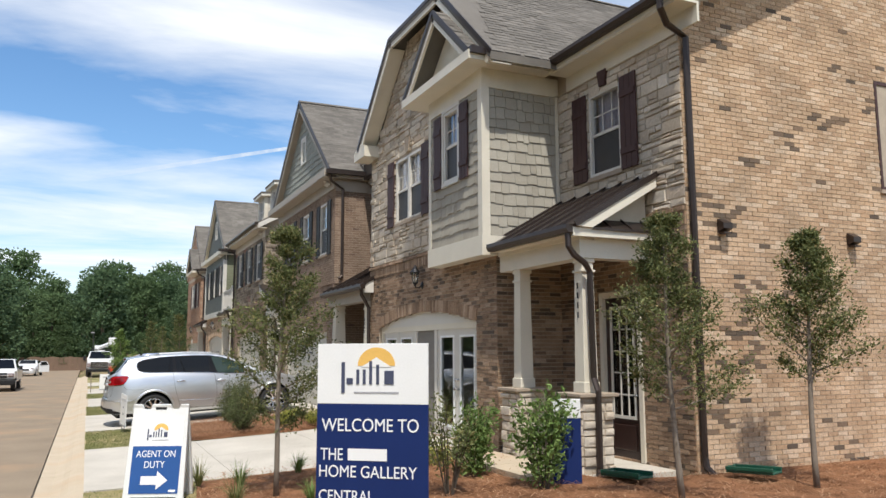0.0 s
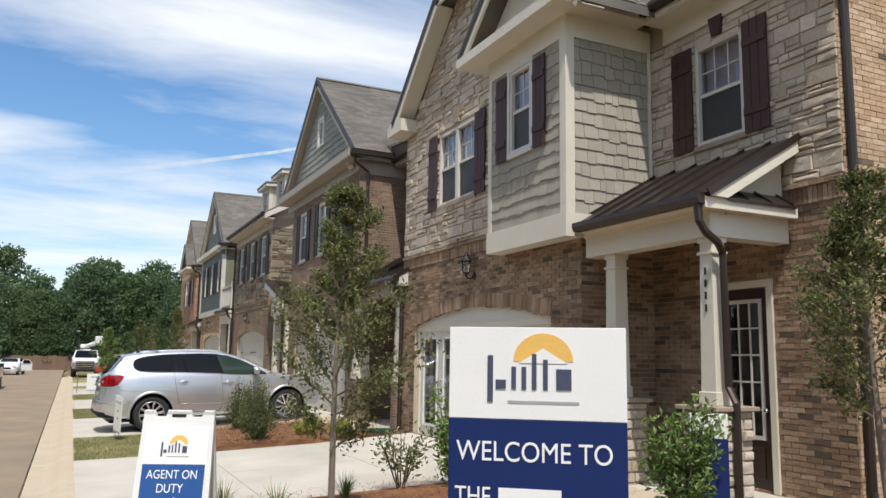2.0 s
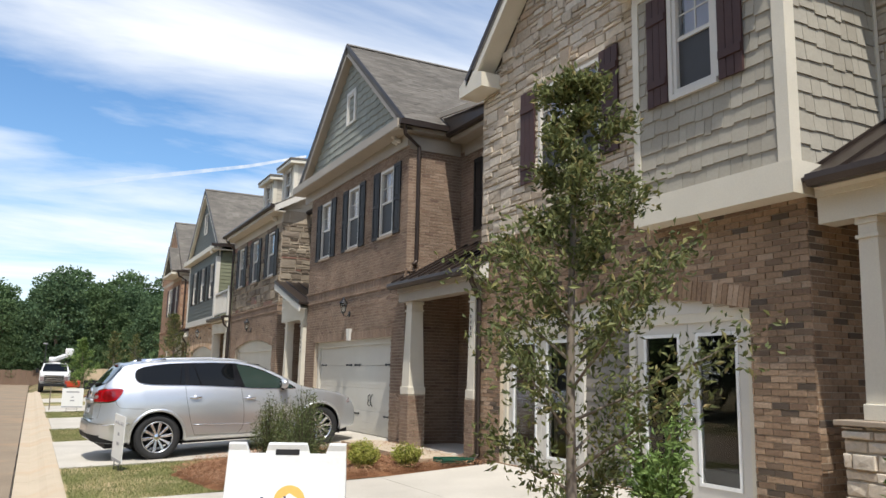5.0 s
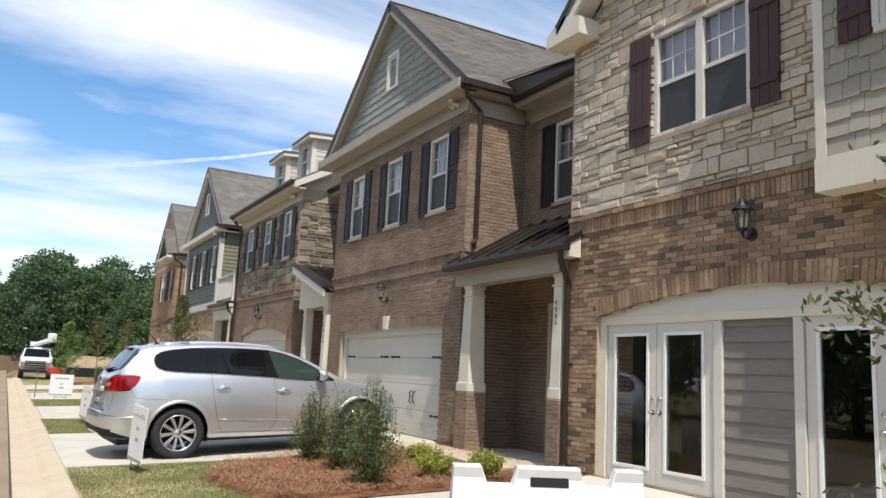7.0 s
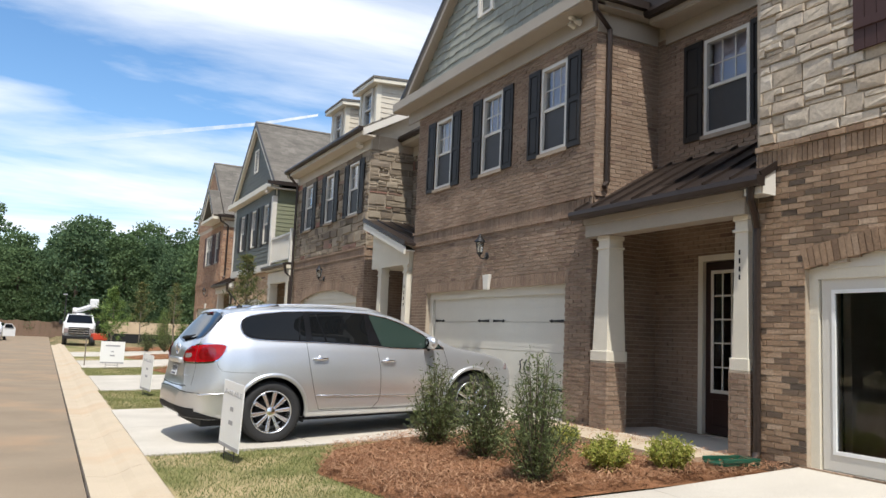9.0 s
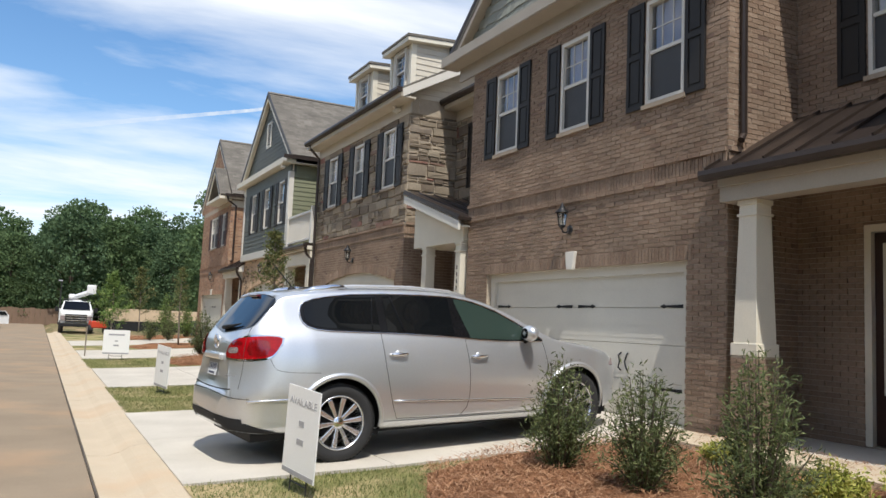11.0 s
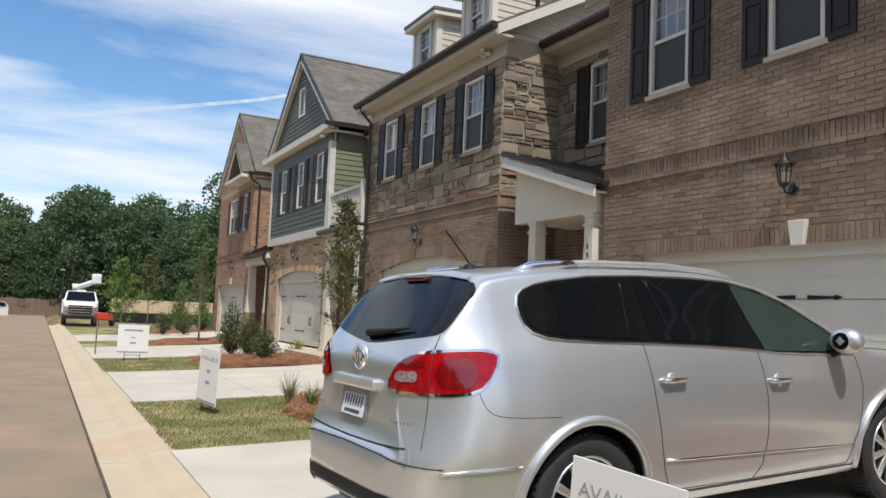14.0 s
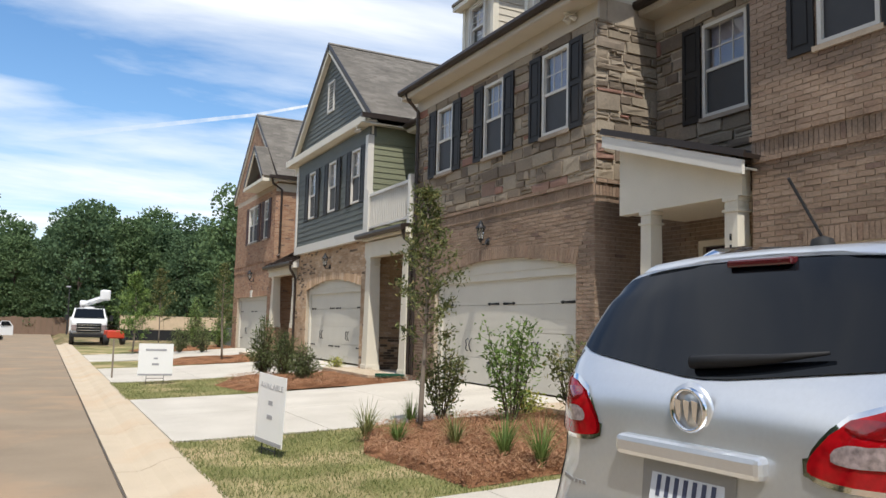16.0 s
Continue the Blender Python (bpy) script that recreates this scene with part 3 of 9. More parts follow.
def shutter(parent, facing, plane, a0, a1, z0, z1, paint, boards=True):
    bm = bmesh.new()
    if boards:
        n = 3
        w = (a1 - a0) / n
        for k in range(n):
            fbox(bm, facing, plane, 0.0, 0.028, a0 + k * w + 0.004, a0 + (k + 1) * w - 0.004, z0, z1)
        sh = part("shutter", bm, paint, parent)
        for z in (z0 + 0.28, z1 - 0.30):
            part("batten", fb(facing, plane, (0.024, 0.048, a0 + 0.01, a1 - 0.01, z - 0.05, z + 0.05)), paint, sh, bevel=0.004)
    else:
        fbox(bm, facing, plane, 0.0, 0.018, a0 + 0.01, a1 - 0.01, z0 + 0.01, z1 - 0.01)
        for u, v in ((a0, a0 + 0.06), (a1 - 0.06, a1)):
            fbox(bm, facing, plane, 0.0, 0.035, u, v, z0, z1)
        zm = z0 + (z1 - z0) * 0.5
        for u, v in ((z0, z0 + 0.08), (zm - 0.04, zm + 0.04), (z1 - 0.08, z1)):
            fbox(bm, facing, plane, 0.0, 0.034, a0 + 0.06, a1 - 0.06, u, v)
        sh = part("shutter", bm, paint, parent)
        for u, v in ((z0 + 0.11, zm - 0.07), (zm + 0.07, z1 - 0.11)):
            part("raised_panel", fb(facing, plane, (0.017, 0.030, a0 + 0.09, a1 - 0.09, u, v)), paint, sh, bevel=0.008)
    return sh


def dressed(parent, facing, plane, a0, a1, z0, z1, paint, boards, wide=0.36, **kw):
    window(parent, facing, plane, a0, a1, z0, z1, **kw)
    shutter(parent, facing, plane, a0 - 0.03 - wide, a0 - 0.03, z0 - 0.04, z1 + 0.02, paint, boards)
    shutter(parent, facing, plane, a1 + 0.03, a1 + 0.03 + wide, z0 - 0.04, z1 + 0.02, paint, boards)


def garage(parent, plane, a0, a1, z0, z1, arch=0.0):
    """Sectional garage door in carriage style with strap hinges and pull handles."""
    x = plane + 0.16
    bm = boxes((x + 0.03, x + 0.05, a0, a1, z0, z1))
    door = part("garage_door", bm, M_GARAGE, parent, "white sectional door with black strap hinges")
    n = 4
    h = (z1 - z0) / n
    for k in range(n):
        bm = boxes((x, x + 0.028, a0 + 0.005, a1 - 0.005, z0 + k * h + 0.004, z0 + (k + 1) * h - 0.004))
        part("door_panel", bm, M_GARAGE, door, bevel=0.004)
        for c in range(1, 3):
            z = z0 + (k + c / 3) * h
            part("door_rib", boxes((x - 0.003, x + 0.004, a0 + 0.02, a1 - 0.02, z - 0.085, z + 0.08)), M_GARAGE, door)
    m = (a0 + a1) / 2
    for z in (z1 - 0.50, z0 + 0.44):
        for u, s in ((a0 + 0.06, 1), (m - 0.08, -1), (m + 0.08, 1), (a1 - 0.06, -1)):
            bm = prism(bmesh.new(), [(x - 0.012, u, z - 0.025), (x - 0.012, u + s * 0.33, z - 0.012), (x - 0.012, u + s * 0.36, z - 0.03), (x - 0.012, u + s * 0.44, z),
                                     (x - 0.012, u + s * 0.36, z + 0.03), (x - 0.012, u + s * 0.33, z + 0.012), (x - 0.012, u, z + 0.025)], (0.01, 0, 0))
            part("strap_hinge", bm, M_IRON, door)
    for c in ((a0 + m) / 2, (m + a1) / 2):
        for e in (-1, 1):
            u = c + e * 0.07
            part("pull_handle", tube(bmesh.new(), [(x - 0.01, u, z0 + 0.64), (x - 0.05, u + e * 0.02, z0 + 0.68), (x - 0.055, u - e * 0.015, z0 + 0.77), (x - 0.05, u + e * 0.02, z0 + 0.86), (x - 0.01, u, z0 + 0.90)], 0.012, 6), M_IRON, door)
    part("door_jamb", ring("x", plane, -0.20, -0.10, a0 - 0.14, a1 + 0.14, z0, z1 + 0.1, 0.14, foot=False), M_GARAGE, parent)
    if arch:
        part("arch_panel", arch_fill(plane + 0.08, a0 - 0.14, a1 + 0.14, z1 + 0.1, arch, 0.12), M_GARAGE, parent)


def arch_fill(x, a0, a1, z, h, deep, n=16):
    c, w = (a0 + a1) / 2, (a1 - a0) / 2
    pts = [(x, a0, z)] + [(x, c + w * t, z + h * (1 - t * t)) for t in [-1 + 2 * k / n for k in range(n + 1)]] + [(x, a1, z)]
    return prism(bmesh.new(), pts[1:-1], (deep, 0, 0))


def arch_bricks(parent, plane, a0, a1, z, h, mat, rng, deep=0.23):
    """Bricks standing on end along an arch."""
    vs, fs = [], []
    n = int((a1 - a0) / 0.075)
    c, w = (a0 + a1) / 2, (a1 - a0) / 2
    for k in range(n):
        s0, s1 = -1 + 2 * (k + 0.06) / n, -1 + 2 * (k + 0.94) / n
        d = 0.012 + rng.uniform(0, 0.006)
        q = []
        for s, up in ((s0, 0), (s1, 0), (s1, 1), (s0, 1)):
            slope = -2 * h * s / w
            L = math.hypot(1, slope)
            q.append((c + w * s - slope / L * deep * up, z + h * (1 - s * s) + deep * up / L))
        i = len(vs)
        vs += [(plane - d, a, b) for a, b in q] + [(plane + 0.02, a, b) for a, b in q]
        fs += [tuple(i + j for j in f) for f in ((3, 2, 1, 0), (5, 4, 0, 1), (6, 5, 1, 2), (7, 6, 2, 3), (4, 7, 3, 0))]
    return raw("arch_brickwork", vs, fs, mat, parent, kind="stuff")


def shingles(parent, corners, mat, rng, course=0.145, tab=0.30):
    """Rows of shingle tabs over a roof slope given by eave start, eave end, ridge end, ridge start."""
    e0, e1, r1, r0 = [Vector(c) for c in corners]
    up = ((r0 - e0) + (r1 - e1)) / 2
    nrm = (e1 - e0).cross(up).normalized()
    if nrm.z < 0:
        nrm = -nrm
    rows = max(1, int(up.length / course))
    vs, fs = [], []
    for r in range(rows):
        f0, f1 = r / rows, (r + 1.12) / rows
        a0, b0 = e0.lerp(r0, f0), e1.lerp(r1, f0)
        a1, b1 = e0.lerp(r0, min(1, f1)), e1.lerp(r1, min(1, f1))
        L = (b0 - a0).length
        n = max(1, int(L / tab))
        for k in range(n):
            u0, u1 = k / n, (k + 1) / n
            sh = (rng.uniform(-0.3, 0.3) + (0.5 if r % 2 else 0)) / n
            u0, u1 = min(1, max(0, u0 + sh)), min(1, max(0, u1 + sh))
            if u1 - u0 < 1e-3:
                continue
            t = 0.010 + rng.uniform(0, 0.006)
            i = len(vs)
            vs += [tuple(a0.lerp(b0, u0) + nrm * t), tuple(a0.lerp(b0, u1) + nrm * t), tuple(a1.lerp(b1, u1) + nrm * 0.004), tuple(a1.lerp(b1, u0) + nrm * 0.004)]
            fs.append((i, i + 1, i + 2, i + 3))
    return raw("shingle_cover", vs, fs, mat, parent, kind="stuff")


def roof_slope(parent, corners, rng, thick=0.14, soffit=True):
    """A roof slab with shingle tabs on it."""
    ob = part("roof", slab(bmesh.new(), corners, thick), M_ROOF, parent)
    shingles(ob, corners, M_ROOF, rng)
    return ob


def plank_rows(parent, facing, plane, inside, z0, z1, mat, high=0.16, name="siding"):
    """Lap siding boards; inside(z) gives the two ends of a row."""
    k = 0
    z = z0
    while z < z1 - 0.03:
        w = min(high, z1 - z)
        a, b = inside(z)
        a2, b2 = inside(z + w)
        if b - a > 0.05:
            d0, d1 = 0.022, 0.006
            if facing == "x":
                P = lambda d, p, q: (plane - d, p, q)
            else:
                P = lambda d, p, q: (p, plane - d, q)
            vs = [P(d0, a, z), P(d0, b, z), P(d1, b2, z + w), P(d1, a2, z + w), P(-0.01, a, z), P(-0.01, b, z), P(-0.01, b2, z + w), P(-0.01, a2, z + w)]
            raw("siding_board", vs, [(0, 1, 2, 3), (4, 5, 1, 0), (1, 5, 6, 2), (4, 0, 3, 7), (3, 2, 6, 7)], mat, parent)
        z += w
        k += 1


def shake_rows(parent, facing, plane, inside, z0, z1, mat, rng, high=0.19, openings=(), single=True):
    """Staggered-edge shakes, each with its own drop, lapped row over row."""
    z = z0
    vs, fs = [], []
    count = 0
    while z < z1 - 0.02:
        h = min(high, z1 - z)
        a, b = inside(z + h / 2)
        for u, v in free(a, b, z + h / 2, openings):
            p = u
            while p < v - 0.01:
                q = min(v, p + rng.uniform(0.10, 0.26))
                if v - q < 0.06:
                    q = v
                drop = rng.choice((0.0, 0.0, 0.018, 0.03)) + rng.uniform(0, 0.008)
                d0, d1 = 0.024 + rng.uniform(0, 0.004), 0.008
                g = 0.003
                if facing == "x":
                    P = lambda d, c, e: (plane - d, c, e)
                else:
                    P = lambda d, c, e: (c, plane - d, e)
                pts = [P(d0, p + g, z - drop), P(d0, q - g, z - drop), P(d1, q - g, z + h), P(d1, p + g, z + h), P(0.0, p + g, z - drop), P(0.0, q - g, z - drop), P(0.0, q - g, z + h), P(0.0, p + g, z + h)]
                quad = [(0, 1, 2, 3), (4, 5, 1, 0), (1, 5, 6, 2), (4, 0, 3, 7)]
                if single:
                    raw("shake", pts, quad, mat, parent)
                else:
                    i = len(vs)
                    vs += pts
                    fs += [tuple(i + k for k in f) for f in quad]
                p = q
        z += h
    if not single:
        raw("shake_cladding", vs, fs, mat, parent, kind="stuff")


def masonry(parent, facing, plane, a0, a1, z0, z1, openings, mats, rng, stone=False, single=None, name="brick"):
    """Bricks or stones over a wall. single: a stretch (a, b, z, z) whose pieces are parts of their own."""
    if stone:
        ps = courses(rng, a0, a1, z0, z1, openings, *((0.40, 0.21) if stone == "field" else (0.28, 0.15)), 0.024 if stone == "field" else 0.011, vary=0.7)
        ps = split_stones(rng, ps, 0.022 if stone == "field" else 0.011)
        proud, rag = (0.044, 0.017) if stone == "field" else (0.03, 0.008)
    else:
        ps = courses(rng, a0, a1, z0, z1, openings, 0.2133, 0.0677, 0.010)
        proud, rag = 0.008, 0.0
    loose, rest = [], ps
    if len(mats) > 2:
        dark, rest = [], []
        for p in ps:
            clump = 0.6 * noise.noise((p[0] * 2.3, p[2] * 4.1, plane)) + 0.7 * noise.noise((p[0] * 0.55, p[2] * 0.8, plane + 7))
            (dark if rng.random() < (0.34 if clump > mats[3] else 0.2 * (0.34 - mats[3])) else rest).append(p)
        v, f = lay(rng, dark, facing, plane, proud, rag)
        raw("dark_brickwork", v, f, mats[2], parent, kind="stuff")
    if single:
        s0, s1, t0, t1 = single
        loose = [p for p in rest if s0 <= p[0] and p[1] <= s1 and t0 <= p[2] and p[3] <= t1][:300]
        got = set(loose)
        rest = [p for p in rest if p not in got]
    for p in loose:
        v, f = lay(rng, [p], facing, plane, proud, rag)
        raw(name, v, f, mats[1], parent)
    if rest:
        v, f = lay(rng, rest, facing, plane, proud, rag)
        raw(name + "work", v, f, mats[0], parent, kind="stuff")


def soldier(parent, facing, plane, a0, a1, z0, mat, rng, proud=0.02, high=0.20):
    ps = []
    a = a0
    while a < a1 - 0.02:
        ps.append((a + 0.005, min(a + 0.0677, a1) - 0.005, z0 + 0.005, z0 + high - 0.005))
        a += 0.0677
    v, f = lay(rng, ps, facing, plane - proud, 0.003)
    raw("soldier_course", v, f, mat, parent, kind="stuff")


def ledge(parent, facing, plane, a0, a1, z0, mat, rng, proud=0.035):
    ps = []
    a = a0
    while a < a1 - 0.02:
        ps.append((a + 0.005, min(a + 0.2133, a1) - 0.005, z0 + 0.004, z0 + 0.0637))
        a += 0.2133
    v, f = lay(rng, ps, facing, plane - proud, 0.003)
    raw("brick_ledge", v, f, mat, parent, kind="stuff")


def gutter(parent, pts, r=0.065):
    """A box-like eaves gutter along the points."""
    bm = bmesh.new()
    for p, q in zip(pts, pts[1:]):
        p, q = Vector(p), Vector(q)
        d = (q - p).normalized()
        n = Vector((d.y, -d.x, 0))
        sec = [(-r, 0.06), (-r * 1.1, 0.0), (-r * 0.6, -0.06), (r, -0.06), (r, 0.06)]
        prism(bm, [p + n * -u * -1 + Vector((0, 0, w)) for u, w in sec], q - p)
    return part("gutter", bm, M_BRONZE, parent, "dark bronze gutter")


def downspout(parent, pts, r=0.045):
    bm = tube(bmesh.new(), pts, r, 8)
    return part("downspout", bm, M_BRONZE, parent, "dark bronze downspout", smooth=False)


def rake_boards(parent, x, pts, wide=0.22, thick=0.05):
    """Painted boards along a gable's edge, pts (y, z) from foot to foot, and the soffit behind them."""
    for (ya, za), (yb, zb) in zip(pts, pts[1:]):
        d = Vector((0, yb - ya, zb - za)).normalized()
        n = Vector((0, -d.z, d.y))
        if n.z > 0:
            n = -n
        p = [Vector((x, ya, za)), Vector((x, yb, zb)), Vector((x, yb, zb)) + n * wide, Vector((x, ya, za)) + n * wide]
        part("rake_board", prism(bmesh.new(), p, (thick, 0, 0)), M_TRIM, parent)
        edge = [v + Vector((-0.02, 0, 0)) - n * 0.05 for v in p[:2]] + [v + Vector((-0.02, 0, 0)) + n * 0.035 for v in p[1::-1]]
        part("drip_edge", prism(bmesh.new(), edge, (0.018, 0, 0)), M_BRONZE, parent)


def metal_porch_roof(parent, xa, za, xb, zb, y0, y1, step=0.42):
    """A standing-seam shed from the wall (xa, za) down to the gutter (xb, zb)."""
    d = Vector((xb - xa, 0, zb - za))
    n = Vector((-d.z, 0, d.x)).normalized()
    if n.z < 0:
        n = -n
    p0 = Vector((xa, y0, za))
    bm = prism(bmesh.new(), [p0, p0 + d, p0 + d + Vector((0, y1 - y0, 0)), p0 + Vector((0, y1 - y0, 0))], -n * 0.05)
    roof = part("porch_roof", bm, M_BRONZE, parent, "dark bronze standing-seam metal roof")
    k = int((y1 - y0) / step)
    for i in range(k + 1):
        y = y0 + 0.012 + (y1 - y0 - 0.024) * i / k
        q = Vector((xa, y - 0.011, za)) + n * 0.001
        part("seam", prism(bmesh.new(), [q, q + d, q + d + n * 0.035, q + n * 0.035], (0, 0.022, 0)), M_BRONZE, roof)
    return roof


def porch_post(parent, x, y, z0, z1, base=0.38, top=0.28):
    """A tapered box column with a plinth and a cap moulding."""
    bm = bmesh.new()
    b, t = base / 2, top / 2
    lo = [(x - b, y - b, z0 + 0.001), (x + b, y - b, z0 + 0.001), (x + b, y + b, z0 + 0.001), (x - b, y + b, z0 + 0.001)]
    v0 = [bm.verts.new(p) for p in lo]
    v1 = [bm.verts.new(p) for p in ((x - t, y - t, z1), (x + t, y - t, z1), (x + t, y + t, z1), (x - t, y + t, z1))]
    bm.faces.new(v0[::-1])
    bm.faces.new(v1)
    for i in range(4):
        bm.faces.new((v0[i], v0[(i + 1) % 4], v1[(i + 1) % 4], v1[i]))
    c = part("column", bm, M_TRIM, parent, "cream painted tapered column", bevel=0.006)
    part("plinth", boxes((x - b - 0.018, x + b + 0.018, y - b - 0.018, y + b + 0.018, z0, z0 + 0.15)), M_TRIM, c, bevel=0.008)
    part("capital", boxes((x - t - 0.025, x + t + 0.025, y - t - 0.025, y + t + 0.025, z1 - 0.20, z1 - 0.165), (x - t - 0.02, x + t + 0.02, y - t - 0.02, y + t + 0.02, z1 - 0.06, z1)), M_TRIM, c, bevel=0.006)
    return c


def entry_door(parent, x, y0, y1, z0, z1):
    """Dark panelled door with fifteen lights, in a cream frame."""
    part("door_frame", ring("x", x, -0.1, 0.03, y0, y1, z0, z1, 0.09, foot=False), M_TRIM, parent)
    a, b, c, d = y0 + 0.1, y1 - 0.1, z0 + 0.02, z1 - 0.1
    g0, g1, h0, h1 = a + 0.14, b - 0.14, c + 0.62, d - 0.16
    bm = backing(bmesh.new(), "x", x + 0.03, 0.045, a, b, c, d, [(g0, g1, h0, h1)])
    door = part("entry_door", bm, M_DOOR, parent, "dark brown door with glazed lights")
    part("pane", boxes((x + 0.05, x + 0.056, g0, g1, h0, h1)), M_DOORGLASS, door)
    bm = boxes((x + 0.015, x + 0.032, g0 - 0.03, g0 + 0.02, h0 - 0.03, h1 + 0.03), (x + 0.015, x + 0.032, g1 - 0.02, g1 + 0.03, h0 - 0.03, h1 + 0.03), (x + 0.016, x + 0.031, g0 + 0.02, g1 - 0.02, h0 - 0.03, h0 + 0.02), (x + 0.016, x + 0.031, g0 + 0.02, g1 - 0.02, h1 - 0.02, h1 + 0.03))
    for k in range(1, 3):
        u = g0 + (g1 - g0) * k / 3
        box(bm, x + 0.034, x + 0.049, u - 0.011, u + 0.011, h0 + 0.02, h1 - 0.02)
    for k in range(1, 5):
        z = h0 + (h1 - h0) * k / 5
        box(bm, x + 0.035, x + 0.048, g0 + 0.02, g1 - 0.02, z - 0.011, z + 0.011)
    part("muntin_grid", bm, M_WHITE, door)
    part("lower_panel", boxes((x + 0.015, x + 0.031, a + 0.14, b - 0.14, c + 0.12, c + 0.5)), M_DOOR, door, bevel=0.012)
    part("door_knob", lathe(bmesh.new(), [(0.0, -0.07), (0.03, -0.06), (0.033, -0.045), (0.012, -0.03), (0.012, 0.0), (0.04, 0.0)], 12, (x + 0.03, a + 0.07, c + 0.95), "x"), M_NICKEL, door, smooth=True)
    # black sheet in place of the hall's darkness behind the door glass
    part("room_dark_sheet", boxes((x + 1.2, x + 1.22, y0 - 0.5, y1 + 0.5, z0, z1)), M_DARK, door)


M_NICKEL = material("brushed nickel", (0.55, 0.53, 0.50), 0.25, metal=1.0, bump=0.02)
M_LAMPGLASS = glass_material("lantern glass", (0.75, 0.72, 0.65), 0.1, 0.8)


def wall_lantern(x, y, z):
    """Black coach lantern on a scrolled bracket."""
    t = thing("wall_lantern", "black iron coach lantern on a brick wall above a garage", "lantern", (x, y, z), "garage lanterns")
    c = -0.17
    part("back_plate", lathe(bmesh.new(), [(0.0, -0.03), (0.06, -0.025), (0.075, -0.012), (0.075, 0.0)], 14, (0, 0, -0.14), "x"), M_IRON, t, smooth=True)
    part("bracket", tube(bmesh.new(), [(-0.02, 0, -0.14), (-0.08, 0, -0.20), (-0.15, 0, -0.19), (c, 0, -0.12)], 0.014, 6), M_IRON, t)
    part("glass", lathe(bmesh.new(), [(0.055, -0.09), (0.085, 0.12)], 6, (c, 0, 0)), M_LAMPGLASS, t)
    bm = bmesh.new()
    for k in range(6):
        a = k * math.tau / 6
        tube(bm, [(c + 0.057 * math.cos(a), 0.057 * math.sin(a), -0.09), (c + 0.087 * math.cos(a), 0.087 * math.sin(a), 0.12)], 0.007, 4)
    part("cage", bm, M_IRON, t)
    part("roof", lathe(bmesh.new(), [(0.115, 0.12), (0.09, 0.155), (0.045, 0.20), (0.05, 0.215), (0.02, 0.245), (0.022, 0.26), (0.0, 0.285)], 12, (c, 0, 0)), M_IRON, t, smooth=True)
    part("base", lathe(bmesh.new(), [(0.06, -0.09), (0.05, -0.115), (0.025, -0.13), (0.02, -0.155), (0.0, -0.17)], 12, (c, 0, 0)), M_IRON, t, smooth=True)
    part("candle", lathe(bmesh.new(), [(0.014, -0.08), (0.014, 0.02), (0.0, 0.05)], 8, (c, 0, 0)), M_WHITE, t)
    return t


# ---- the row of townhouses ----
FRONT, RECESS, TOP = 6.3, 7.6, 6.92


def front_gable(root, yr, yl, ze, zp, xf, xb, rng, clip=0.0):
    """Roof with its ridge running back from the street; clip cuts the peak off to a small hip."""
    yc = (yr + yl) / 2
    s = (zp - ze) / (yl - yc)
    back = clip / s * 0 + clip
    for y in (yr, yl):
        if clip:
            cut = clip / s
            yk = yc + (cut if y > yc else -cut)
            c = [(xf, y, ze), (xb, y, ze), (xb, yc, zp), (xf + cut, yc, zp), (xf, yk, zp - clip)]
            ob = part("roof", prism(bmesh.new(), [Vector(p) for p in c], (0, 0, -0.15)), M_ROOF, root)
            shingles(ob, [c[0], c[1], c[2], c[3]], M_ROOF, rng)
        else:
            roof_slope(root, [(xf, y, ze), (xb, y, ze), (xb, yc, zp), (xf, yc, zp)], rng)
    if clip:
        cut = clip / s
        c = [(xf, yc - cut, zp - clip), (xf, yc + cut, zp - clip), (xf + cut, yc, zp)]
        ob = part("roof", prism(bmesh.new(), [Vector(p) for p in c], (0, 0, -0.15)), M_ROOF, root)
        shingles(ob, [c[0], c[1], c[2], c[2]], M_ROOF, rng)
        rake_boards(root, xf + 0.01, [(yl, ze - 0.02), (yc + cut, zp - clip - 0.02), (yc - cut, zp - clip - 0.02), (yr, ze - 0.02)])
    else:
        rake_boards(root, xf + 0.01, [(yl, ze - 0.02), (yc, zp - 0.02), (yr, ze - 0.02)])
    # soffits under the overhanging slopes
    for y in (yr, yl):
        e = 1 if y > yc else -1
        top = zp - clip if clip else zp
        yt = yc + e * (clip / s if clip else 0)
        c = [(xf + 0.03, y, ze - 0.19), (FRONT, y, ze - 0.19), (FRONT, yt, top - 0.19), (xf + 0.03, yt, top - 0.19)]
        part("soffit", slab(bmesh.new(), c, 0.02), M_TRIM, root)
    part("ridge_cap", prism(bmesh.new(), [(xf + clip, yc - 0.12, zp - 0.05), (xf + clip, yc, zp + 0.04), (xf + clip, yc + 0.12, zp - 0.05)], (xb - xf - clip, 0, 0)), M_ROOF, root)


def gable_span(yr, yl, ze, zp, inset=0.25):
    yc = (yr + yl) / 2
    s = (zp - ze) / (yl - yc)
    return lambda z: (yr + max(0.0, (z + inset - ze) / s), yl - max(0.0, (z + inset - ze) / s))


def clipped(pieces, inside):
    out = []
    for a, b, z, w in pieces:
        u, v = inside(w)
        a, b = max(a, u), min(b, v)
        if b - a > 0.03:
            out.append((a, b, z, w))
    return out


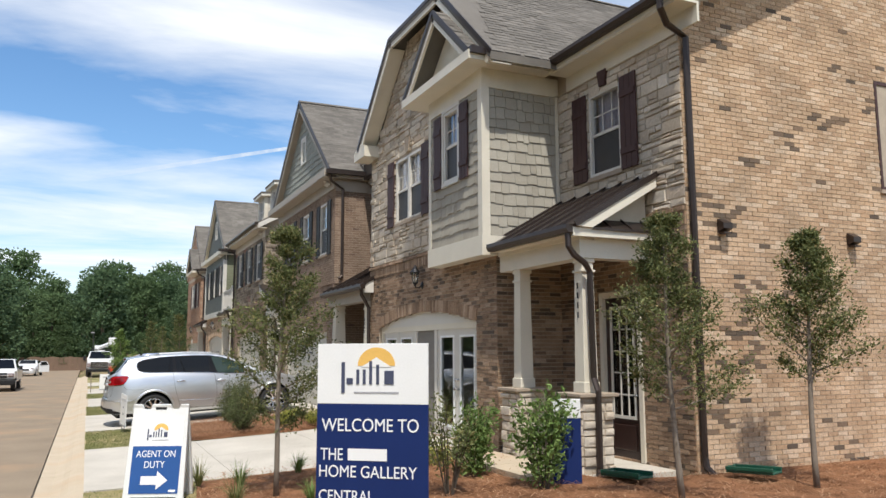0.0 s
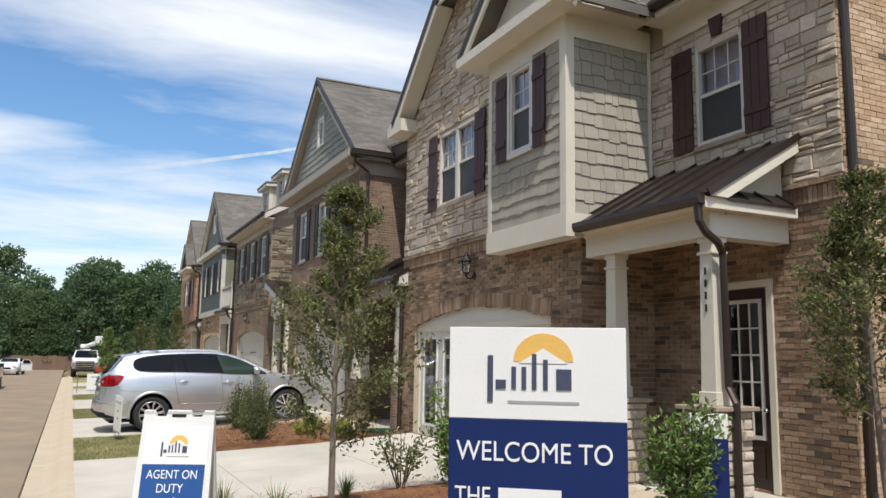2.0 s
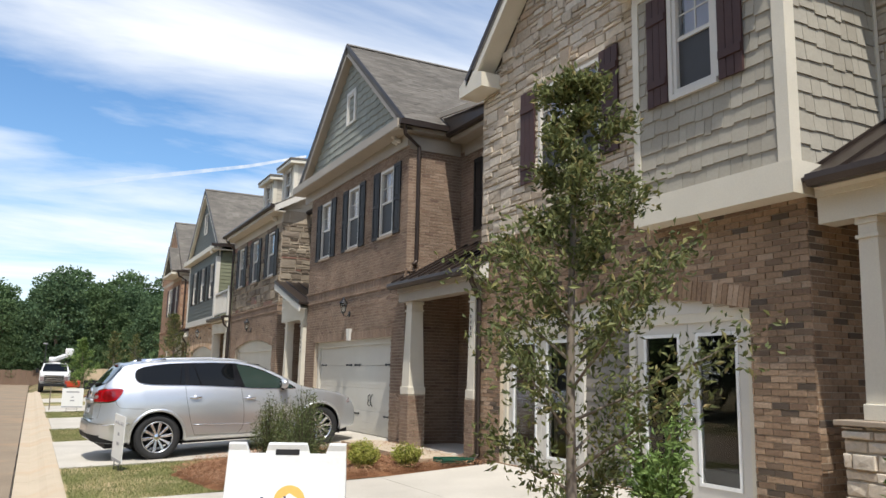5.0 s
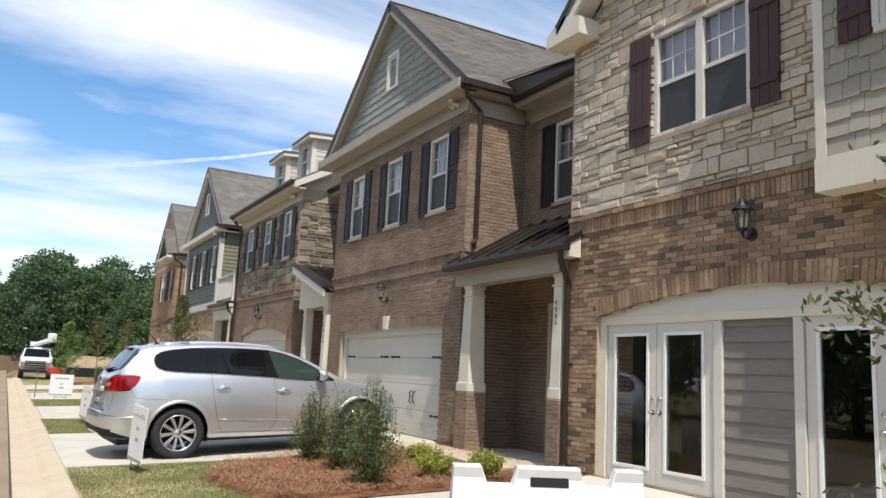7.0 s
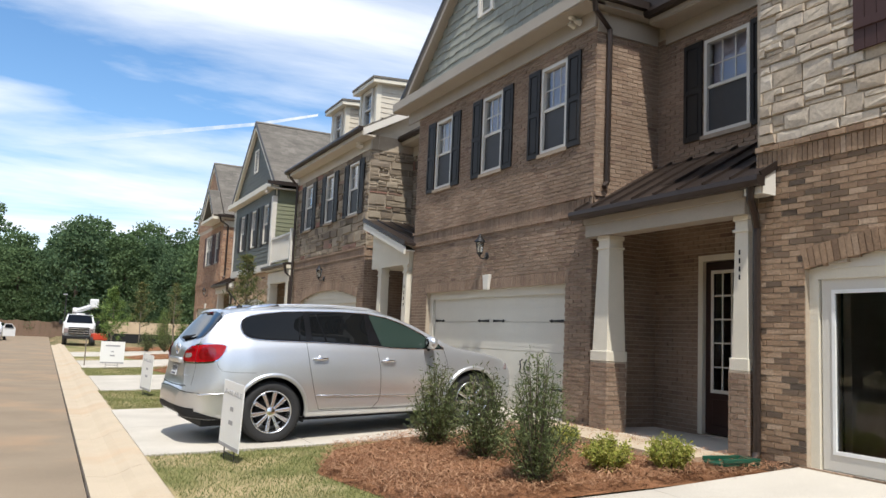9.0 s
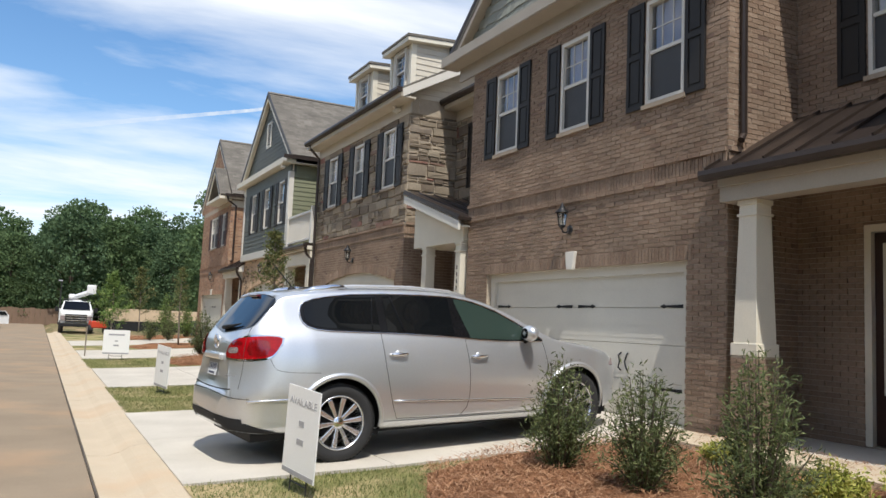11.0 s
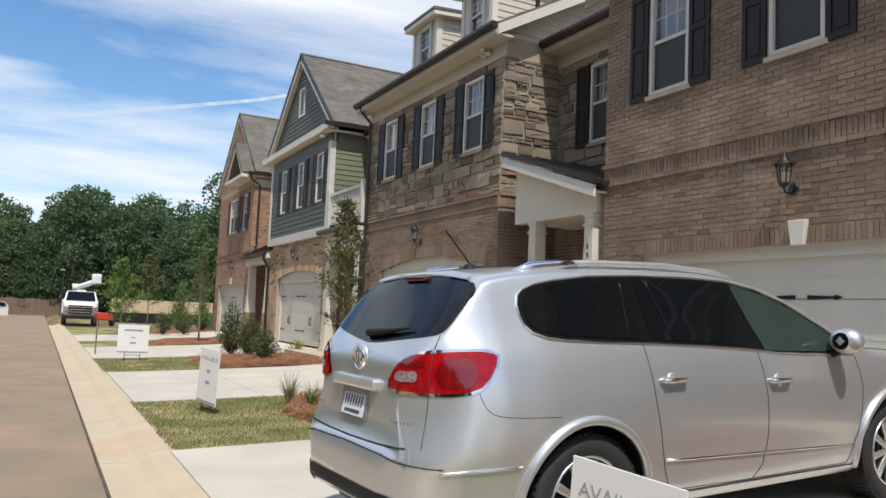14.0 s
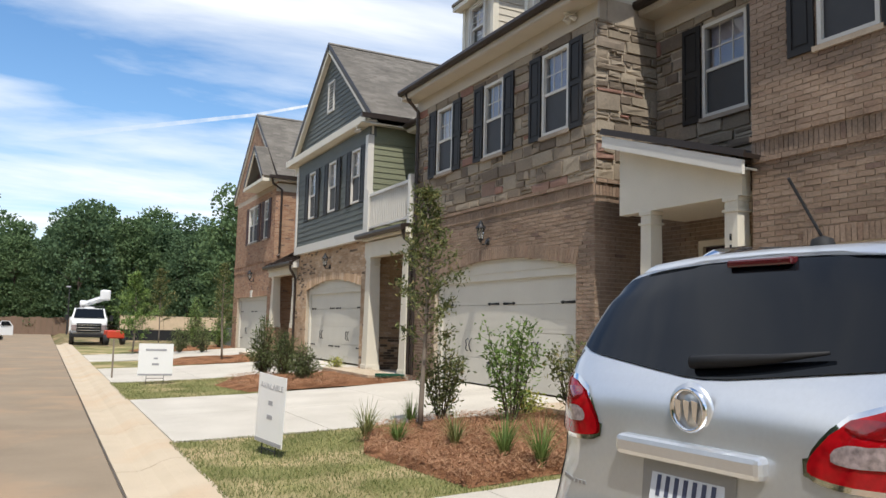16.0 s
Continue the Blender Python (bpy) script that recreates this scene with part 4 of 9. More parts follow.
def cornice(root, y0, y1, z, x=None, deep=0.35):
    """Frieze board, soffit and fascia along the street front."""
    part("frieze", boxes((FRONT - 0.045, FRONT - 0.002, y0 + 0.2, y1 - 0.2, z - 0.52, z - 0.24)), M_TRIM, root)
    part("cornice", boxes((FRONT - deep, FRONT - 0.004, y0, y1, z - 0.236, z - 0.19), (FRONT - deep - 0.02, FRONT - deep + 0.02, y0, y1, z - 0.22, z - 0.02)), M_TRIM, root)


def shell(root, y_start, y0, y1, op_front, op_recess, mortar):
    """Walls of one unit: street front, recessed entry front and the side between them."""
    bm = bmesh.new()
    backing(bm, "x", FRONT + 0.006, 0.22, y0, y1, 0.0, TOP + 0.1, op_front)
    front = part("wall", bm, mortar, root)
    bm = backing(bmesh.new(), "x", RECESS + 0.006, 0.22, y_start, y0 + 0.2, 0.0, TOP + 0.1, op_recess)
    rec = part("wall", bm, mortar, root)
    side = part("wall", boxes((FRONT + 0.24, RECESS + 0.01, y0 + 0.006, y0 + 0.22, 0.0, TOP + 0.1)), mortar, root)
    part("ceiling", boxes((FRONT + 0.3, 13.4, y0 + 0.3, y1 - 0.1, 3.6, 3.8)), M_DARK, root)
    part("ceiling", boxes((RECESS + 0.3, 13.4, y_start + 0.1, y0 + 0.29, 3.6, 3.8)), M_DARK, root)
    return front, rec, side


def recess_roof(root, y0, y1, rng, pitch=0.4):
    """Main roof slope behind the front gables, with its eave over the entry."""
    c = [(7.2, y0, 7.08), (7.2, y1, 7.08), (13.5, y1, 7.08 + 6.3 * pitch), (13.5, y0, 7.08 + 6.3 * pitch)]
    part("roof", slab(bmesh.new(), c, 0.12), M_ROOF, root)
    part("roof", slab(bmesh.new(), [(13.5, y0, 7.08 + 6.3 * pitch), (13.5, y1, 7.08 + 6.3 * pitch), (20, y1, 7.08), (20, y0, 7.08)], 0.12), M_ROOF, root)


def recess_eave(root, y0, y1):
    part("soffit", boxes((7.22, RECESS - 0.003, y0, y1, 6.84, 6.88), (7.2, 7.24, y0, y1, 6.86, 7.04)), M_TRIM, root)
    part("frieze", boxes((RECESS - 0.04, RECESS - 0.002, y0, y1, 6.58, 6.84)), M_TRIM, root)
    gutter(root, [(7.14, y0, 7.0), (7.14, y1, 7.0)])


def back_walls(root, y0, y1):
    part("rear_wall", boxes((19.5, 19.7, y0, y1, 0, 7.0), (RECESS + 0.25, 19.5, y1 - 0.1, y1, 0, 7.0)), M_MORTAR, root)


def number_bars(parent, x, y, z, mat, n=4, size=1.0):
    for k in range(n):
        u, w, c = 0.013 * size, 0.042 * size, z - k * 0.14 * size
        part("number_bar", boxes((x - 0.008, x, y - u, y + u, c - w, c + w)), mat, parent)


M_SIGNLIKE = material("bright white bead", (0.82, 0.82, 0.80), 0.4, bump=0.0, spread=0.03)


# ---- first house: cream stone over tan brick, shake bay, entry porch ----
def house_one():
    rng = random.Random(101)
    y0, y1 = 11.62, 18.15
    root = thing("townhouse", "end townhouse of cream stone, tan brick and sage shakes", "townhouse", group="row of townhouses")
    arch = (12.4, 17.5, 0.36, 2.53, 0.27)
    win2 = (14.85, 16.4, 4.87, 6.33)
    opf = [arch, win2, (11.7, 13.75, 3.9, 6.7)]
    rw = (9.77, 10.63, 4.87, 6.30)
    dr = (9.45, 10.48, 0.34, 2.92)
    front, rec, side = shell(root, 8.6, y0, y1, opf, [rw, dr], M_MORTAR)
    end = part("wall", boxes((RECESS + 0.012, 18.5, 8.396, 8.6, 0.0, 7.2)), M_MORTAR, root)
    gable_end = part("wall", prism(bmesh.new(), [(RECESS + 0.012, 8.396, 7.2), (19.5, 8.396, 7.2), (13.5, 8.396, 10.4)], (0, 0.2, 0)), M_MORTAR, root)
    ps = clipped(courses(rng, RECESS, 13.6, 7.10, 10.2, [], 0.2133, 0.0677, 0.010), lambda z: (RECESS + (z - 6.9) / 0.56, 13.6))
    dark = [p for p in ps if rng.random() < (0.5 if 0.6 * noise.noise((p[0] * 2.3, p[2] * 4.1, 8.39)) + 0.7 * noise.noise((p[0] * 0.55, p[2] * 0.8, 15.39)) > 0.31 else 0.02)]
    gone = set(dark)
    for group, mat in (([p for p in ps if p not in gone], M_TAN), (dark, M_DARKB)):
        v, f = lay(rng, group, "y", 8.39, 0.004)
        raw("brickwork", v, f, mat, gable_end, kind="stuff")
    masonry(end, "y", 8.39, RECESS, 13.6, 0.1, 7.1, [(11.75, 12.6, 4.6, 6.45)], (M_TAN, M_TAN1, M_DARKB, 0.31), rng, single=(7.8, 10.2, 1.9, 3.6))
    # front and entry walls use the shade-darkened tan, with more dark bricks
    masonry(front, "x", FRONT, y0, y1, 0.25, 3.76, [arch], (M_TAN_SHADE, M_TAN_SHADE1, M_DARKB, -0.04), rng, single=(11.5, 14.6, 2.55, 3.7))
    masonry(rec, "x", RECESS, 8.4, y0, 0.3, 3.76, [dr], (M_TAN_SHADE, M_TAN_SHADE1, M_DARKB, -0.04), rng)
    masonry(side, "y", y0, FRONT, RECESS, 0.3, 3.7, [], (M_TAN_SHADE, M_TAN_SHADE1, M_DARKB, -0.04), rng)
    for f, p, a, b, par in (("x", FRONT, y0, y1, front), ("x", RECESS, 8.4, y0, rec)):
        soldier(par, f, p, a, b, 3.76, M_TAN_SHADE, rng, 0.018)
        ledge(par, f, p, a, b, 3.965, M_TAN_SHADE, rng, 0.045)
    # stone above
    ps = courses(rng, y0, y1, 4.04, 9.0, [win2, (11.6, 13.85, 3.0, 8.4)], 0.28, 0.15, 0.010, vary=0.7)
    ps = split_stones(rng, ps, 0.010)
    ps = clipped(ps, gable_span(11.0, 18.1, 7.0, 10.3))
    ps = [p for p in ps]
    near = [p for p in ps if p[2] < 5.0][:260]
    got = set(near)
    for p in near:
        v, f = lay(rng, [p], "x", FRONT, 0.04, 0.008)
        raw("stone", v, f, M_CREAM1, front)
    v, f = lay(rng, [p for p in ps if p not in got], "x", FRONT, 0.04, 0.008)
    raw("stonework", v, f, M_CREAM, front, kind="stuff")
    masonry(rec, "x", RECESS, 8.39, y0, 4.04, 6.6, [rw], (M_CREAM, M_CREAM1), rng, stone=True, name="stone")
    upper = part("wall", prism(bmesh.new(), [(FRONT + 0.012, 11.3, 7.0), (FRONT + 0.012, 17.8, 7.0), (FRONT + 0.012, 15.8, 8.9), (FRONT + 0.012, 13.3, 8.9)], (0.2, 0, 0)), M_MORTAR, root)
    # openings
    window(root, "x", FRONT, *win2, units=2, grid=(3, 2))
    for a in (14.42, 16.44):
        shutter(root, "x", FRONT - 0.03, a, a + 0.40, 4.83, 6.36, M_SHUTTER)
    part("keystone", prism(bmesh.new(), [(FRONT - 0.06, 15.54, 6.4), (FRONT - 0.06, 15.70, 6.4), (FRONT - 0.06, 15.75, 6.72), (FRONT - 0.06, 15.49, 6.72)], (0.06, 0, 0)), M_SILL, root)
    window(root, "x", RECESS, *rw, grid=(3, 2))
    for a in (9.34, 10.67):
        shutter(root, "x", RECESS - 0.03, a, a + 0.40, 4.83, 6.34, M_SHUTTER)
    part("keystone", prism(bmesh.new(), [(RECESS - 0.06, 10.12, 6.36), (RECESS - 0.06, 10.27, 6.36), (RECESS - 0.06, 10.32, 6.62), (RECESS - 0.06, 10.07, 6.62)], (0.06, 0, 0)), M_SHUTTER, root)
    entry_door(root, RECESS, *dr)
    arch_bricks(front, FRONT, 12.4, 17.5, 2.53, 0.27, M_TAN_SHADE, rng)
    french_doors(root, rng)
    # shake bay
    bx, ya, yb, z0, z1 = 6.03, 11.57, 13.82, 3.62, 6.9
    bay = part("bay", backing(bmesh.new(), "x", bx + 0.012, 0.12, ya, yb, z0, z1, [(12.5, 13.1, 5.15, 6.5)]), M_TRIM, root, "sage shake-clad bay with cream corner boards")
    part("bay_side", boxes((bx + 0.14, RECESS, ya + 0.004, ya + 0.1, z0, z1), (bx + 0.14, FRONT + 0.1, yb - 0.1, yb, z0, z1), (bx + 0.14, FRONT + 0.2, ya + 0.1, yb - 0.1, z0, z0 + 0.1)), M_TRIM, bay)
    bw = (12.48, 13.12, 5.13, 6.5)
    shake_rows(bay, "x", bx, lambda z: (ya + 0.13, yb - 0.1), z0 + 0.34, 6.55, M_SHAKE, rng, openings=[(bw[0] - 0.08, bw[1] + 0.08, bw[2] - 0.1, bw[3] + 0.12)])
    shake_rows(bay, "y", ya, lambda z: (bx + 0.13, RECESS - 0.1), z0 + 0.34, 6.55, M_SHAKE, rng)
    part("corner_board", boxes((bx - 0.035, bx + 0.12, ya - 0.035, ya + 0.12, z0 + 0.33, 6.6)), M_TRIM, bay)
    part("corner_board", boxes((bx - 0.033, bx + 0.05, yb - 0.1, yb + 0.01, z0 + 0.33, 6.6)), M_TRIM, bay)
    part("corner_board", boxes((RECESS - 0.1, RECESS - 0.04, ya - 0.03, ya + 0.01, 4.0, 6.6)), M_TRIM, bay)
    part("skirt_board", boxes((bx - 0.05, bx + 0.14, ya - 0.05, yb + 0.02, z0 - 0.012, z0 + 0.33), (bx + 0.14, RECESS - 0.05, ya - 0.048, ya, z0 - 0.012, z0 + 0.33), (bx + 0.14, FRONT - 0.03, ya, yb + 0.01, z0 - 0.012, z0 - 0.002)), M_TRIM, bay)
    part("frieze", boxes((bx - 0.03, bx + 0.05, ya - 0.03, yb, 6.56, 6.9), (bx + 0.05, RECESS - 0.04, ya - 0.03, ya, 6.56, 6.9)), M_TRIM, bay)
    window(root, "x", bx - 0.015, *bw, grid=(2, 2), trim=0.07)
    shutter(root, "x", bx - 0.03, 12.06, 12.40, 5.07, 6.48, M_SHUTTER)
    shutter(root, "x", bx - 0.03, 13.20, 13.54, 5.07, 6.48, M_SHUTTER)
    # roofs
    front_gable(root, 11.0, 18.1, 7.0, 10.3, 5.9, 13.4, rng, clip=1.25)
    part("eave_return", prism(bmesh.new(), [(5.9, 17.55, 6.72), (5.9, 18.35, 6.72), (5.9, 18.35, 6.92), (5.9, 17.95, 7.12), (5.9, 17.55, 6.98)], (0.4, 0, 0)), M_TRIM, root)
    for y in (11.3, 14.28):
        roof_slope(root, [(5.62, y, 7.08), (9.5, y, 7.08), (9.5, 12.79, 8.38), (5.62, 12.79, 8.38)], rng, thick=0.1)
    rake_boards(root, 5.63, [(14.28, 7.06), (12.79, 8.36), (11.3, 7.06)], wide=0.17)
    part("pediment", prism(bmesh.new(), [(6.0, 11.5, 7.0), (6.0, 14.1, 7.0), (6.0, 12.79, 8.15)], (0.1, 0, 0)), M_TRIM, root)
    part("pediment_cornice", boxes((5.66, 6.3, 11.28, 14.3, 6.9, 6.98)), M_TRIM, root)
    part("fascia_board", boxes((5.6, 5.66, 11.22, 14.3, 6.9, 7.06)), M_TRIM, root)
    part("fascia_board", boxes((5.66, 7.3, 11.22, 11.28, 6.9, 7.02)), M_TRIM, root)
    part("soffit", boxes((6.3, 7.3, 11.28, 11.62, 6.9, 6.94)), M_TRIM, root)
    gutter(root, [(5.62, 11.22, 7.05), (7.2, 11.22, 7.05)])
    recess_roof(root, 7.95, 18.1, rng, 0.56)
    recess_eave(root, 7.95, 11.25)
    part("rake_board", prism(bmesh.new(), [(7.2, 7.95, 6.86), (7.2, 7.95, 7.06), (13.5, 7.95, 10.56), (13.5, 7.95, 10.32)], (0, 0.04, 0)), M_TRIM, root)
    part("soffit", slab(bmesh.new(), [(7.2, 8.0, 6.88), (7.2, 8.37, 6.88), (13.5, 8.37, 10.4), (13.5, 8.0, 10.4)], 0.03), M_TRIM, root)
    downspout(root, [(7.12, 8.2, 6.95), (7.12, 8.2, 6.8), (7.3, 8.28, 6.62), (7.68, 8.33, 6.5), (7.68, 8.33, 0.55), (7.68, 8.30, 0.42), (7.72, 8.2, 0.33)], 0.05)
    # porch
    pz = 1.36
    part("porch_floor", boxes((6.1, RECESS, 8.75, y0, 0.05, 0.33)), M_CONC, root)
    metal_porch_roof(root, RECESS, 4.62, 6.10, 3.76, 8.93, 11.55)
    gutter(root, [(6.06, 9.0, 3.70), (6.06, 11.40, 3.70)])
    part("porch_beam", boxes((6.30, 6.56, 9.14, 11.5, 3.31, 3.575), (6.12, 6.29, 9.08, 11.4, 3.63, 3.66), (6.27, 6.50, 9.10, 11.5, 3.575, 3.74), (6.56, RECESS - 0.05, 9.14, 9.38, 3.31, 3.62)), M_TRIM, root)
    part("porch_cornice", boxes((6.10, RECESS - 0.05, 8.99, 9.05, 3.59, 3.72), (6.14, RECESS - 0.05, 9.05, 9.2, 3.60, 3.635)), M_TRIM, root, bevel=0.006)
    pent = part("pent_roof", prism(bmesh.new(), [(6.42, 8.96, 3.725), (6.5, 9.22, 3.90), (6.5, 9.22, 3.87), (6.42, 8.96, 3.695)], (RECESS - 6.52, 0, 0)), M_BRONZE, root, "small dark metal pent roof under the porch gable")
    for k in range(3):
        x = 6.72 + 0.36 * k
        part("seam", prism(bmesh.new(), [(x, 8.96, 3.727), (x, 9.22, 3.902), (x, 9.22, 3.93), (x, 8.96, 3.755)], (0.02, 0, 0)), M_BRONZE, pent)
    part("porch_gable", prism(bmesh.new(), [(6.30, 9.21, 3.72), (RECESS - 0.05, 9.21, 3.72), (RECESS - 0.05, 9.21, 4.5)], (0, 0.08, 0)), M_BEIGE, root)
    part("porch_rake", prism(bmesh.new(), [(6.14, 8.95, 3.73), (RECESS - 0.04, 8.95, 4.56), (RECESS - 0.04, 8.95, 4.40), (6.40, 8.95, 3.72)], (0, 0.05, 0)), M_TRIM, root)
    part("porch_ceiling", boxes((6.5, RECESS, 9.3, 11.5, 3.58, 3.62)), M_TRIM, root)
    for y in (9.28, 11.03):
        porch_post(root, 6.455, y, pz + 0.05, 3.31, 0.235, 0.19)
        pier = part("pier", boxes((6.20, 6.70, y - 0.25, y + 0.25, 0.1, pz)), M_MORTAR, root, "stacked cream stone pier with a slab cap")
        for f, p, a, b in (("x", 6.19, y - 0.26, y + 0.26), ("y", y - 0.26, 6.19, 6.71)):
            for q in courses(rng, a, b, 0.12, pz, [], 0.26, 0.115, 0.014, vary=0.5):
                v, g = lay(rng, [q], f, p, 0.04, 0.006)
                raw("stone", v, g, M_CREAM1, pier)
        part("cap_stone", boxes((6.13, 6.77, y - 0.32, y + 0.32, pz, pz + 0.05)), M_SILL, pier, bevel=0.008)
    downspout(root, [(6.06, 9.08, 3.66), (6.06, 9.06, 3.45), (6.14, 9.05, 3.33), (6.32, 9.05, 3.22), (6.42, 9.08, 3.1), (6.44, 9.08, 1.62), (6.42, 8.96, 1.45), (6.40, 8.94, 0.4), (6.32, 8.86, 0.3)], 0.045)
    number_bars(root, 6.455 - 0.112, 9.28, 2.92, M_IRON)
    back_walls(root, 8.4, y1)
    for x, z in ((8.23, 3.77), (10.9, 3.72)):
        v = part("wall_vent", prism(bmesh.new(), [(x - 0.085, 8.37, z - 0.10), (x - 0.085, 8.37, z + 0.10), (x - 0.085, 8.25, z + 0.03), (x - 0.085, 8.25, z - 0.05)], (0.17, 0, 0)), M_BRONZE, root)
        part("flap", boxes((x - 0.07, x + 0.07, 8.25, 8.36, z - 0.125, z - 0.102)), M_BRONZE, v)
    window(root, "y", 8.39, 11.75, 12.6, 4.6, 6.45, paint=M_SHUTTER)
    return root


def french_doors(root, rng):
    """The garage opening of the first house closed by two pairs of glazed doors and a siding panel."""
    x = FRONT + 0.10
    z0, z1 = 0.36, 2.53
    part("door_jamb", ring("x", x, -0.1, 0.03, 12.4, 17.5, z0, z1, 0.11, foot=False), M_TRIM, root)
    for a in (14.3, 15.38):
        part("mullion", boxes((x - 0.028, x + 0.098, a, a + 0.12, z0, z1 - 0.115)), M_WHITE, root)
    part("threshold", boxes((x - 0.05, x + 0.1, 12.52, 17.38, z0 - 0.06, z0)), M_NICKEL, root)
    part("arch_panel", arch_fill(FRONT + 0.06, 12.4, 17.5, z1, 0.27, 0.1), M_WHITE, root)
    panel = part("siding_panel", boxes((x + 0.04, x + 0.08, 14.42, 15.38, z0, z1 - 0.1)), M_GREYSIDE, root, "grey lap siding panel")
    plank_rows(panel, "x", x + 0.03, lambda z: (14.42, 15.38), z0, z1 - 0.1, M_GREYSIDE, 0.18)
    for a0, a1 in ((12.52, 14.3), (15.52, 17.38)):
        m = (a0 + a1) / 2
        for u, v, knob in ((a0 + 0.01, m - 0.005, m - 0.06), (m + 0.005, a1 - 0.01, m + 0.06)):
            g = (u + 0.155, v - 0.155, z0 + 0.22, z1 - 0.26)
            d = part("glazed_door", backing(bmesh.new(), "x", x, 0.045, u, v, z0 + 0.02, z1 - 0.105, [g]), M_WHITE, root, "white door with a full glass light")
            part("pane", boxes((x + 0.018, x + 0.024, g[0], g[1], g[2], g[3])), M_DOORGLASS, d)
            part("glazing_bead", ring("x", x, -0.01, 0.012, g[0] - 0.03, g[1] + 0.03, g[2] - 0.03, g[3] + 0.03, 0.04), M_SIGNLIKE, d)
            part("door_handle", lathe(bmesh.new(), [(0.0, -0.065), (0.028, -0.055), (0.03, -0.04), (0.01, -0.03), (0.01, 0.0), (0.035, 0.0)], 10, (x, knob, 1.28), "x"), M_NICKEL, d, smooth=True)
            part("deadbolt", lathe(bmesh.new(), [(0.0, -0.02), (0.03, -0.018), (0.032, 0.0)], 10, (x, knob, 1.45), "x"), M_NICKEL, d, smooth=True)
    # black back and floor sheets in place of the darkness behind the doors
    part("room_dark_sheet", boxes((x + 3.2, x + 3.25, 12.0, 18.0, 0.2, 3.2), (x + 0.3, x + 3.2, 12.0, 18.0, 0.2, 0.3)), M_DARK, root)


# ---- second and fifth house: brick, front gable, metal entry roof ----
def brick_house(y0, y1, ystart, label, shutters, gable_mat, nested=False, arch=0.0, seed=2, brick=None, gable_window=True, singles=None, xf=6.05, peak=10.33):
    rng = random.Random(seed)
    brick = brick or (M_BROWN, M_BROWN1)
    root = thing("townhouse", label, "townhouse", group="row of townhouses")
    g = (y0 + 0.83, y0 + 5.70, 0.38, 2.46)
    wins = [(y0 + 0.77, y0 + 1.53), (y0 + 2.85, y0 + 3.61), (y0 + 4.93, y0 + 5.69)]
    if nested:
        wins = [(y0 + 1.0, y0 + 1.7), (y0 + 2.7, y0 + 4.3)]
    opg = (g[0] - 0.14, g[1] + 0.14, 0.3, g[3] + 0.1) + ((arch,) if arch else ())
    opf = [opg] + [(a, b, 4.86, 6.40) for a, b in wins]
    rw = (y0 - 1.9, y0 - 1.02, 4.86, 6.38)
    dr = (y0 - 1.95, y0 - 0.95, 0.36, 3.0)
    front, rec, side = shell(root, ystart, y0, y1, opf, [rw, dr], M_MORTAR)
    masonry(front, "x", FRONT, y0, y1, 0.2, 6.7, opf, brick, rng, single=singles)
    masonry(rec, "x", RECESS, ystart, y0, 0.2, 6.7, [rw, dr], brick, rng)
    masonry(side, "y", y0, FRONT, RECESS, 0.2, 6.7, [], brick, rng)
    for par, f, p, a, b in ((front, "x", FRONT, y0, y1), (side, "y", y0, FRONT, RECESS)):
        soldier(par, f, p, a, b, 3.70, brick[0], rng, 0.022)
        ledge(par, f, p, a, b, 3.91, brick[0], rng, 0.05)
        ledge(par, f, p, a, b, 3.635, brick[0], rng, 0.03)
    if arch:
        arch_bricks(front, FRONT, opg[0], opg[1], opg[3], arch, brick[0], rng)
    else:
        soldier(front, "x", FRONT, opg[0] - 0.1, opg[1] + 0.1, opg[3], brick[0], rng, 0.012)
        m = (g[0] + g[1]) / 2 - 0.1
        part("keystone", prism(bmesh.new(), [(FRONT - 0.07, m - 0.08, opg[3] - 0.02), (FRONT - 0.07, m + 0.08, opg[3] - 0.02), (FRONT - 0.07, m + 0.12, opg[3] + 0.27), (FRONT - 0.07, m - 0.12, opg[3] + 0.27)], (0.07, 0, 0)), M_WHITE, root, bevel=0.01)
    garage(root, FRONT, *g, arch=arch)
    for a, b in wins:
        dressed(root, "x", FRONT, a, b, 4.86, 6.40, shutters, False, wide=0.36, grid=(3, 2), units=2 if b - a > 1.2 else 1)
    dressed(root, "x", RECESS, rw[0], rw[1], rw[2], rw[3], shutters, False, wide=0.38, grid=(3, 2))
    entry_door(root, RECESS, *dr)
    # roof and gable
    yr, yl, ze, zp = y0 - 0.2, y1 + 0.75, 7.2, peak
    front_gable(root, yr, yl, ze, zp, xf, 13.4, rng)
    span = gable_span(yr, yl, ze, zp)
    face = part("gable_wall", prism(bmesh.new(), [(FRONT + 0.012, yr + 0.2, 6.9), (FRONT + 0.012, yl - 0.2, 6.9), (FRONT + 0.012, (yr + yl) / 2, zp - 0.2)], (0.2, 0, 0)), M_TRIM, root)
    if nested:
        ps = clipped(courses(rng, yr, yl, 6.9, zp, [], 0.2133, 0.0677, 0.010), span)
        v, f = lay(rng, ps, "x", FRONT, 0.004)
        raw("brickwork", v, f, brick[0], face, kind="stuff")
        yc = y0 + 1.45
        for y in (yc - 1.55, yc + 1.55):
            roof_slope(root, [(5.7, y, 7.15), (9, y, 7.15), (9, yc, 8.6), (5.7, yc, 8.6)], rng, thick=0.1)
        rake_boards(root, 5.71, [(yc + 1.55, 7.13), (yc, 8.58), (yc - 1.55, 7.13)], wide=0.18)
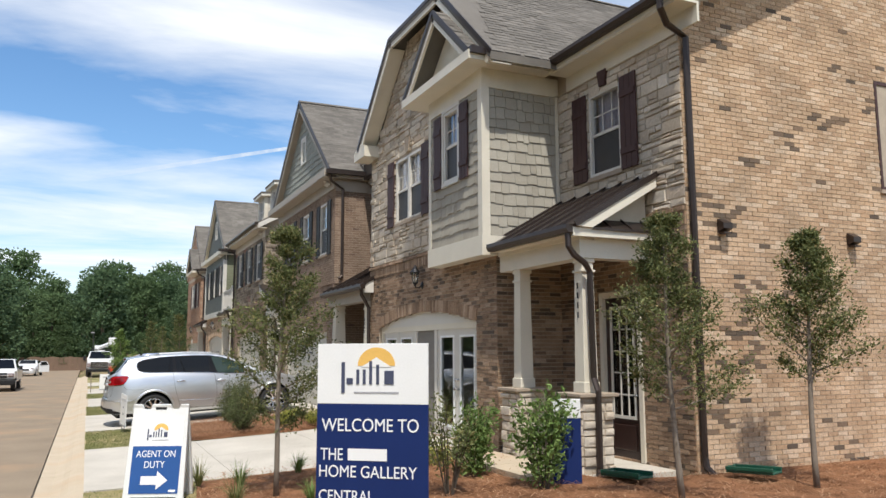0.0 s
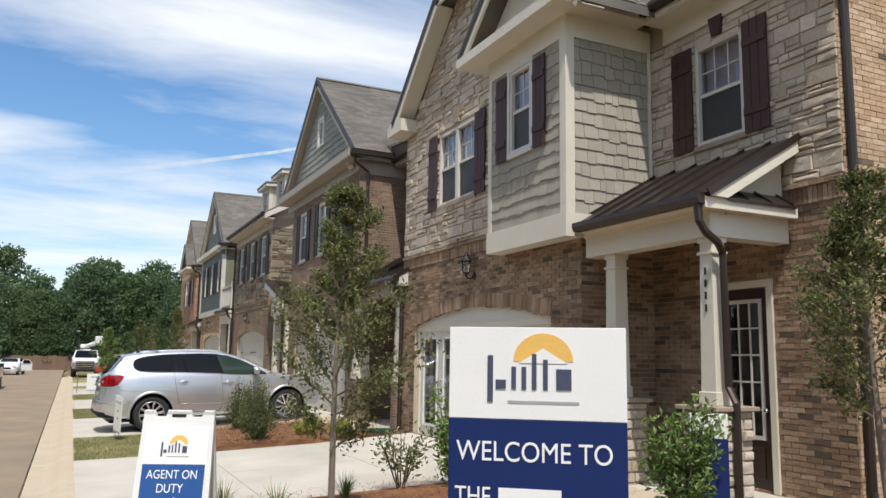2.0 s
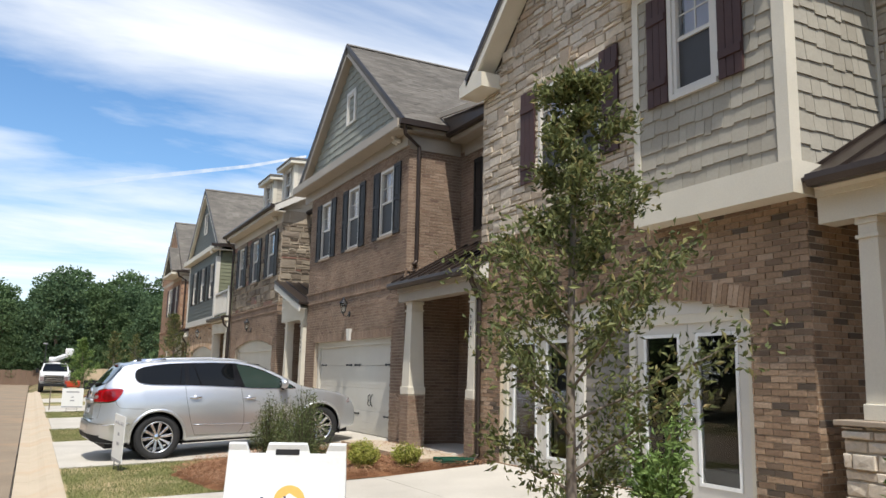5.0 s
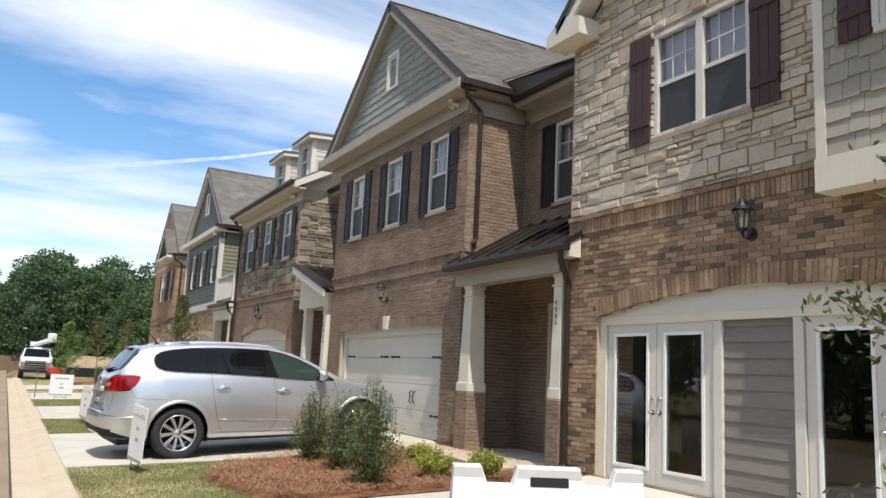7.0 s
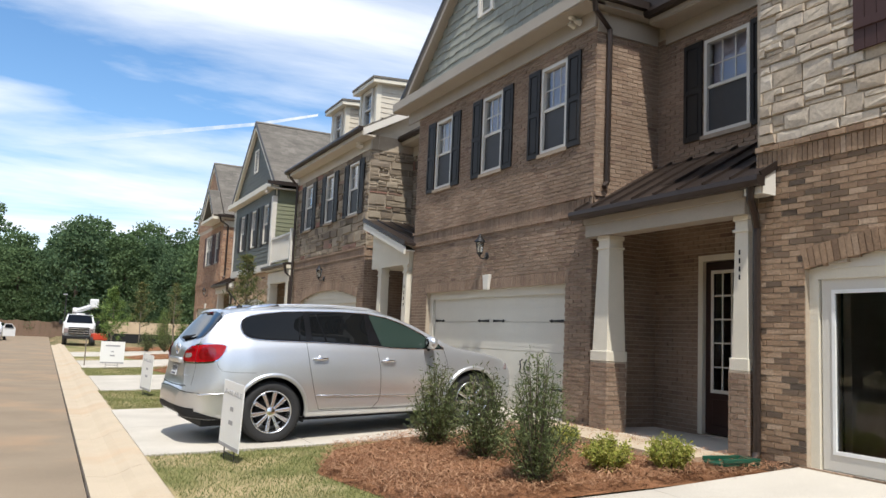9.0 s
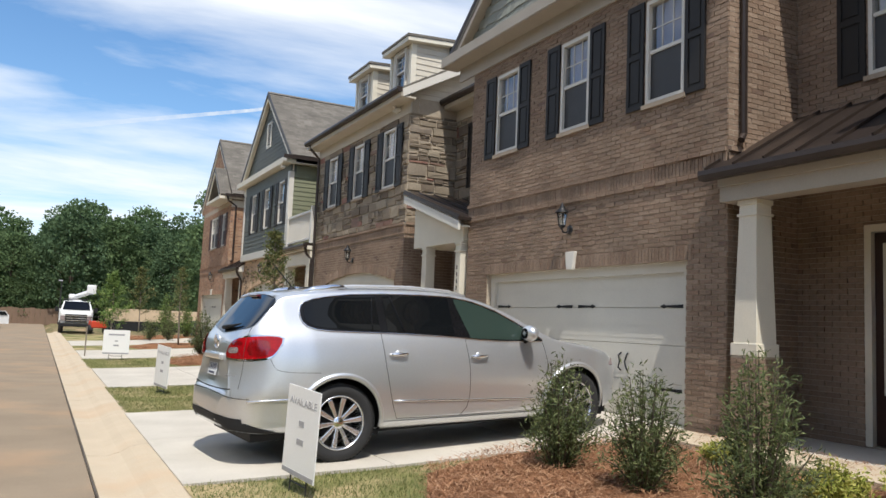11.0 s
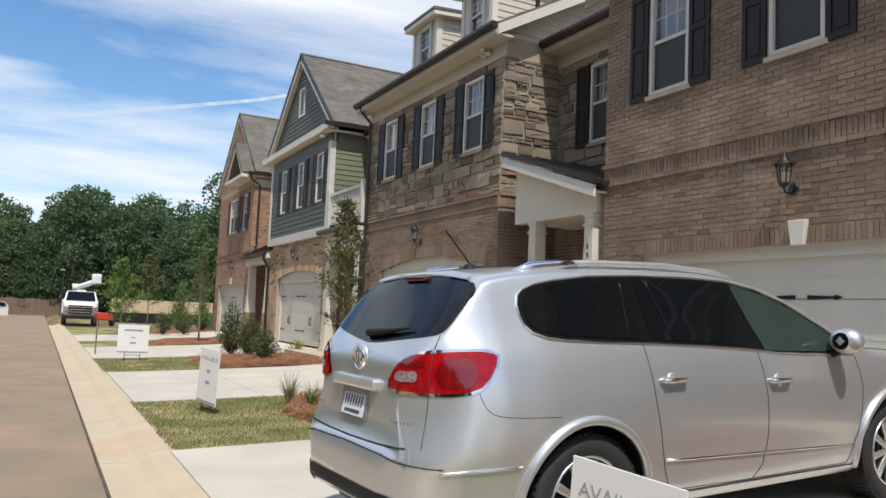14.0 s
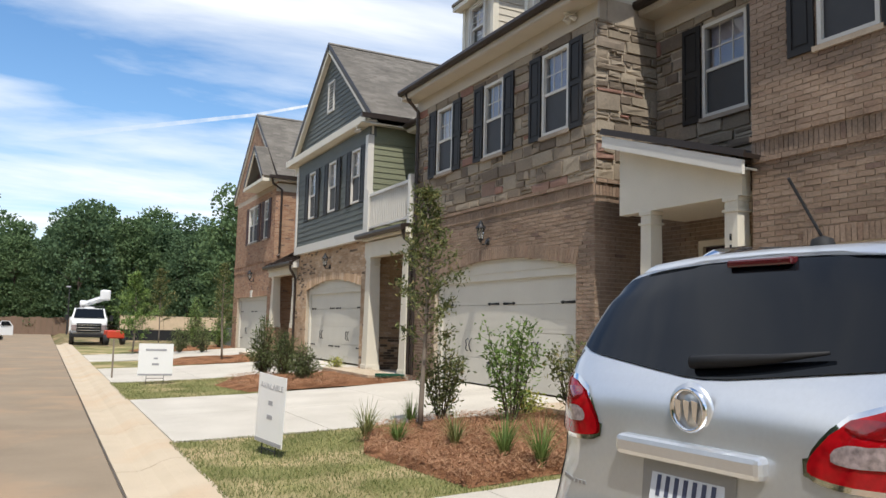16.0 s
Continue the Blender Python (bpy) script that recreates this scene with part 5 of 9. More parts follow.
        part("pediment", prism(bmesh.new(), [(6.1, yc - 1.35, 7.0), (6.1, yc + 1.35, 7.0), (6.1, yc, 8.35)], (0.1, 0, 0)), M_SHUTTER, root)
        part("pediment_cornice", boxes((5.7, 6.3, yc - 1.6, yc + 1.6, 6.92, 7.05)), M_TRIM, root)
    else:
        if gable_mat is M_SHAKE2:
            shake_rows(face, "x", FRONT - 0.01, span, 7.22, zp - 0.25, gable_mat, rng, single=False)
        else:
            plank_rows(face, "x", FRONT - 0.01, span, 7.22, zp - 0.25, gable_mat, 0.15)
        yc = (yr + yl) / 2
        if gable_window:
            window(root, "x", FRONT - 0.04, yc - 0.22, yc + 0.22, 8.2, 9.0, grid=(2, 2), sill=False, trim=0.09, screen=False)
        cornice(root, yr, yl, 7.2, deep=0.38)
    part("frieze", boxes((FRONT, RECESS - 0.05, y0 - 0.03, y0 - 0.003, 6.6, 6.9)), M_TRIM, root)
    part("soffit", boxes((5.95, RECESS - 0.05, yr, y0 - 0.003, 6.96, 7.0), (5.95, RECESS - 0.35, yr, yr + 0.03, 7.0, 7.12)), M_TRIM, root)
    gutter(root, [(5.94, yr - 0.05, 7.1), (7.2, yr - 0.05, 7.1)])
    recess_roof(root, ystart - 0.05, y1, rng)
    recess_eave(root, ystart, yr)
    part("cricket_roof", prism(bmesh.new(), [(7.1, ystart - 0.05, 7.06), (7.1, y0 - 0.1, 7.06), (7.16, y0 + 0.3, 7.48), (7.06, ystart - 0.05, 7.06)], (1.2, 0, 0.5)), M_BRONZE, root)
    part("rake_board", prism(bmesh.new(), [(7.0, ystart + 0.05, 7.03), (7.06, y0 + 0.35, 7.50), (7.06, y0 + 0.35, 7.62), (7.0, ystart + 0.05, 7.15)], (0.05, 0, 0)), M_WHITE, root)
    downspout(root, [(6.05, y0 - 0.24, 7.05), (6.1, y0 - 0.2, 6.85), (6.5, y0 - 0.07, 6.65), (6.5, y0 - 0.07, 4.15), (6.42, y0 - 0.1, 4.05)], 0.045)
    # entry porch between the units
    part("porch_floor", boxes((6.15, RECESS, ystart + 0.02, y0, 0.05, 0.34)), M_CONC, root)
    metal_porch_roof(root, RECESS, 4.55, 6.02, 3.64, ystart - 0.32, y0 + 0.12)
    gutter(root, [(5.99, ystart - 0.34, 3.56), (5.99, y0 + 0.14, 3.56)])
    part("porch_beam", boxes((6.14, 6.42, ystart + 0.03, y0 - 0.02, 3.23, 3.54), (6.1, 6.14, ystart + 0.03, y0 - 0.02, 3.42, 3.54)), M_TRIM, root)
    part("porch_ceiling", boxes((6.42, RECESS, ystart + 0.03, y0 - 0.02, 3.5, 3.54)), M_TRIM, root)
    part("porch_rake", prism(bmesh.new(), [(6.04, ystart - 0.3, 3.62), (6.28, ystart - 0.3, 3.76), (6.28, ystart - 0.3, 3.42), (6.04, ystart - 0.3, 3.42)], (0, 0.25, 0)), M_WHITE, root)
    for y, h, base, top in ((ystart + 0.17, 0.15, 0.25, 0.19), (y0 - 0.39, 0.19, 0.35, 0.25)):
        porch_post(root, 6.34, y, 1.36, 3.23, base, top)
        pier = part("pier", boxes((6.346 - h, 6.34 + h, y - h + 0.006, y + h, 0.1, 1.36)), M_MORTAR, root)
        for f, p, a, b in (("x", 6.34 - h, y - h, y + h), ("y", y - h, 6.34 - h, 6.34 + h)):
            v, q = lay(rng, courses(rng, a, b, 0.12, 1.34, [], 0.2133, 0.0677, 0.01), f, p, 0.004)
            raw("brickwork", v, q, brick[0], pier, kind="stuff")
    number_bars(root, 6.34 - 0.125, ystart + 0.17, 2.78, M_IRON, size=0.72)
    downspout(root, [(6.0, ystart - 0.18, 3.52), (6.02, ystart - 0.16, 3.36), (6.14, ystart - 0.12, 3.2), (6.24, ystart - 0.06, 3.05), (6.24, ystart - 0.06, 0.45), (6.15, ystart - 0.1, 0.33)], 0.045)
    back_walls(root, ystart, y1)
    return root


# ---- third house: field stone over brick, eave with dormers ----
def dormer_house(y0, y1, ystart, seed=3):
    rng = random.Random(seed)
    root = thing("townhouse", "townhouse of brown field stone over brick with two roof dormers", "townhouse", group="row of townhouses")
    g = (y0 + 0.62, y0 + 5.5, 0.4, 2.5)
    g_op = (g[0] - 0.14, g[1] + 0.14, 0.3, 2.6, 0.26)
    wins = [(y0 + 0.68, y0 + 1.47), (y0 + 2.80, y0 + 3.54), (y0 + 4.9, y0 + 5.65)]
    opf = [g_op] + [(a, b, 4.93, 6.42) for a, b in wins]
    rw = (y0 - 1.95, y0 - 1.07, 4.88, 6.38)
    dr = (y0 - 1.95, y0 - 0.95, 0.36, 2.95)
    front, rec, side = shell(root, ystart, y0, y1, opf, [rw, dr], M_MORTAR)
    masonry(front, "x", FRONT, y0, y1, 0.2, 3.68, [g_op], (M_BROWN, M_BROWN1), rng)
    masonry(rec, "x", RECESS, ystart, y0, 0.2, 3.9, [dr], (M_BROWN, M_BROWN1), rng)
    masonry(side, "y", y0, FRONT, RECESS, 0.2, 3.68, [], (M_BROWN, M_BROWN1), rng)
    masonry(front, "x", FRONT, y0, y1, 3.97, 6.65, opf, (M_FIELD, M_FIELD), rng, stone="field", name="stone")
    masonry(rec, "x", RECESS, ystart, y0, 3.9, 6.65, [rw], (M_FIELD, M_FIELD), rng, stone="field", name="stone")
    masonry(side, "y", y0, FRONT, RECESS, 3.97, 6.65, [], (M_FIELD, M_FIELD), rng, stone="field", name="stone")
    for par, f, p, a, b in ((front, "x", FRONT, y0, y1), (side, "y", y0, FRONT, RECESS)):
        soldier(par, f, p, a, b, 3.69, M_BROWN, rng, 0.022)
        ledge(par, f, p, a, b, 3.9, M_BROWN, rng, 0.05)
    arch_bricks(front, FRONT, g_op[0], g_op[1], 2.6, 0.26, M_BROWN, rng)
    garage(root, FRONT, *g, arch=0.26)
    for a, b in wins:
        dressed(root, "x", FRONT - 0.03, a, b, 4.93, 6.42, M_BLACK, False, wide=0.36, grid=(3, 2))
    dressed(root, "x", RECESS - 0.03, rw[0], rw[1], rw[2], rw[3], M_BLACK, False, wide=0.38, grid=(3, 2))
    entry_door(root, RECESS, *dr)
    # roof with front eave
    roof_slope(root, [(5.92, y0 - 0.3, 7.12), (5.92, y1 + 0.2, 7.12), (12.0, y1 + 0.2, 10.46), (12.0, y0 - 0.3, 10.46)], rng)
    part("roof", slab(bmesh.new(), [(12.0, y0 - 0.3, 10.46), (12.0, y1 + 0.2, 10.46), (20.0, y1 + 0.2, 7.1), (20.0, y0 - 0.3, 7.1)], 0.14), M_ROOF, root)
    cornice(root, y0 - 0.3, y1 + 0.2, 7.12, deep=0.38)
    gutter(root, [(5.86, y0 - 0.32, 7.06), (5.86, y1 + 0.2, 7.06)])
    gw = part("gable_wall", prism(bmesh.new(), [(FRONT, y0 + 0.03, 6.65), (12.0, y0 + 0.03, 6.65), (12.0, y0 + 0.03, 10.33), (FRONT, y0 + 0.03, 7.2)], (0, 0.15, 0)), M_BEIGE, root, "beige lap-sided gable end")
    z = 6.66
    while z < 9.8:
        xa = max(FRONT, FRONT + (z - 7.02) / 0.55)
        if xa > 11:
            break
        vs = [(xa, y0 + 0.008, z), (12, y0 + 0.008, z), (12, y0 + 0.024, z + 0.16), (xa + 0.1, y0 + 0.024, z + 0.16), (xa, y0 + 0.03, z), (12, y0 + 0.03, z)]
        raw("siding_board", vs, [(0, 1, 2, 3), (4, 5, 1, 0)], M_BEIGE, gw)
        z += 0.16
    part("rake_board", prism(bmesh.new(), [(5.94, y0 - 0.325, 6.88), (5.94, y0 - 0.325, 7.08), (12.0, y0 - 0.325, 10.42), (12.0, y0 - 0.325, 10.2)], (0, 0.022, 0)), M_WHITE, root)
    part("soffit", slab(bmesh.new(), [(5.96, y0 - 0.26, 6.96), (5.96, y0 + 0.02, 6.96), (12.0, y0 + 0.02, 10.28), (12.0, y0 - 0.26, 10.28)], 0.03), M_TRIM, root)
    for a, b in ((y0 + 1.95, y0 + 3.65), (y0 + 4.7, y0 + 6.4)):
        a, b = a + 0.15, b - 0.15
        x, zt, zb = 7.2, 9.25, 7.7
        dm = part("dormer", backing(bmesh.new(), "x", x + 0.02, 0.1, a, b, zb, zt, [(a + 0.35, b - 0.35, zb + 0.3, zt - 0.12)]), M_BEIGE, root, "beige lap-sided dormer with a shed roof")
        part("dormer_side", prism(bmesh.new(), [(x + 0.12, a, zb), (x + 3.2, a, zt), (x + 0.12, a, zt)], (0, 0.06, 0)), M_BEIGE, dm)
        part("dormer_side", prism(bmesh.new(), [(x + 0.12, b, zb), (x + 3.2, b, zt), (x + 0.12, b, zt)], (0, -0.06, 0)), M_BEIGE, dm)
        z = zb
        while z < zt - 0.02:
            f = (z - zb) / (zt - zb)
            raw("siding_board", [(x + 0.1, a - 0.02, z), (x + 0.12 + 3.08 * f + 0.1, a - 0.02, z), (x + 0.12 + 3.08 * f + 0.2, a - 0.004, z + 0.16), (x + 0.1, a - 0.004, z + 0.16), (x + 0.1, a, z), (x + 0.2 + 3.08 * f, a, z)], [(0, 1, 2, 3), (4, 5, 1, 0)], M_BEIGE, dm)
            z += 0.16
        part("corner_board", boxes((x - 0.01, x + 0.14, a - 0.035, a + 0.1, zb - 0.1, zt)), M_TRIM, dm)
        part("corner_board", boxes((x - 0.01, x + 0.05, b - 0.1, b + 0.02, zb - 0.1, zt)), M_TRIM, dm)
        part("dormer_roof", prism(bmesh.new(), [(x - 0.22, a - 0.22, zt + 0.06), (x - 0.22, b + 0.22, zt + 0.06), (x + 3.4, b + 0.22, zt + 0.3), (x + 3.4, a - 0.22, zt + 0.3)], (0, 0, 0.07)), M_ROOF, dm)
        part("dormer_fascia", prism(bmesh.new(), [(x - 0.2, a - 0.2, zt - 0.06), (x - 0.2, b + 0.2, zt - 0.06), (x + 3.2, b + 0.2, zt + 0.17), (x + 3.2, a - 0.2, zt + 0.17)], (0, 0, 0.11)), M_TRIM, dm)
        window(root, "x", x, a + 0.37, b - 0.37, zb + 0.32, zt - 0.14, grid=(2, 3), sill=False, trim=0.06, screen=False)
    recess_roof(root, ystart - 0.05, y0, rng)
    recess_eave(root, ystart, y0)
    downspout(root, [(5.9, y1 - 0.1, 7.0), (5.95, y1 - 0.12, 6.85), (6.2, y1 - 0.14, 6.6), (6.2, y1 - 0.14, 0.4)], 0.045)
    # entry porch: roof slopes along the front, with a white boarded face
    part("porch_floor", boxes((6.15, RECESS, ystart + 0.02, y0, 0.05, 0.34)), M_CONC, root)
    tri = [(6.25, y0 - 0.66, 3.27), (6.25, ystart + 0.1, 3.27), (6.25, ystart + 0.1, 3.60), (6.25, y0 - 0.66, 4.36)]
    part("porch_face", prism(bmesh.new(), tri, (0.16, 0, 0)), M_TRIM, root)
    p0, p1 = Vector((5.98, y0 - 0.52, 4.53)), Vector((5.98, ystart - 0.17, 3.67))
    r = part("porch_roof", prism(bmesh.new(), [p0, p1, p1 + Vector((1.6, 0, 0)), p0 + Vector((1.6, 0, 0))], (0, 0, 0.06)), M_BRONZE, root, "dark bronze standing-seam metal roof")
    for k in range(5):
        x = 6.0 + k * 0.38
        part("seam", prism(bmesh.new(), [(x, y0 - 0.52, 4.59), (x, ystart - 0.17, 3.73), (x, ystart - 0.17, 3.765), (x, y0 - 0.52, 4.625)], (0.022, 0, 0)), M_BRONZE, r)
    part("porch_rake", prism(bmesh.new(), [(6.0, y0 - 0.54, 4.50), (6.0, ystart - 0.13, 3.65), (6.0, ystart - 0.13, 3.47), (6.0, y0 - 0.54, 4.32)], (0.05, 0, 0)), M_WHITE, root)
    part("porch_soffit", prism(bmesh.new(), [(6.05, y0 - 0.54, 4.42), (6.05, ystart - 0.1, 3.57), (6.05, ystart - 0.1, 3.54), (6.05, y0 - 0.54, 4.39)], (0.25, 0, 0)), M_TRIM, root)
    part("porch_ceiling", boxes((6.41, RECESS, ystart + 0.1, y0 - 0.66, 3.29, 3.33)), M_TRIM, root)
    for y in (ystart + 0.27, y0 - 1.24):
        porch_post(root, 6.35, y, 0.34, 3.27, 0.25, 0.21)
    number_bars(root, 6.235, ystart + 0.27, 2.75, M_IRON)
    back_walls(root, ystart, y1)
    return root


# ---- fourth house: green siding over brick, gable, balcony above the entry ----
def green_house(y0, y1, ystart, seed=4):
    rng = random.Random(seed)
    root = thing("townhouse", "townhouse with green lap siding over brick and a white balcony", "townhouse", group="row of townhouses")
    g = (y0 + 0.62, y0 + 5.3, 0.42, 2.5)
    g_op = (g[0] - 0.14, g[1] + 0.14, 0.3, 2.6, 0.26)
    wins = [(y0 + 0.5, y0 + 1.22), (y0 + 2.5, y0 + 3.22), (y0 + 4.5, y0 + 5.2)]
    opf = [g_op] + [(a, b, 4.93, 6.47) for a, b in wins]
    dr = (y0 - 1.95, y0 - 0.95, 0.36, 2.9)
    front, rec, side = shell(root, ystart, y0, y1, opf, [dr], M_MORTAR)
    masonry(front, "x", FRONT, y0, y1, 0.2, 3.84, [g_op], (M_TAN, M_TAN1, M_DARKB, 0.24), rng)
    masonry(rec, "x", RECESS, ystart, y0, 0.2, 3.6, [dr], (M_BROWN, M_BROWN1), rng)
    masonry(side, "y", y0, FRONT, RECESS, 0.2, 3.84, [], (M_TAN, M_TAN1, M_DARKB, 0.24), rng)
    arch_bricks(front, FRONT, g_op[0], g_op[1], 2.6, 0.26, M_TAN, rng)
    garage(root, FRONT, *g, arch=0.26)
    bx = FRONT - 0.12
    # street-facing siding takes the shade-darkened green, the side wall the sunlit one
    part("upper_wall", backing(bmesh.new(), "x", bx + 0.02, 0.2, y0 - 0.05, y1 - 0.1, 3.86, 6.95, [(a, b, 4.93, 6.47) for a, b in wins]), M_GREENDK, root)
    sd = part("side_wall", boxes((bx + 0.22, RECESS + 0.1, y0 - 0.05, y0 - 0.005, 3.86, 6.95)), M_GREENLIT, root)
    z = 4.1
    while z < 6.6:
        for u, v in free(y0 + 0.12, y1 - 0.22, z + 0.08, [(a - 0.42, b + 0.42, 4.85, 6.5) for a, b in wins]):
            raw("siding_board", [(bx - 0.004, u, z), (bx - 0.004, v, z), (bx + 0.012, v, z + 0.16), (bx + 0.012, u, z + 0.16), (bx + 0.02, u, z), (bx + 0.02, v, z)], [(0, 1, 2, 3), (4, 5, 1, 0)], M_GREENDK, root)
        raw("siding_board", [(bx + 0.1, y0 - 0.075, z), (RECESS, y0 - 0.075, z), (RECESS, y0 - 0.058, z + 0.16), (bx + 0.1, y0 - 0.058, z + 0.16), (bx + 0.1, y0 - 0.05, z), (RECESS, y0 - 0.05, z)], [(0, 1, 2, 3), (4, 5, 1, 0)], M_GREENLIT, sd)
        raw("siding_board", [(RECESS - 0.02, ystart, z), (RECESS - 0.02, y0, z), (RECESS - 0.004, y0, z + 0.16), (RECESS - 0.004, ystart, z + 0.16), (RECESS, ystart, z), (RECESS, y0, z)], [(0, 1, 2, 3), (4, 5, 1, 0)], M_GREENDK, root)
        z += 0.16
    part("skirt_board", boxes((bx - 0.04, FRONT + 0.1, y0 - 0.09, y1 - 0.08, 3.84, 4.1)), M_WHITE, root)
    part("corner_board", boxes((bx - 0.035, bx + 0.14, y0 - 0.09, y0 + 0.1, 4.1, 6.7)), M_WHITE, root)
    part("corner_board", boxes((bx - 0.035, bx + 0.05, y1 - 0.22, y1 - 0.08, 4.1, 6.7)), M_WHITE, root)
    for a, b in wins:
        dressed(root, "x", bx - 0.005, a, b, 4.93, 6.47, M_BLACK, False, wide=0.34, grid=(3, 2), sill=False, trim=0.0)
    entry_door(root, RECESS, *dr)
    yr, yl, ze, zp = y0 - 0.3, y1 + 0.75, 7.25, 10.42
    front_gable(root, yr, yl, ze, zp, 6.1, 13.4, rng)
    span = gable_span(yr, yl, ze, zp)
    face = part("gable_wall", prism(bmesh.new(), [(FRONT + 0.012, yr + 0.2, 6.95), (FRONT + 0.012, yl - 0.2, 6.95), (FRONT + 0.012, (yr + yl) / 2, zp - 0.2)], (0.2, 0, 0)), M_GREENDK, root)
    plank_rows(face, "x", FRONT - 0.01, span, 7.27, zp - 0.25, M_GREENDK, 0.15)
    yc = (yr + yl) / 2
    vent = part("gable_vent", boxes((FRONT - 0.06, FRONT, yc - 0.3, yc - 0.24, 8.2, 9.2), (FRONT - 0.06, FRONT, yc + 0.24, yc + 0.3, 8.2, 9.2), (FRONT - 0.06, FRONT, yc - 0.24, yc + 0.24, 9.14, 9.2), (FRONT - 0.06, FRONT, yc - 0.24, yc + 0.24, 8.2, 8.26)), M_WHITE, root, "white louvred vent")
    for k in range(9):
        z = 8.28 + k * 0.096
        part("louvre", prism(bmesh.new(), [(FRONT - 0.05, yc - 0.24, z), (FRONT - 0.04, yc - 0.24, z), (FRONT - 0.0, yc - 0.24, z + 0.07), (FRONT - 0.01, yc - 0.24, z + 0.07)], (0, 0.48, 0)), M_WHITE, vent)
    cornice(root, yr, yl, 7.25, deep=0.32)
    part("soffit", boxes((5.85, RECESS - 0.05, yr, y0 - 0.08, 6.96, 7.0)), M_TRIM, root)
    gutter(root, [(5.82, yr - 0.05, 7.15), (7.2, yr - 0.05, 7.15)])
    recess_roof(root, ystart - 0.05, y1, rng)
    recess_eave(root, ystart, yr)
    # entry porch with balcony on top
    part("porch_floor", boxes((6.15, RECESS, ystart + 0.02, y0, 0.05, 0.34)), M_CONC, root)
    part("porch_beam", boxes((6.15, 6.4, ystart + 0.03, y0 - 0.1, 3.3, 3.7), (6.05, RECESS, ystart + 0.03, y0 - 0.1, 3.74, 3.86)), M_TRIM, root)
    part("balcony_floor", boxes((6.0, RECESS, ystart + 0.03, y0 - 0.1, 3.86, 3.95)), M_BRONZE, root)
    gutter(root, [(5.97, ystart, 3.86), (5.97, y0 + 0.1, 3.86)])
    for y in (ystart + 0.25, y0 - 0.35):
        porch_post(root, 6.3, y, 0.34, 3.3, 0.36, 0.28)
    rail = part("balcony_rail", boxes((6.16, 6.24, ystart + 0.1, y0 - 0.1, 4.95, 5.03), (6.17, 6.23, ystart + 0.1, y0 - 0.1, 4.08, 4.14)), M_WHITE, root, "white balcony railing")
    for k in range(2):
        y = ystart + 0.1 if k == 0 else y0 - 0.2
        part("newel", boxes((6.13, 6.27, y - 0.07, y + 0.07, 3.95, 5.14)), M_WHITE, rail)
    n = 22
    for k in range(n):
        y = ystart + 0.25 + (y0 - ystart - 0.5) * k / (n - 1)
        part("baluster", boxes((6.18, 6.22, y - 0.018, y + 0.018, 4.14, 4.95)), M_WHITE, rail)
    downspout(root, [(6.0, ystart + 0.1, 3.8), (6.05, ystart + 0.1, 3.6), (6.2, ystart + 0.05, 3.45), (6.2, ystart + 0.05, 0.4)], 0.045)
    back_walls(root, ystart, y1)
    return root


def repaint(root, names, paint):
    """Gives the parts of those kinds another trim paint."""
    for o in root.children:
        if o.name.split(".")[0] in names:
            o.data.materials[0] = paint


house_one()
second = brick_house(21.3, 27.95, 18.17, "brown brick townhouse with a grey-green shake gable and black shutters", M_BLACK, M_SHAKE2, seed=2, singles=(21.3, 25.2, 2.8, 3.6))
repaint(second, {"soffit", "frieze", "cornice", "rake_board", "porch_beam"}, M_TAUPE)
# third house: eave trim repainted in the shade-darkened cream
repaint(dormer_house(31.05, 37.75, 27.97), {"soffit", "frieze", "cornice"}, M_TRIM_SHADE)
green_house(40.75, 47.4, 37.77)
brick_house(50.6, 57.3, 47.42, "red-brown brick end townhouse with nested front gables", M_SHUTTER, M_SHAKE2, nested=True, xf=6.24, peak=10.45, seed=5, brick=(M_RED, M_RED))
for y, z in ((14.86, 3.5), (24.55, 3.34), (34.4, 3.36), (43.9, 3.4), (53.6, 3.4)):
    wall_lantern(FRONT, y, z)


# ---- the silver crossover in the second driveway ----
def lerp_table(table, x):
    for (a, u), (b, v) in zip(table, table[1:]):
        if x <= b:
            f = min(1.0, max(0.0, (x - a) / (b - a)))
            return u + (v - u) * f
    return table[-1][1]


def smooth_table(table, x):
    w = 0.035
    return sum(lerp_table(table, x + d * w) for d in (-1, -0.5, 0, 0.5, 1)) / 5


M_SILVER = material("silver metallic paint", (0.67, 0.688, 0.708), 0.33, metal=0.73, bump=0.0, spread=0.03, scale=1, coat=0.8)
M_CHROME = material("chrome", (0.82, 0.82, 0.83), 0.07, metal=1.0, bump=0, spread=0.02)
M_ALLOY = material("bright alloy", (0.80, 0.80, 0.80), 0.28, metal=0.7, bump=0.02, spread=0.05)
M_TYRE = material("tyre rubber", (0.022, 0.022, 0.023), 0.75, bump=0.3, fine=90)
M_PLASTIC = material("dark grey plastic", (0.018, 0.018, 0.019), 0.65, bump=0.1, fine=200, spec=0.25)
M_SEAM = material("panel gap", (0.03, 0.03, 0.03), 0.8, bump=0)
M_CARGLASS = glass_material("tinted car glass", (0.006, 0.007, 0.008), 0.01, 0.0)
M_GREENGLASS = glass_material("green tinted glass", (0.030, 0.048, 0.040), 0.01, 0.0)
for gm in (M_CARGLASS, M_GREENGLASS):
    gm.node_tree.nodes["Principled BSDF"].inputs["Specular IOR Level"].default_value = 0.42
M_LENS = material("red lamp lens", (0.34, 0.004, 0.008), 0.06, bump=0.0, spread=0.25, scale=14, fine=40, coat=0.0)
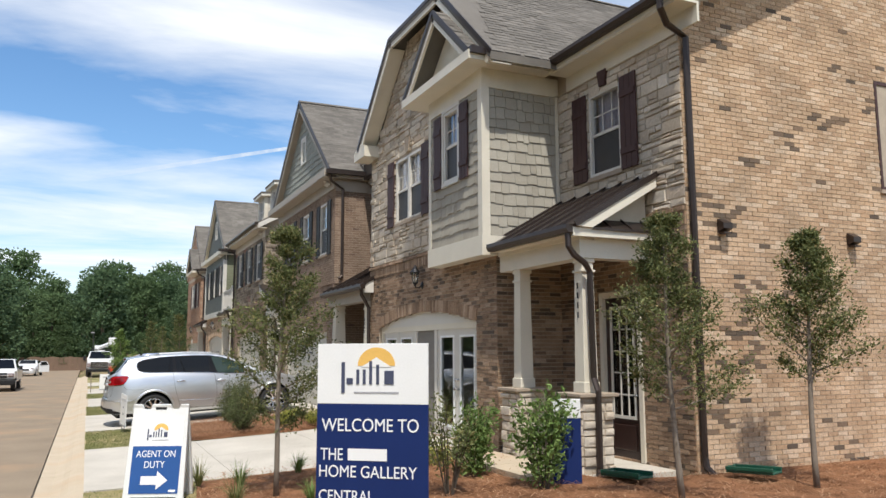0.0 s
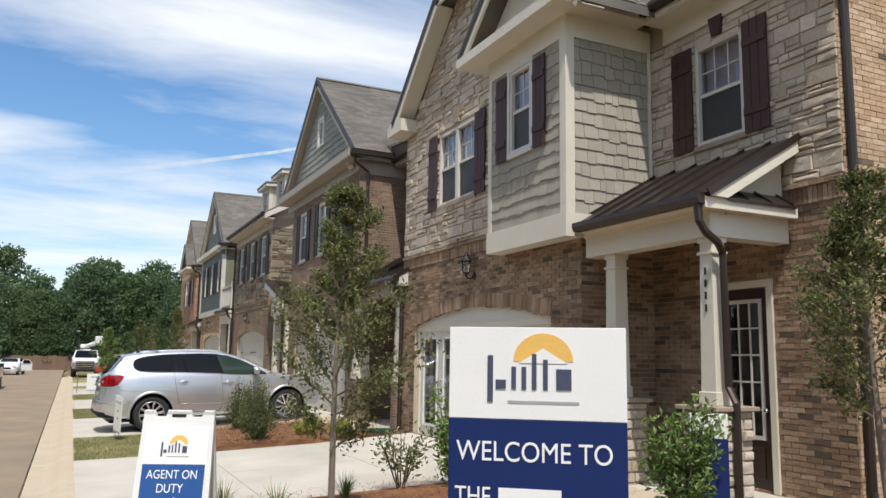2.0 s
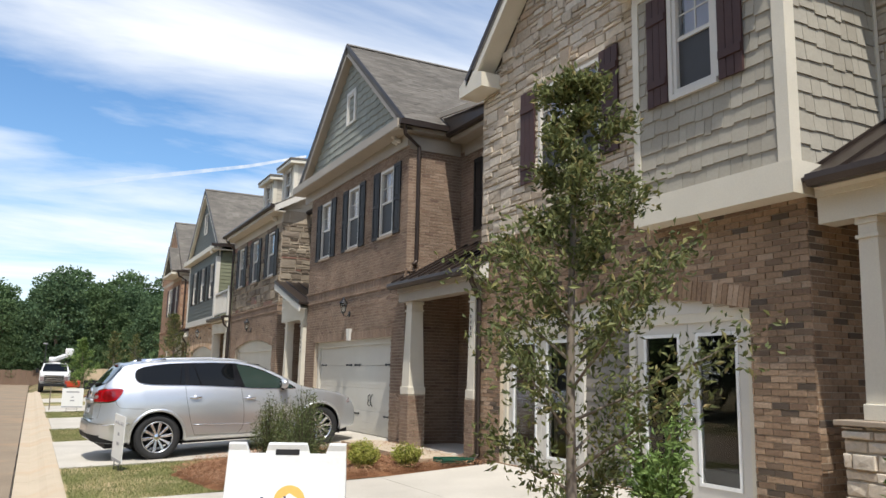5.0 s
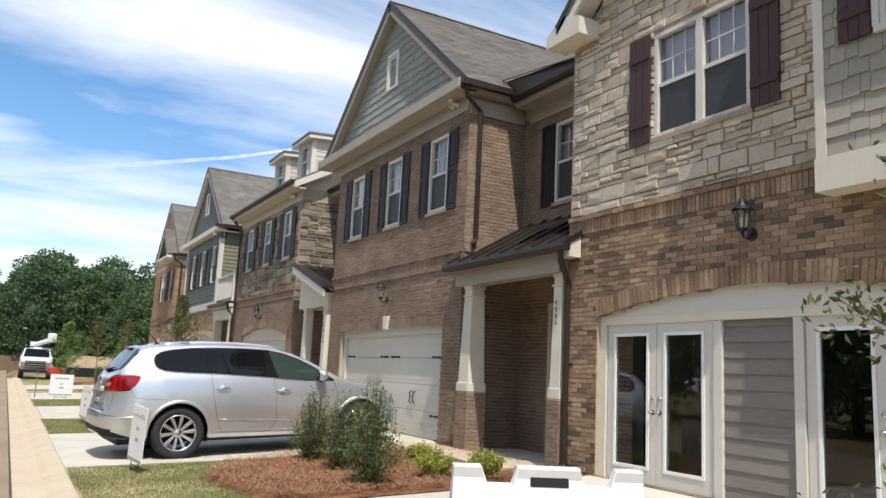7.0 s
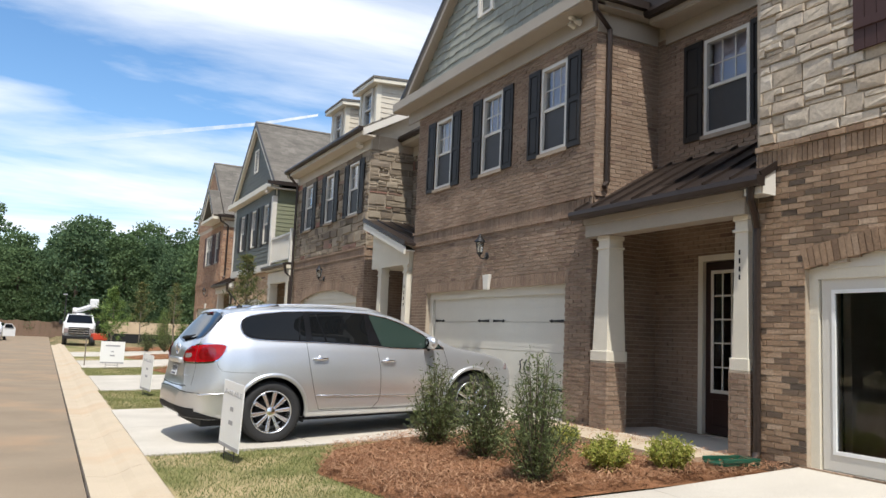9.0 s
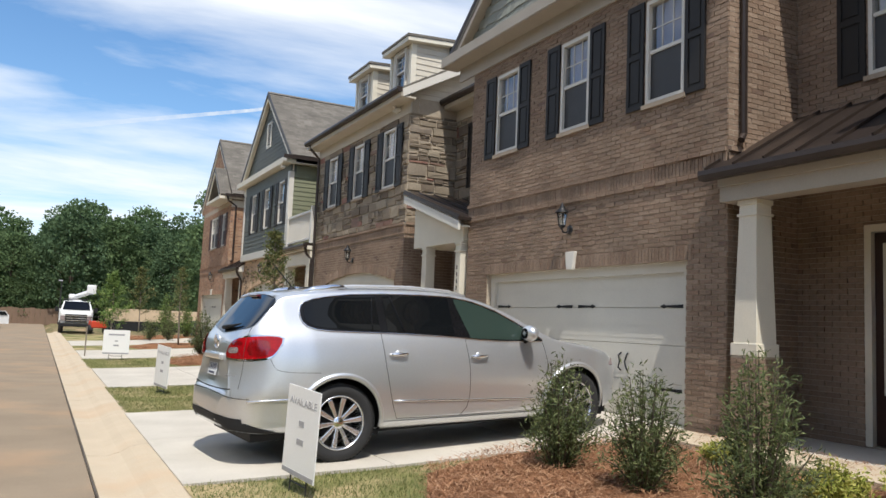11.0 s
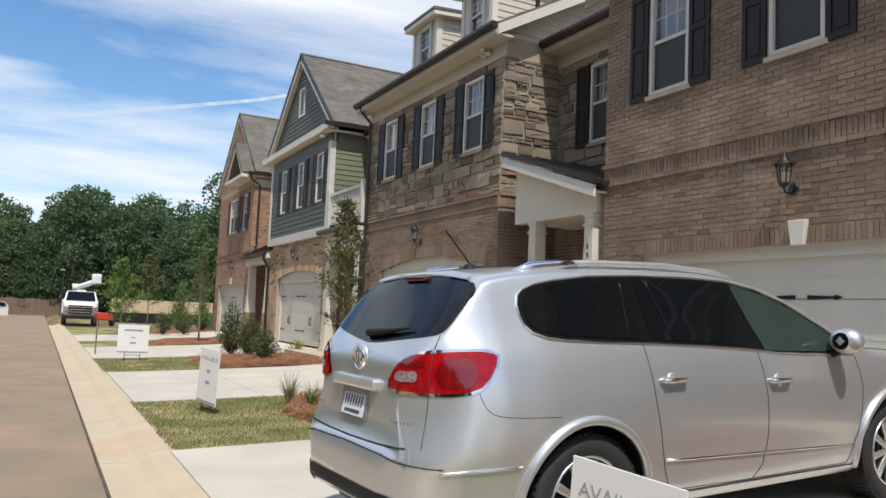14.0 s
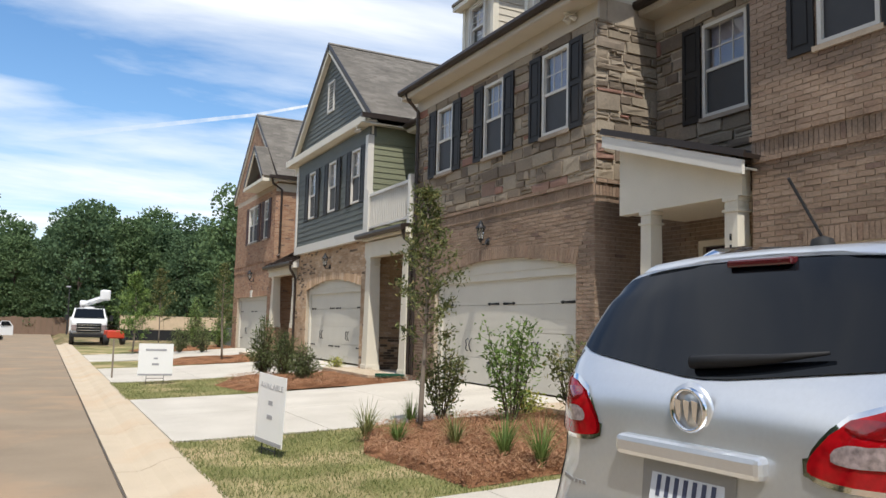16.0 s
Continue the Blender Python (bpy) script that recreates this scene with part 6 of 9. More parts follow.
M_CLEAR = material("clear lamp lens", (0.30, 0.24, 0.235), 0.1, bump=0.0, spread=0.3, scale=30, coat=1.0)
M_GLOSS = material("gloss black trim", (0.008, 0.008, 0.009), 0.2, bump=0.0, spec=0.25)
M_WHEEL = material("polished alloy", (0.74, 0.75, 0.77), 0.22, metal=0.85, bump=0.0, spread=0.05)
M_PLATE = material("number plate", (0.70, 0.73, 0.76), 0.4, bump=0.0, spread=0.05)
M_NAVYBAR = material("dark blue print", (0.06, 0.07, 0.12), 0.5, bump=0.0)

TOPZ = [(0, 0.62), (0.012, 0.70), (0.03, 0.765), (0.075, 0.795), (0.085, 0.88), (0.10, 1.0), (0.115, 1.12), (0.135, 1.27), (0.20, 1.355), (0.28, 1.44), (0.40, 1.575), (0.50, 1.69),
        (0.58, 1.775), (0.64, 1.805), (0.8, 1.832), (1.1, 1.856), (1.5, 1.868), (2.0, 1.865), (2.5, 1.85), (2.9, 1.81), (3.2, 1.735), (3.5, 1.60), (3.8, 1.44), (4.1, 1.285), (4.3, 1.235),
        (4.7, 1.165), (5.0, 1.09), (5.25, 0.96), (5.38, 0.81), (5.43, 0.68), (5.46, 0.60)]
WIDE = [(0, 0.46), (0.02, 0.58), (0.05, 0.67), (0.09, 0.745), (0.15, 0.815), (0.24, 0.875), (0.35, 0.925), (0.55, 0.972), (0.9, 0.997), (1.2, 1.0), (4.4, 1.0), (4.8, 0.975), (5.05, 0.92), (5.25, 0.82), (5.38, 0.70), (5.46, 0.56)]
LOWZ = [(0, 0.47), (0.08, 0.38), (0.35, 0.335), (0.7, 0.33), (1.6, 0.31), (4.1, 0.29), (5.0, 0.30), (5.35, 0.36), (5.46, 0.44)]
GIRTH = [(0.28, 0.895), (0.36, 0.93), (0.43, 0.952), (0.50, 0.958), (0.58, 0.964), (0.66, 0.985), (0.8, 1.0), (1.0, 0.998), (1.10, 0.988), (1.18, 0.972), (1.27, 0.947), (1.34, 0.918), (1.40, 0.886), (1.5, 0.842), (1.65, 0.782), (1.77, 0.735), (1.87, 0.685)]
HATCH = [(0, 0.36), (0.10, 0.50), (0.12, 0.585), (0.16, 0.68), (0.22, 0.77), (0.30, 0.85), (0.40, 0.91), (0.5, 0.947), (0.6, 0.968), (0.9, 0.997), (1.2, 1.0)]
R_HUB, F_HUB, HUB_Z, ARCH = 1.19, 4.45, 0.41, 0.485


def car_body():
    """The shell, lofted along its length, with the wheel openings cut round."""
    stations = sorted({0, 0.008, 0.02, 0.035, 0.05, 0.07, 0.09, 0.105, 0.115, 0.125, *[0.13 + 0.018 * k for k in range(30)], *[0.7 + 0.04 * k for k in range(111)], *[5.14 + 0.02 * k for k in range(15)], 5.44, 5.452, 5.46})
    bm = bmesh.new()
    rings = []
    for x in stations:
        zt = smooth_table(TOPZ, x) if 0.62 < x < 5.3 else lerp_table(TOPZ, x)
        W, zb = smooth_table(WIDE, x), lerp_table(LOWZ, x)
        c = 0.075 if 0.5 < x < 3.4 else 0.055
        zr = max(zb + 0.1, zt - c)
        half = [(0.0, zb), (W * 0.6, zb), (W * 0.86, zb)]
        n = 22
        for k in range(n + 1):
            z = zb + 0.025 + (zr - zb - 0.025) * k / n
            up = min(1.0, max(0.0, (z - 0.72) / 0.30)) if x < 1.2 else 0.0
            half.append(((W + (smooth_table(HATCH, x) - W) * up) * smooth_table(GIRTH, z), z))
        yr = half[-1][0]
        for k in range(1, 9):
            a = k / 8 * math.pi / 2
            half.append((yr * math.cos(a) ** 0.55 if k < 8 else 0.0, zr + (zt - zr) * math.sin(a) ** 0.9))
        ring = [(-y, z) for y, z in half] + [(y, z) for y, z in half[-2:0:-1]]
        rings.append([bm.verts.new((x, y, z)) for y, z in ring])
    n = len(rings[0])
    for a, b in zip(rings, rings[1:]):
        for k in range(n):
            bm.faces.new((a[k], a[(k + 1) % n], b[(k + 1) % n], b[k]))
    bm.faces.new(rings[0])
    bm.faces.new(rings[-1][::-1])
    drop = []
    for v in bm.verts:
        if abs(v.co.y) < 0.55:
            continue
        for hx in (R_HUB, F_HUB):
            d = math.hypot(v.co.x - hx, v.co.z - HUB_Z)
            if d < ARCH:
                if d > ARCH - 0.055:
                    f = ARCH / d
                    v.co.x, v.co.z = hx + (v.co.x - hx) * f, HUB_Z + (v.co.z - HUB_Z) * f
                else:
                    drop.append(v)
    bmesh.ops.delete(bm, geom=drop, context="VERTS")
    bmesh.ops.recalc_face_normals(bm, faces=bm.faces)
    return bm


def build_car():
    from mathutils.bvhtree import BVHTree
    car = thing("car", "silver crossover SUV parked on a concrete driveway, rear to the street", "car")
    bm = car_body()
    tree = BVHTree.FromBMesh(bm)
    body = part("body", bm, M_SILVER, car, smooth=True)

    def cast(u, v, how):
        if how in ("right", "left"):
            s = -1 if how == "right" else 1
            o, d = Vector((u, 3 * s, v)), Vector((0, -s, 0))
        elif how == "rear":
            o, d = Vector((-2, u, v)), Vector((1, 0, 0))
        else:
            s = -1 if how == "corner_r" else 1
            way = Vector((1, -s * 0.85, 0)).normalized()
            side = Vector((0.85, s, 0)).normalized()
            o = Vector((0.18, s * 0.72, v)) + side * u - way * 3
            d = way
        hit, nrm, _, _ = tree.ray_cast(o, d)
        if hit is None:
            return None
        if nrm.dot(d) > 0:
            nrm = -nrm
        return hit, nrm

    def patch(name, low, high, how, mat, parent, off=0.005, m=8, label=""):
        """A skin between two lines of points, laid on the body."""
        g = bmesh.new()
        rows = []
        for j in range(m + 1):
            row = []
            for (a, b), (c, d) in zip(low, high):
                h = cast(a + (c - a) * j / m, b + (d - b) * j / m, how)
                row.append(g.verts.new(h[0] + h[1] * off) if h else None)
            rows.append(row)
        for r, s in zip(rows, rows[1:]):
            for k in range(len(r) - 1):
                q = (r[k], r[k + 1], s[k + 1], s[k])
                if all(q) and len(set(q)) == 4:
                    g.faces.new(q)
        return part(name, g, mat, parent, label, smooth=True)

    def fine(pts, n=6):
        out = []
        for (a, b), (c, d) in zip(pts, pts[1:]):
            out += [(a + (c - a) * k / n, b + (d - b) * k / n) for k in range(n)]
        return out + [pts[-1]]

    def line(pts, how, mat, parent, name="panel_gap", r=0.003, off=0.001):
        got = [h for h in (cast(a, b, how) for a, b in fine(pts)) if h]
        pts3 = [h[0] + h[1] * off for h in got]
        if len(pts3) > 1:
            return part(name, tube(bmesh.new(), pts3, r, 6), mat, parent, smooth=True)

    def rows(spec, n=7):
        """Two lines of points from (x, low, high) stops."""
        lo, hi = fine([(x, a) for x, a, b in spec], n), fine([(x, b) for x, a, b in spec], n)
        return lo, hi

    for how in ("right", "left"):
        s = -1 if how == "right" else 1
        wins = [("quarter_window", [(0.83, 1.53, 1.60), (0.85, 1.485, 1.645), (0.89, 1.455, 1.675), (0.97, 1.43, 1.706), (1.1, 1.412, 1.733), (1.4, 1.393, 1.762), (1.70, 1.378, 1.772)], M_CARGLASS),
                ("rear_door_window", [(1.79, 1.372, 1.772), (2.3, 1.34, 1.764), (2.58, 1.315, 1.752), (2.66, 1.308, 1.742)], M_CARGLASS),
                ("front_door_window", [(2.74, 1.70, 1.735), (2.80, 1.50, 1.728), (2.87, 1.275, 1.716), (3.1, 1.258, 1.655), (3.35, 1.248, 1.555), (3.6, 1.24, 1.42), (3.75, 1.237, 1.33), (3.86, 1.237, 1.265)], M_GREENGLASS)]
        lo, hi = rows([(0.785, 1.54, 1.60), (0.805, 1.48, 1.66), (0.85, 1.435, 1.695), (0.95, 1.402, 1.728), (1.1, 1.384, 1.753), (1.4, 1.366, 1.782), (1.8, 1.348, 1.79), (2.3, 1.316, 1.784), (2.7, 1.285, 1.762), (3.0, 1.252, 1.705), (3.3, 1.232, 1.60), (3.6, 1.22, 1.445), (3.85, 1.215, 1.29), (3.93, 1.215, 1.235)])
        patch("window_surround", lo, hi, how, M_GLOSS, body, 0.003)
        trim = lo[::-1] + hi
        line([p for p in lo], how, M_CHROME, body, "chrome_strip", 0.008, 0.004)
        line([p for p in hi], how, M_CHROME, body, "chrome_strip", 0.008, 0.004)
        line([lo[0], hi[0]], how, M_CHROME, body, "chrome_strip", 0.009, 0.004)
        for nm, spec, mat in wins:
            l, h = rows(spec)
            patch(nm, l, h, how, mat, body, 0.008, label="tinted side window")
        line([(2.0, 1.36), (1.88, 1.768)], how, M_GLOSS, body, "window_bar", 0.012, 0.008)
        line([(1.60, 1.385), (1.66, 1.768)], how, M_GLOSS, body, "window_bar", 0.008, 0.008)
        # door gaps
        line([(1.70, 1.35), (1.705, 1.25), (1.73, 1.0), (1.79, 0.7), (1.85, 0.5), (1.885, 0.405)], how, M_SEAM, body)
        line([(2.79, 1.26), (2.83, 0.95), (2.84, 0.6), (2.81, 0.48), (2.72, 0.385)], how, M_SEAM, body)
        line([(3.93, 1.20), (3.99, 0.95), (3.95, 0.6), (3.84, 0.375)], how, M_SEAM, body)
        line([(1.885, 0.405), (2.72, 0.385), (3.84, 0.375)], how, M_SEAM, body)
        line([(0.44, 1.11), (0.455, 1.065), (0.475, 1.025), (0.505, 0.997), (0.55, 0.98), (0.61, 0.971), (0.70, 0.963), (0.82, 0.957), (0.96, 0.95)], how, M_SEAM, body, r=0.002, off=0.0)
        line([(1.84, 0.605), (2.83, 0.56), (3.92, 0.512)], how, M_CHROME, body, "chrome_strip", 0.010, 0.002)
        patch("sill_trim", fine([(1.70, 0.31), (3.94, 0.295)], 30), fine([(1.70, 0.385), (3.94, 0.355)], 30), how, M_SILVER, body, 0.012, 3)
        for hx, hz in ((1.89, 1.115), (2.96, 1.06)):
            h = cast(hx, hz, how)[0]
            part("door_handle", tube(bmesh.new(), [h + Vector((-0.11, 0.0 * s, 0)), h + Vector((-0.09, 0.035 * s, 0.004)), h + Vector((0.09, 0.035 * s, 0.004)), h + Vector((0.11, 0.0, 0))], 0.017, 8), M_CHROME, body, "chrome door handle", smooth=True)
            part("handle_cup", lathe(bmesh.new(), [(0.05, 0.0), (0.045, s * 0.006), (0.0, s * 0.007)], 14, h - Vector((0, 0.002 * s, 0)), "y"), M_SILVER, body, smooth=True)
        # mirror
        h = cast(3.66, 1.22, how)[0]
        g = bmesh.new()
        bmesh.ops.create_uvsphere(g, u_segments=16, v_segments=10, radius=1, matrix=Matrix.Translation((3.64, s * 1.09, 1.325)) @ Matrix.Diagonal((0.09, 0.13, 0.10, 1)))
        mir = part("door_mirror", g, M_SILVER, car, "silver door mirror", smooth=True)
        part("mirror_glass", lathe(bmesh.new(), [(0.0, -0.081), (0.062, -0.079), (0.068, -0.05)], 14, (3.635, s * 1.09, 1.325), "x"), M_CARGLASS, mir)
        part("mirror_arm", tube(bmesh.new(), [h, (3.66, s * 1.04, 1.255)], 0.03, 8), M_PLASTIC, mir)
        # wheel arch lip and liner
        for hx in (R_HUB, F_HUB):
            pts = []
            for k in range(33):
                a = math.radians(-18 + 216 * k / 32)
                px, pz = hx + (ARCH + 0.018) * math.cos(a), HUB_Z + (ARCH + 0.018) * math.sin(a)
                c = cast(px, max(pz, 0.335), how)
                if c:
                    pts.append(c[0] + c[1] * 0.004)
            part("arch_lip", tube(bmesh.new(), pts, 0.03, 8), M_SILVER, body, smooth=True)
            g = bmesh.new()
            ra = [[g.verts.new((hx + (ARCH + 0.01) * math.cos(math.radians(-20 + 220 * k / 20)), y, HUB_Z + (ARCH + 0.01) * math.sin(math.radians(-20 + 220 * k / 20)))) for k in range(21)] for y in (s * 0.94, s * 0.5)]
            for k in range(20):
                g.faces.new((ra[0][k], ra[0][k + 1], ra[1][k + 1], ra[1][k]))
            g.faces.new(ra[1])
            part("arch_liner", g, M_PLASTIC, body)
            wheel(car, hx, s * 0.845, s)
        # lamps on the rear corners
        spec = [(-0.249, 1.132, 1.152), (-0.24, 1.124, 1.175), (-0.22, 1.118, 1.205), (-0.19, 1.113, 1.24), (-0.14, 1.110, 1.28), (-0.05, 1.107, 1.313), (0.05, 1.106, 1.328), (0.17, 1.108, 1.335), (0.27, 1.118, 1.336), (0.325, 1.14, 1.332), (0.36, 1.185, 1.324), (0.385, 1.255, 1.308)]
        corner = "corner_r" if s < 0 else "corner_l"
        lo, hi = rows(spec, 4)
        grow = lambda pts, d: [(a, b + d) for a, b in pts]
        ends = lambda pts, d: [(pts[0][0] - 0.014, pts[0][1] + d)] + pts + [(pts[-1][0] + 0.014, pts[-1][1] + d)]
        patch("tail_lamp_bezel", grow(ends(lo, 0.004), -0.018), grow(ends(hi, -0.004), 0.018), corner, M_CHROME, body, 0.006, label="chrome lamp surround")
        patch("tail_lamp", lo, hi, corner, M_LENS, body, 0.014, label="red tail lamp")
        line([(0.035, 1.108), (0.055, 1.327)], corner, M_SEAM, body, "lens_joint", 0.003, 0.013)
        l2, h2 = rows([(-0.19, 1.172, 1.19), (-0.18, 1.166, 1.206), (-0.15, 1.162, 1.218), (-0.06, 1.164, 1.226), (-0.04, 1.172, 1.222), (-0.03, 1.185, 1.208)], 4)
        for u0, u1, z0, z1 in ((0.075, 0.30, 1.135, 1.295), (-0.15, 0.015, 1.245, 1.285)):
            l3, h3 = [], []
            for k in range(13):
                f = -1 + 2 * k / 12
                b = (z1 - z0) / 2 * (1 - f ** 4) ** 0.5 + 0.002
                l3.append(((u0 + u1) / 2 + (u1 - u0) / 2 * f, (z0 + z1) / 2 - b))
                h3.append(((u0 + u1) / 2 + (u1 - u0) / 2 * f, (z0 + z1) / 2 + b))
            patch("lamp_reflector", l3, h3, corner, M_LENS_DEEP, body, 0.0165, label="deep red inner reflector")
        patch("reversing_lamp", l2, h2, corner, M_CLEAR, body, 0.018, label="clear reversing lamp")
        # exhaust
        part("exhaust_tip", prism(bmesh.new(), [(0.055, s * 0.46, 0.40), (0.165, s * 0.72, 0.40), (0.165, s * 0.74, 0.475), (0.055, s * 0.46, 0.495)], (0.2, 0, 0)), M_CHROME, car, bevel=0.012)
        part("exhaust_mouth", prism(bmesh.new(), [(0.05, s * 0.485, 0.416), (0.149, s * 0.705, 0.416), (0.149, s * 0.715, 0.46), (0.05, s * 0.485, 0.477)], (0.02, 0, 0)), M_SEAM, car)
        # roof rail
        rail = [(0.90, s * 0.60, 1.80), (1.0, s * 0.61, 1.838), (1.2, s * 0.62, 1.862), (1.5, s * 0.625, 1.876), (2.2, s * 0.62, 1.872), (2.75, s * 0.605, 1.832), (3.0, s * 0.60, 1.77)]
        part("roof_rail", tube(bmesh.new(), rail, 0.022, 8), M_ALLOY if s < 0 else M_PLASTIC, car, "bright roof rail", smooth=True)
        part("rail_foot", tube(bmesh.new(), [(0.86, s * 0.60, 1.80), (1.02, s * 0.61, 1.838), (1.25, s * 0.62, 1.862), (1.5, s * 0.625, 1.874)], 0.03, 8, radii=[0.01, 0.036, 0.034, 0.012]), M_CHROME, car, smooth=True)
    # rear glass, wiper, badge, plate
    half = [(0.74, 1.50, 1.60), (0.732, 1.462, 1.66), (0.715, 1.442, 1.695), (0.67, 1.428, 1.728), (0.58, 1.414, 1.748), (0.45, 1.40, 1.764), (0.25, 1.378, 1.776), (0.10, 1.362, 1.779)]
    spec = [(-y, a, b) for y, a, b in half] + [(0.0, 1.358, 1.78)] + half[::-1]
    lo, hi = rows(spec, 4)
    patch("rear_window", lo, hi, "rear", M_REARGLASS, body, 0.006, 14, "dark tinted rear window")
    patch("spoiler_lip", fine([(-0.60, 1.745), (-0.3, 1.775), (0, 1.783), (0.3, 1.775), (0.60, 1.745)], 6), fine([(-0.58, 1.775), (-0.3, 1.80), (0, 1.806), (0.3, 1.80), (0.58, 1.775)], 6), "rear", M_SILVER, body, 0.02, 4)
    part("brake_lamp", boxes((0.53, 0.58, -0.13, 0.15, 1.755, 1.785)), M_LENS_DARK, car, bevel=0.008)
    a = [cast(y, z, "rear")[0] + Vector((-0.03, 0, 0.01)) for y, z in ((0.06, 1.405), (-0.08, 1.415), (-0.25, 1.43), (-0.43, 1.455))]
    part("wiper", tube(bmesh.new(), a, 0.02, 8, radii=[0.024, 0.024, 0.016, 0.006]), M_PLASTIC, car, smooth=True)
    for how in ("corner_r", "corner_l"):
        line([(0.012, 0.80), (0.026, 0.95), (0.035, 1.09)], how, M_SEAM, body, r=0.0025)
        line([(0.058, 1.35), (0.075, 1.43)], how, M_SEAM, body, r=0.0025)
    line([(-0.68, 0.80), (-0.4, 0.785), (0, 0.782), (0.4, 0.785), (0.68, 0.80)], "rear", M_SEAM, body, r=0.007)
    bh = cast(0, 1.262, "rear")[0]
    part("badge_boss", lathe(bmesh.new(), [(0.092, 0.004), (0.088, -0.012), (0.0, -0.016)], 28, bh, "x"), M_SILVER, body, smooth=True)
    part("badge_ring", lathe(bmesh.new(), [(0.062, -0.014), (0.066, -0.026), (0.074, -0.026), (0.078, -0.012)], 28, bh, "x"), M_CHROME, body, smooth=True)
    for k in (-1, 0, 1):
        part("badge_bar", prism(bmesh.new(), [bh + Vector((-0.02, -0.036 * k - 0.014, 0.03)), bh + Vector((-0.02, -0.036 * k + 0.014, 0.035)), bh + Vector((-0.02, -0.036 * k + 0.010, -0.015)), bh + Vector((-0.02, -0.036 * k - 0.004, -0.04))], (-0.008, 0, 0)), M_CHROME, body)
    h = cast(0, 1.11, "rear")[0]
    part("handle_bar", boxes((h.x - 0.045, h.x + 0.03, -0.31, 0.31, 1.078, 1.152)), M_SILVER, body, bevel=0.02)
    h = cast(0, 0.99, "rear")[0]
    plate = part("number_plate", prism(bmesh.new(), [(h.x - 0.03, -0.155, 0.905), (h.x - 0.03, 0.155, 0.905), (h.x + 0.01, 0.155, 1.060), (h.x + 0.01, -0.155, 1.060)], (0.008, 0, 0)), M_PLATE, car, "white number plate with dark bars")
    sl = lambda z: h.x - 0.03 + 0.04 * (z - 0.905) / 0.155
    for k in range(7):
        y = 0.118 - k * 0.039
        part("plate_bar", prism(bmesh.new(), [(sl(0.960) - 0.002, y - 0.009, 0.960), (sl(0.960) - 0.002, y + 0.009, 0.960), (sl(1.030) - 0.002, y + 0.009, 1.030), (sl(1.030) - 0.002, y - 0.009, 1.030)], (0.001, 0, 0)), M_NAVYBAR, plate)
    part("plate_bar", prism(bmesh.new(), [(sl(0.920) - 0.002, -0.11, 0.920), (sl(0.920) - 0.002, 0.11, 0.920), (sl(0.940) - 0.002, 0.11, 0.940), (sl(0.940) - 0.002, -0.11, 0.940)], (0.001, 0, 0)), M_NAVYBAR, plate)
    # flat dimmed skin paints the shade of a recess round the plate
    patch("plate_recess_shade", fine([(-0.2, 0.885), (0.2, 0.885)], 8), fine([(-0.2, 1.08), (0.2, 1.08)], 8), "rear", M_SILVER_DIM, body, 0.002)
    for s in (-1, 1):
        for k in range(8):
            y = s * (0.51 + 0.023 * k)
            c = cast(y, 0.932, "rear")[0]
            part("model_script_bar", boxes((c.x - 0.003, c.x + 0.008, y - 0.008, y + 0.008, 0.925, 0.939)), M_SILVER_DIM, body)
    # bumper: chrome line and dark lower lip
    line([(-0.86, 0.70), (-0.5, 0.745), (0, 0.755), (0.5, 0.745), (0.86, 0.70)], "rear", M_SEAM, body, r=0.005)
    patch("lower_valance", fine([(-0.80, 0.39), (-0.5, 0.44), (0.5, 0.44), (0.80, 0.39)], 8), fine([(-0.80, 0.50), (-0.5, 0.535), (0.5, 0.535), (0.80, 0.50)], 8), "rear", M_PLASTIC, body, 0.006, 12)
    for how in ("corner_r", "corner_l"):
        patch("lower_valance", fine([(-0.22, 0.40), (0.4, 0.335)], 12), fine([(-0.22, 0.515), (0.1, 0.455), (0.4, 0.375)], 12), how, M_PLASTIC, body, 0.006, 12)
        line([(0.12, 0.675), (0.25, 0.685), (0.52, 0.69)], how, M_CHROME, body, "chrome_strip", 0.009, 0.003)
    # windscreen, front lamps
    def cast_front(y, z):
        return tree.ray_cast(Vector((8, y, z)), Vector((-1, 0, 0)))[0]
    g = bmesh.new()
    rr = []
    for j in range(7):
        row = []
        for k in range(11):
            y = -0.70 + 1.4 * k / 10
            z = 1.31 + (1.75 - 1.31) * j / 6 - 0.03 * abs(y)
            hp = cast_front(y * (1 - 0.10 * j / 6), z)
            row.append(g.verts.new(hp + Vector((0.006, 0, 0.006))) if hp else None)
        rr.append(row)
    for a_, b_ in zip(rr, rr[1:]):
        for k in range(10):
            q = (a_[k], a_[k + 1], b_[k + 1], b_[k])
            if all(q):
                g.faces.new(q)
    part("windscreen", g, M_GREENGLASS, body, smooth=True)
    part("antenna_base", lathe(bmesh.new(), [(0.05, 0.0), (0.04, 0.03), (0.0, 0.045)], 12, (1.0, 0.05, 1.845)), M_PLASTIC, car, smooth=True)
    part("antenna", tube(bmesh.new(), [(1.01, 0.05, 1.87), (0.80, 0.05, 2.11)], 0.007, 6), M_PLASTIC, car)
    part("underbody", boxes((0.3, 5.2, -0.7, 0.7, 0.24, 0.47)), M_PLASTIC, car)
    for s in (-1, 1):
        part("headlamp", prism(bmesh.new(), [(4.98, s * 0.60, 0.86), (4.98, s * 0.93, 0.88), (4.98, s * 0.91, 0.99), (4.98, s * 0.62, 0.96)], (0.22, -s * 0.06, -0.02)), M_CLEAR, car, bevel=0.02)
    return car


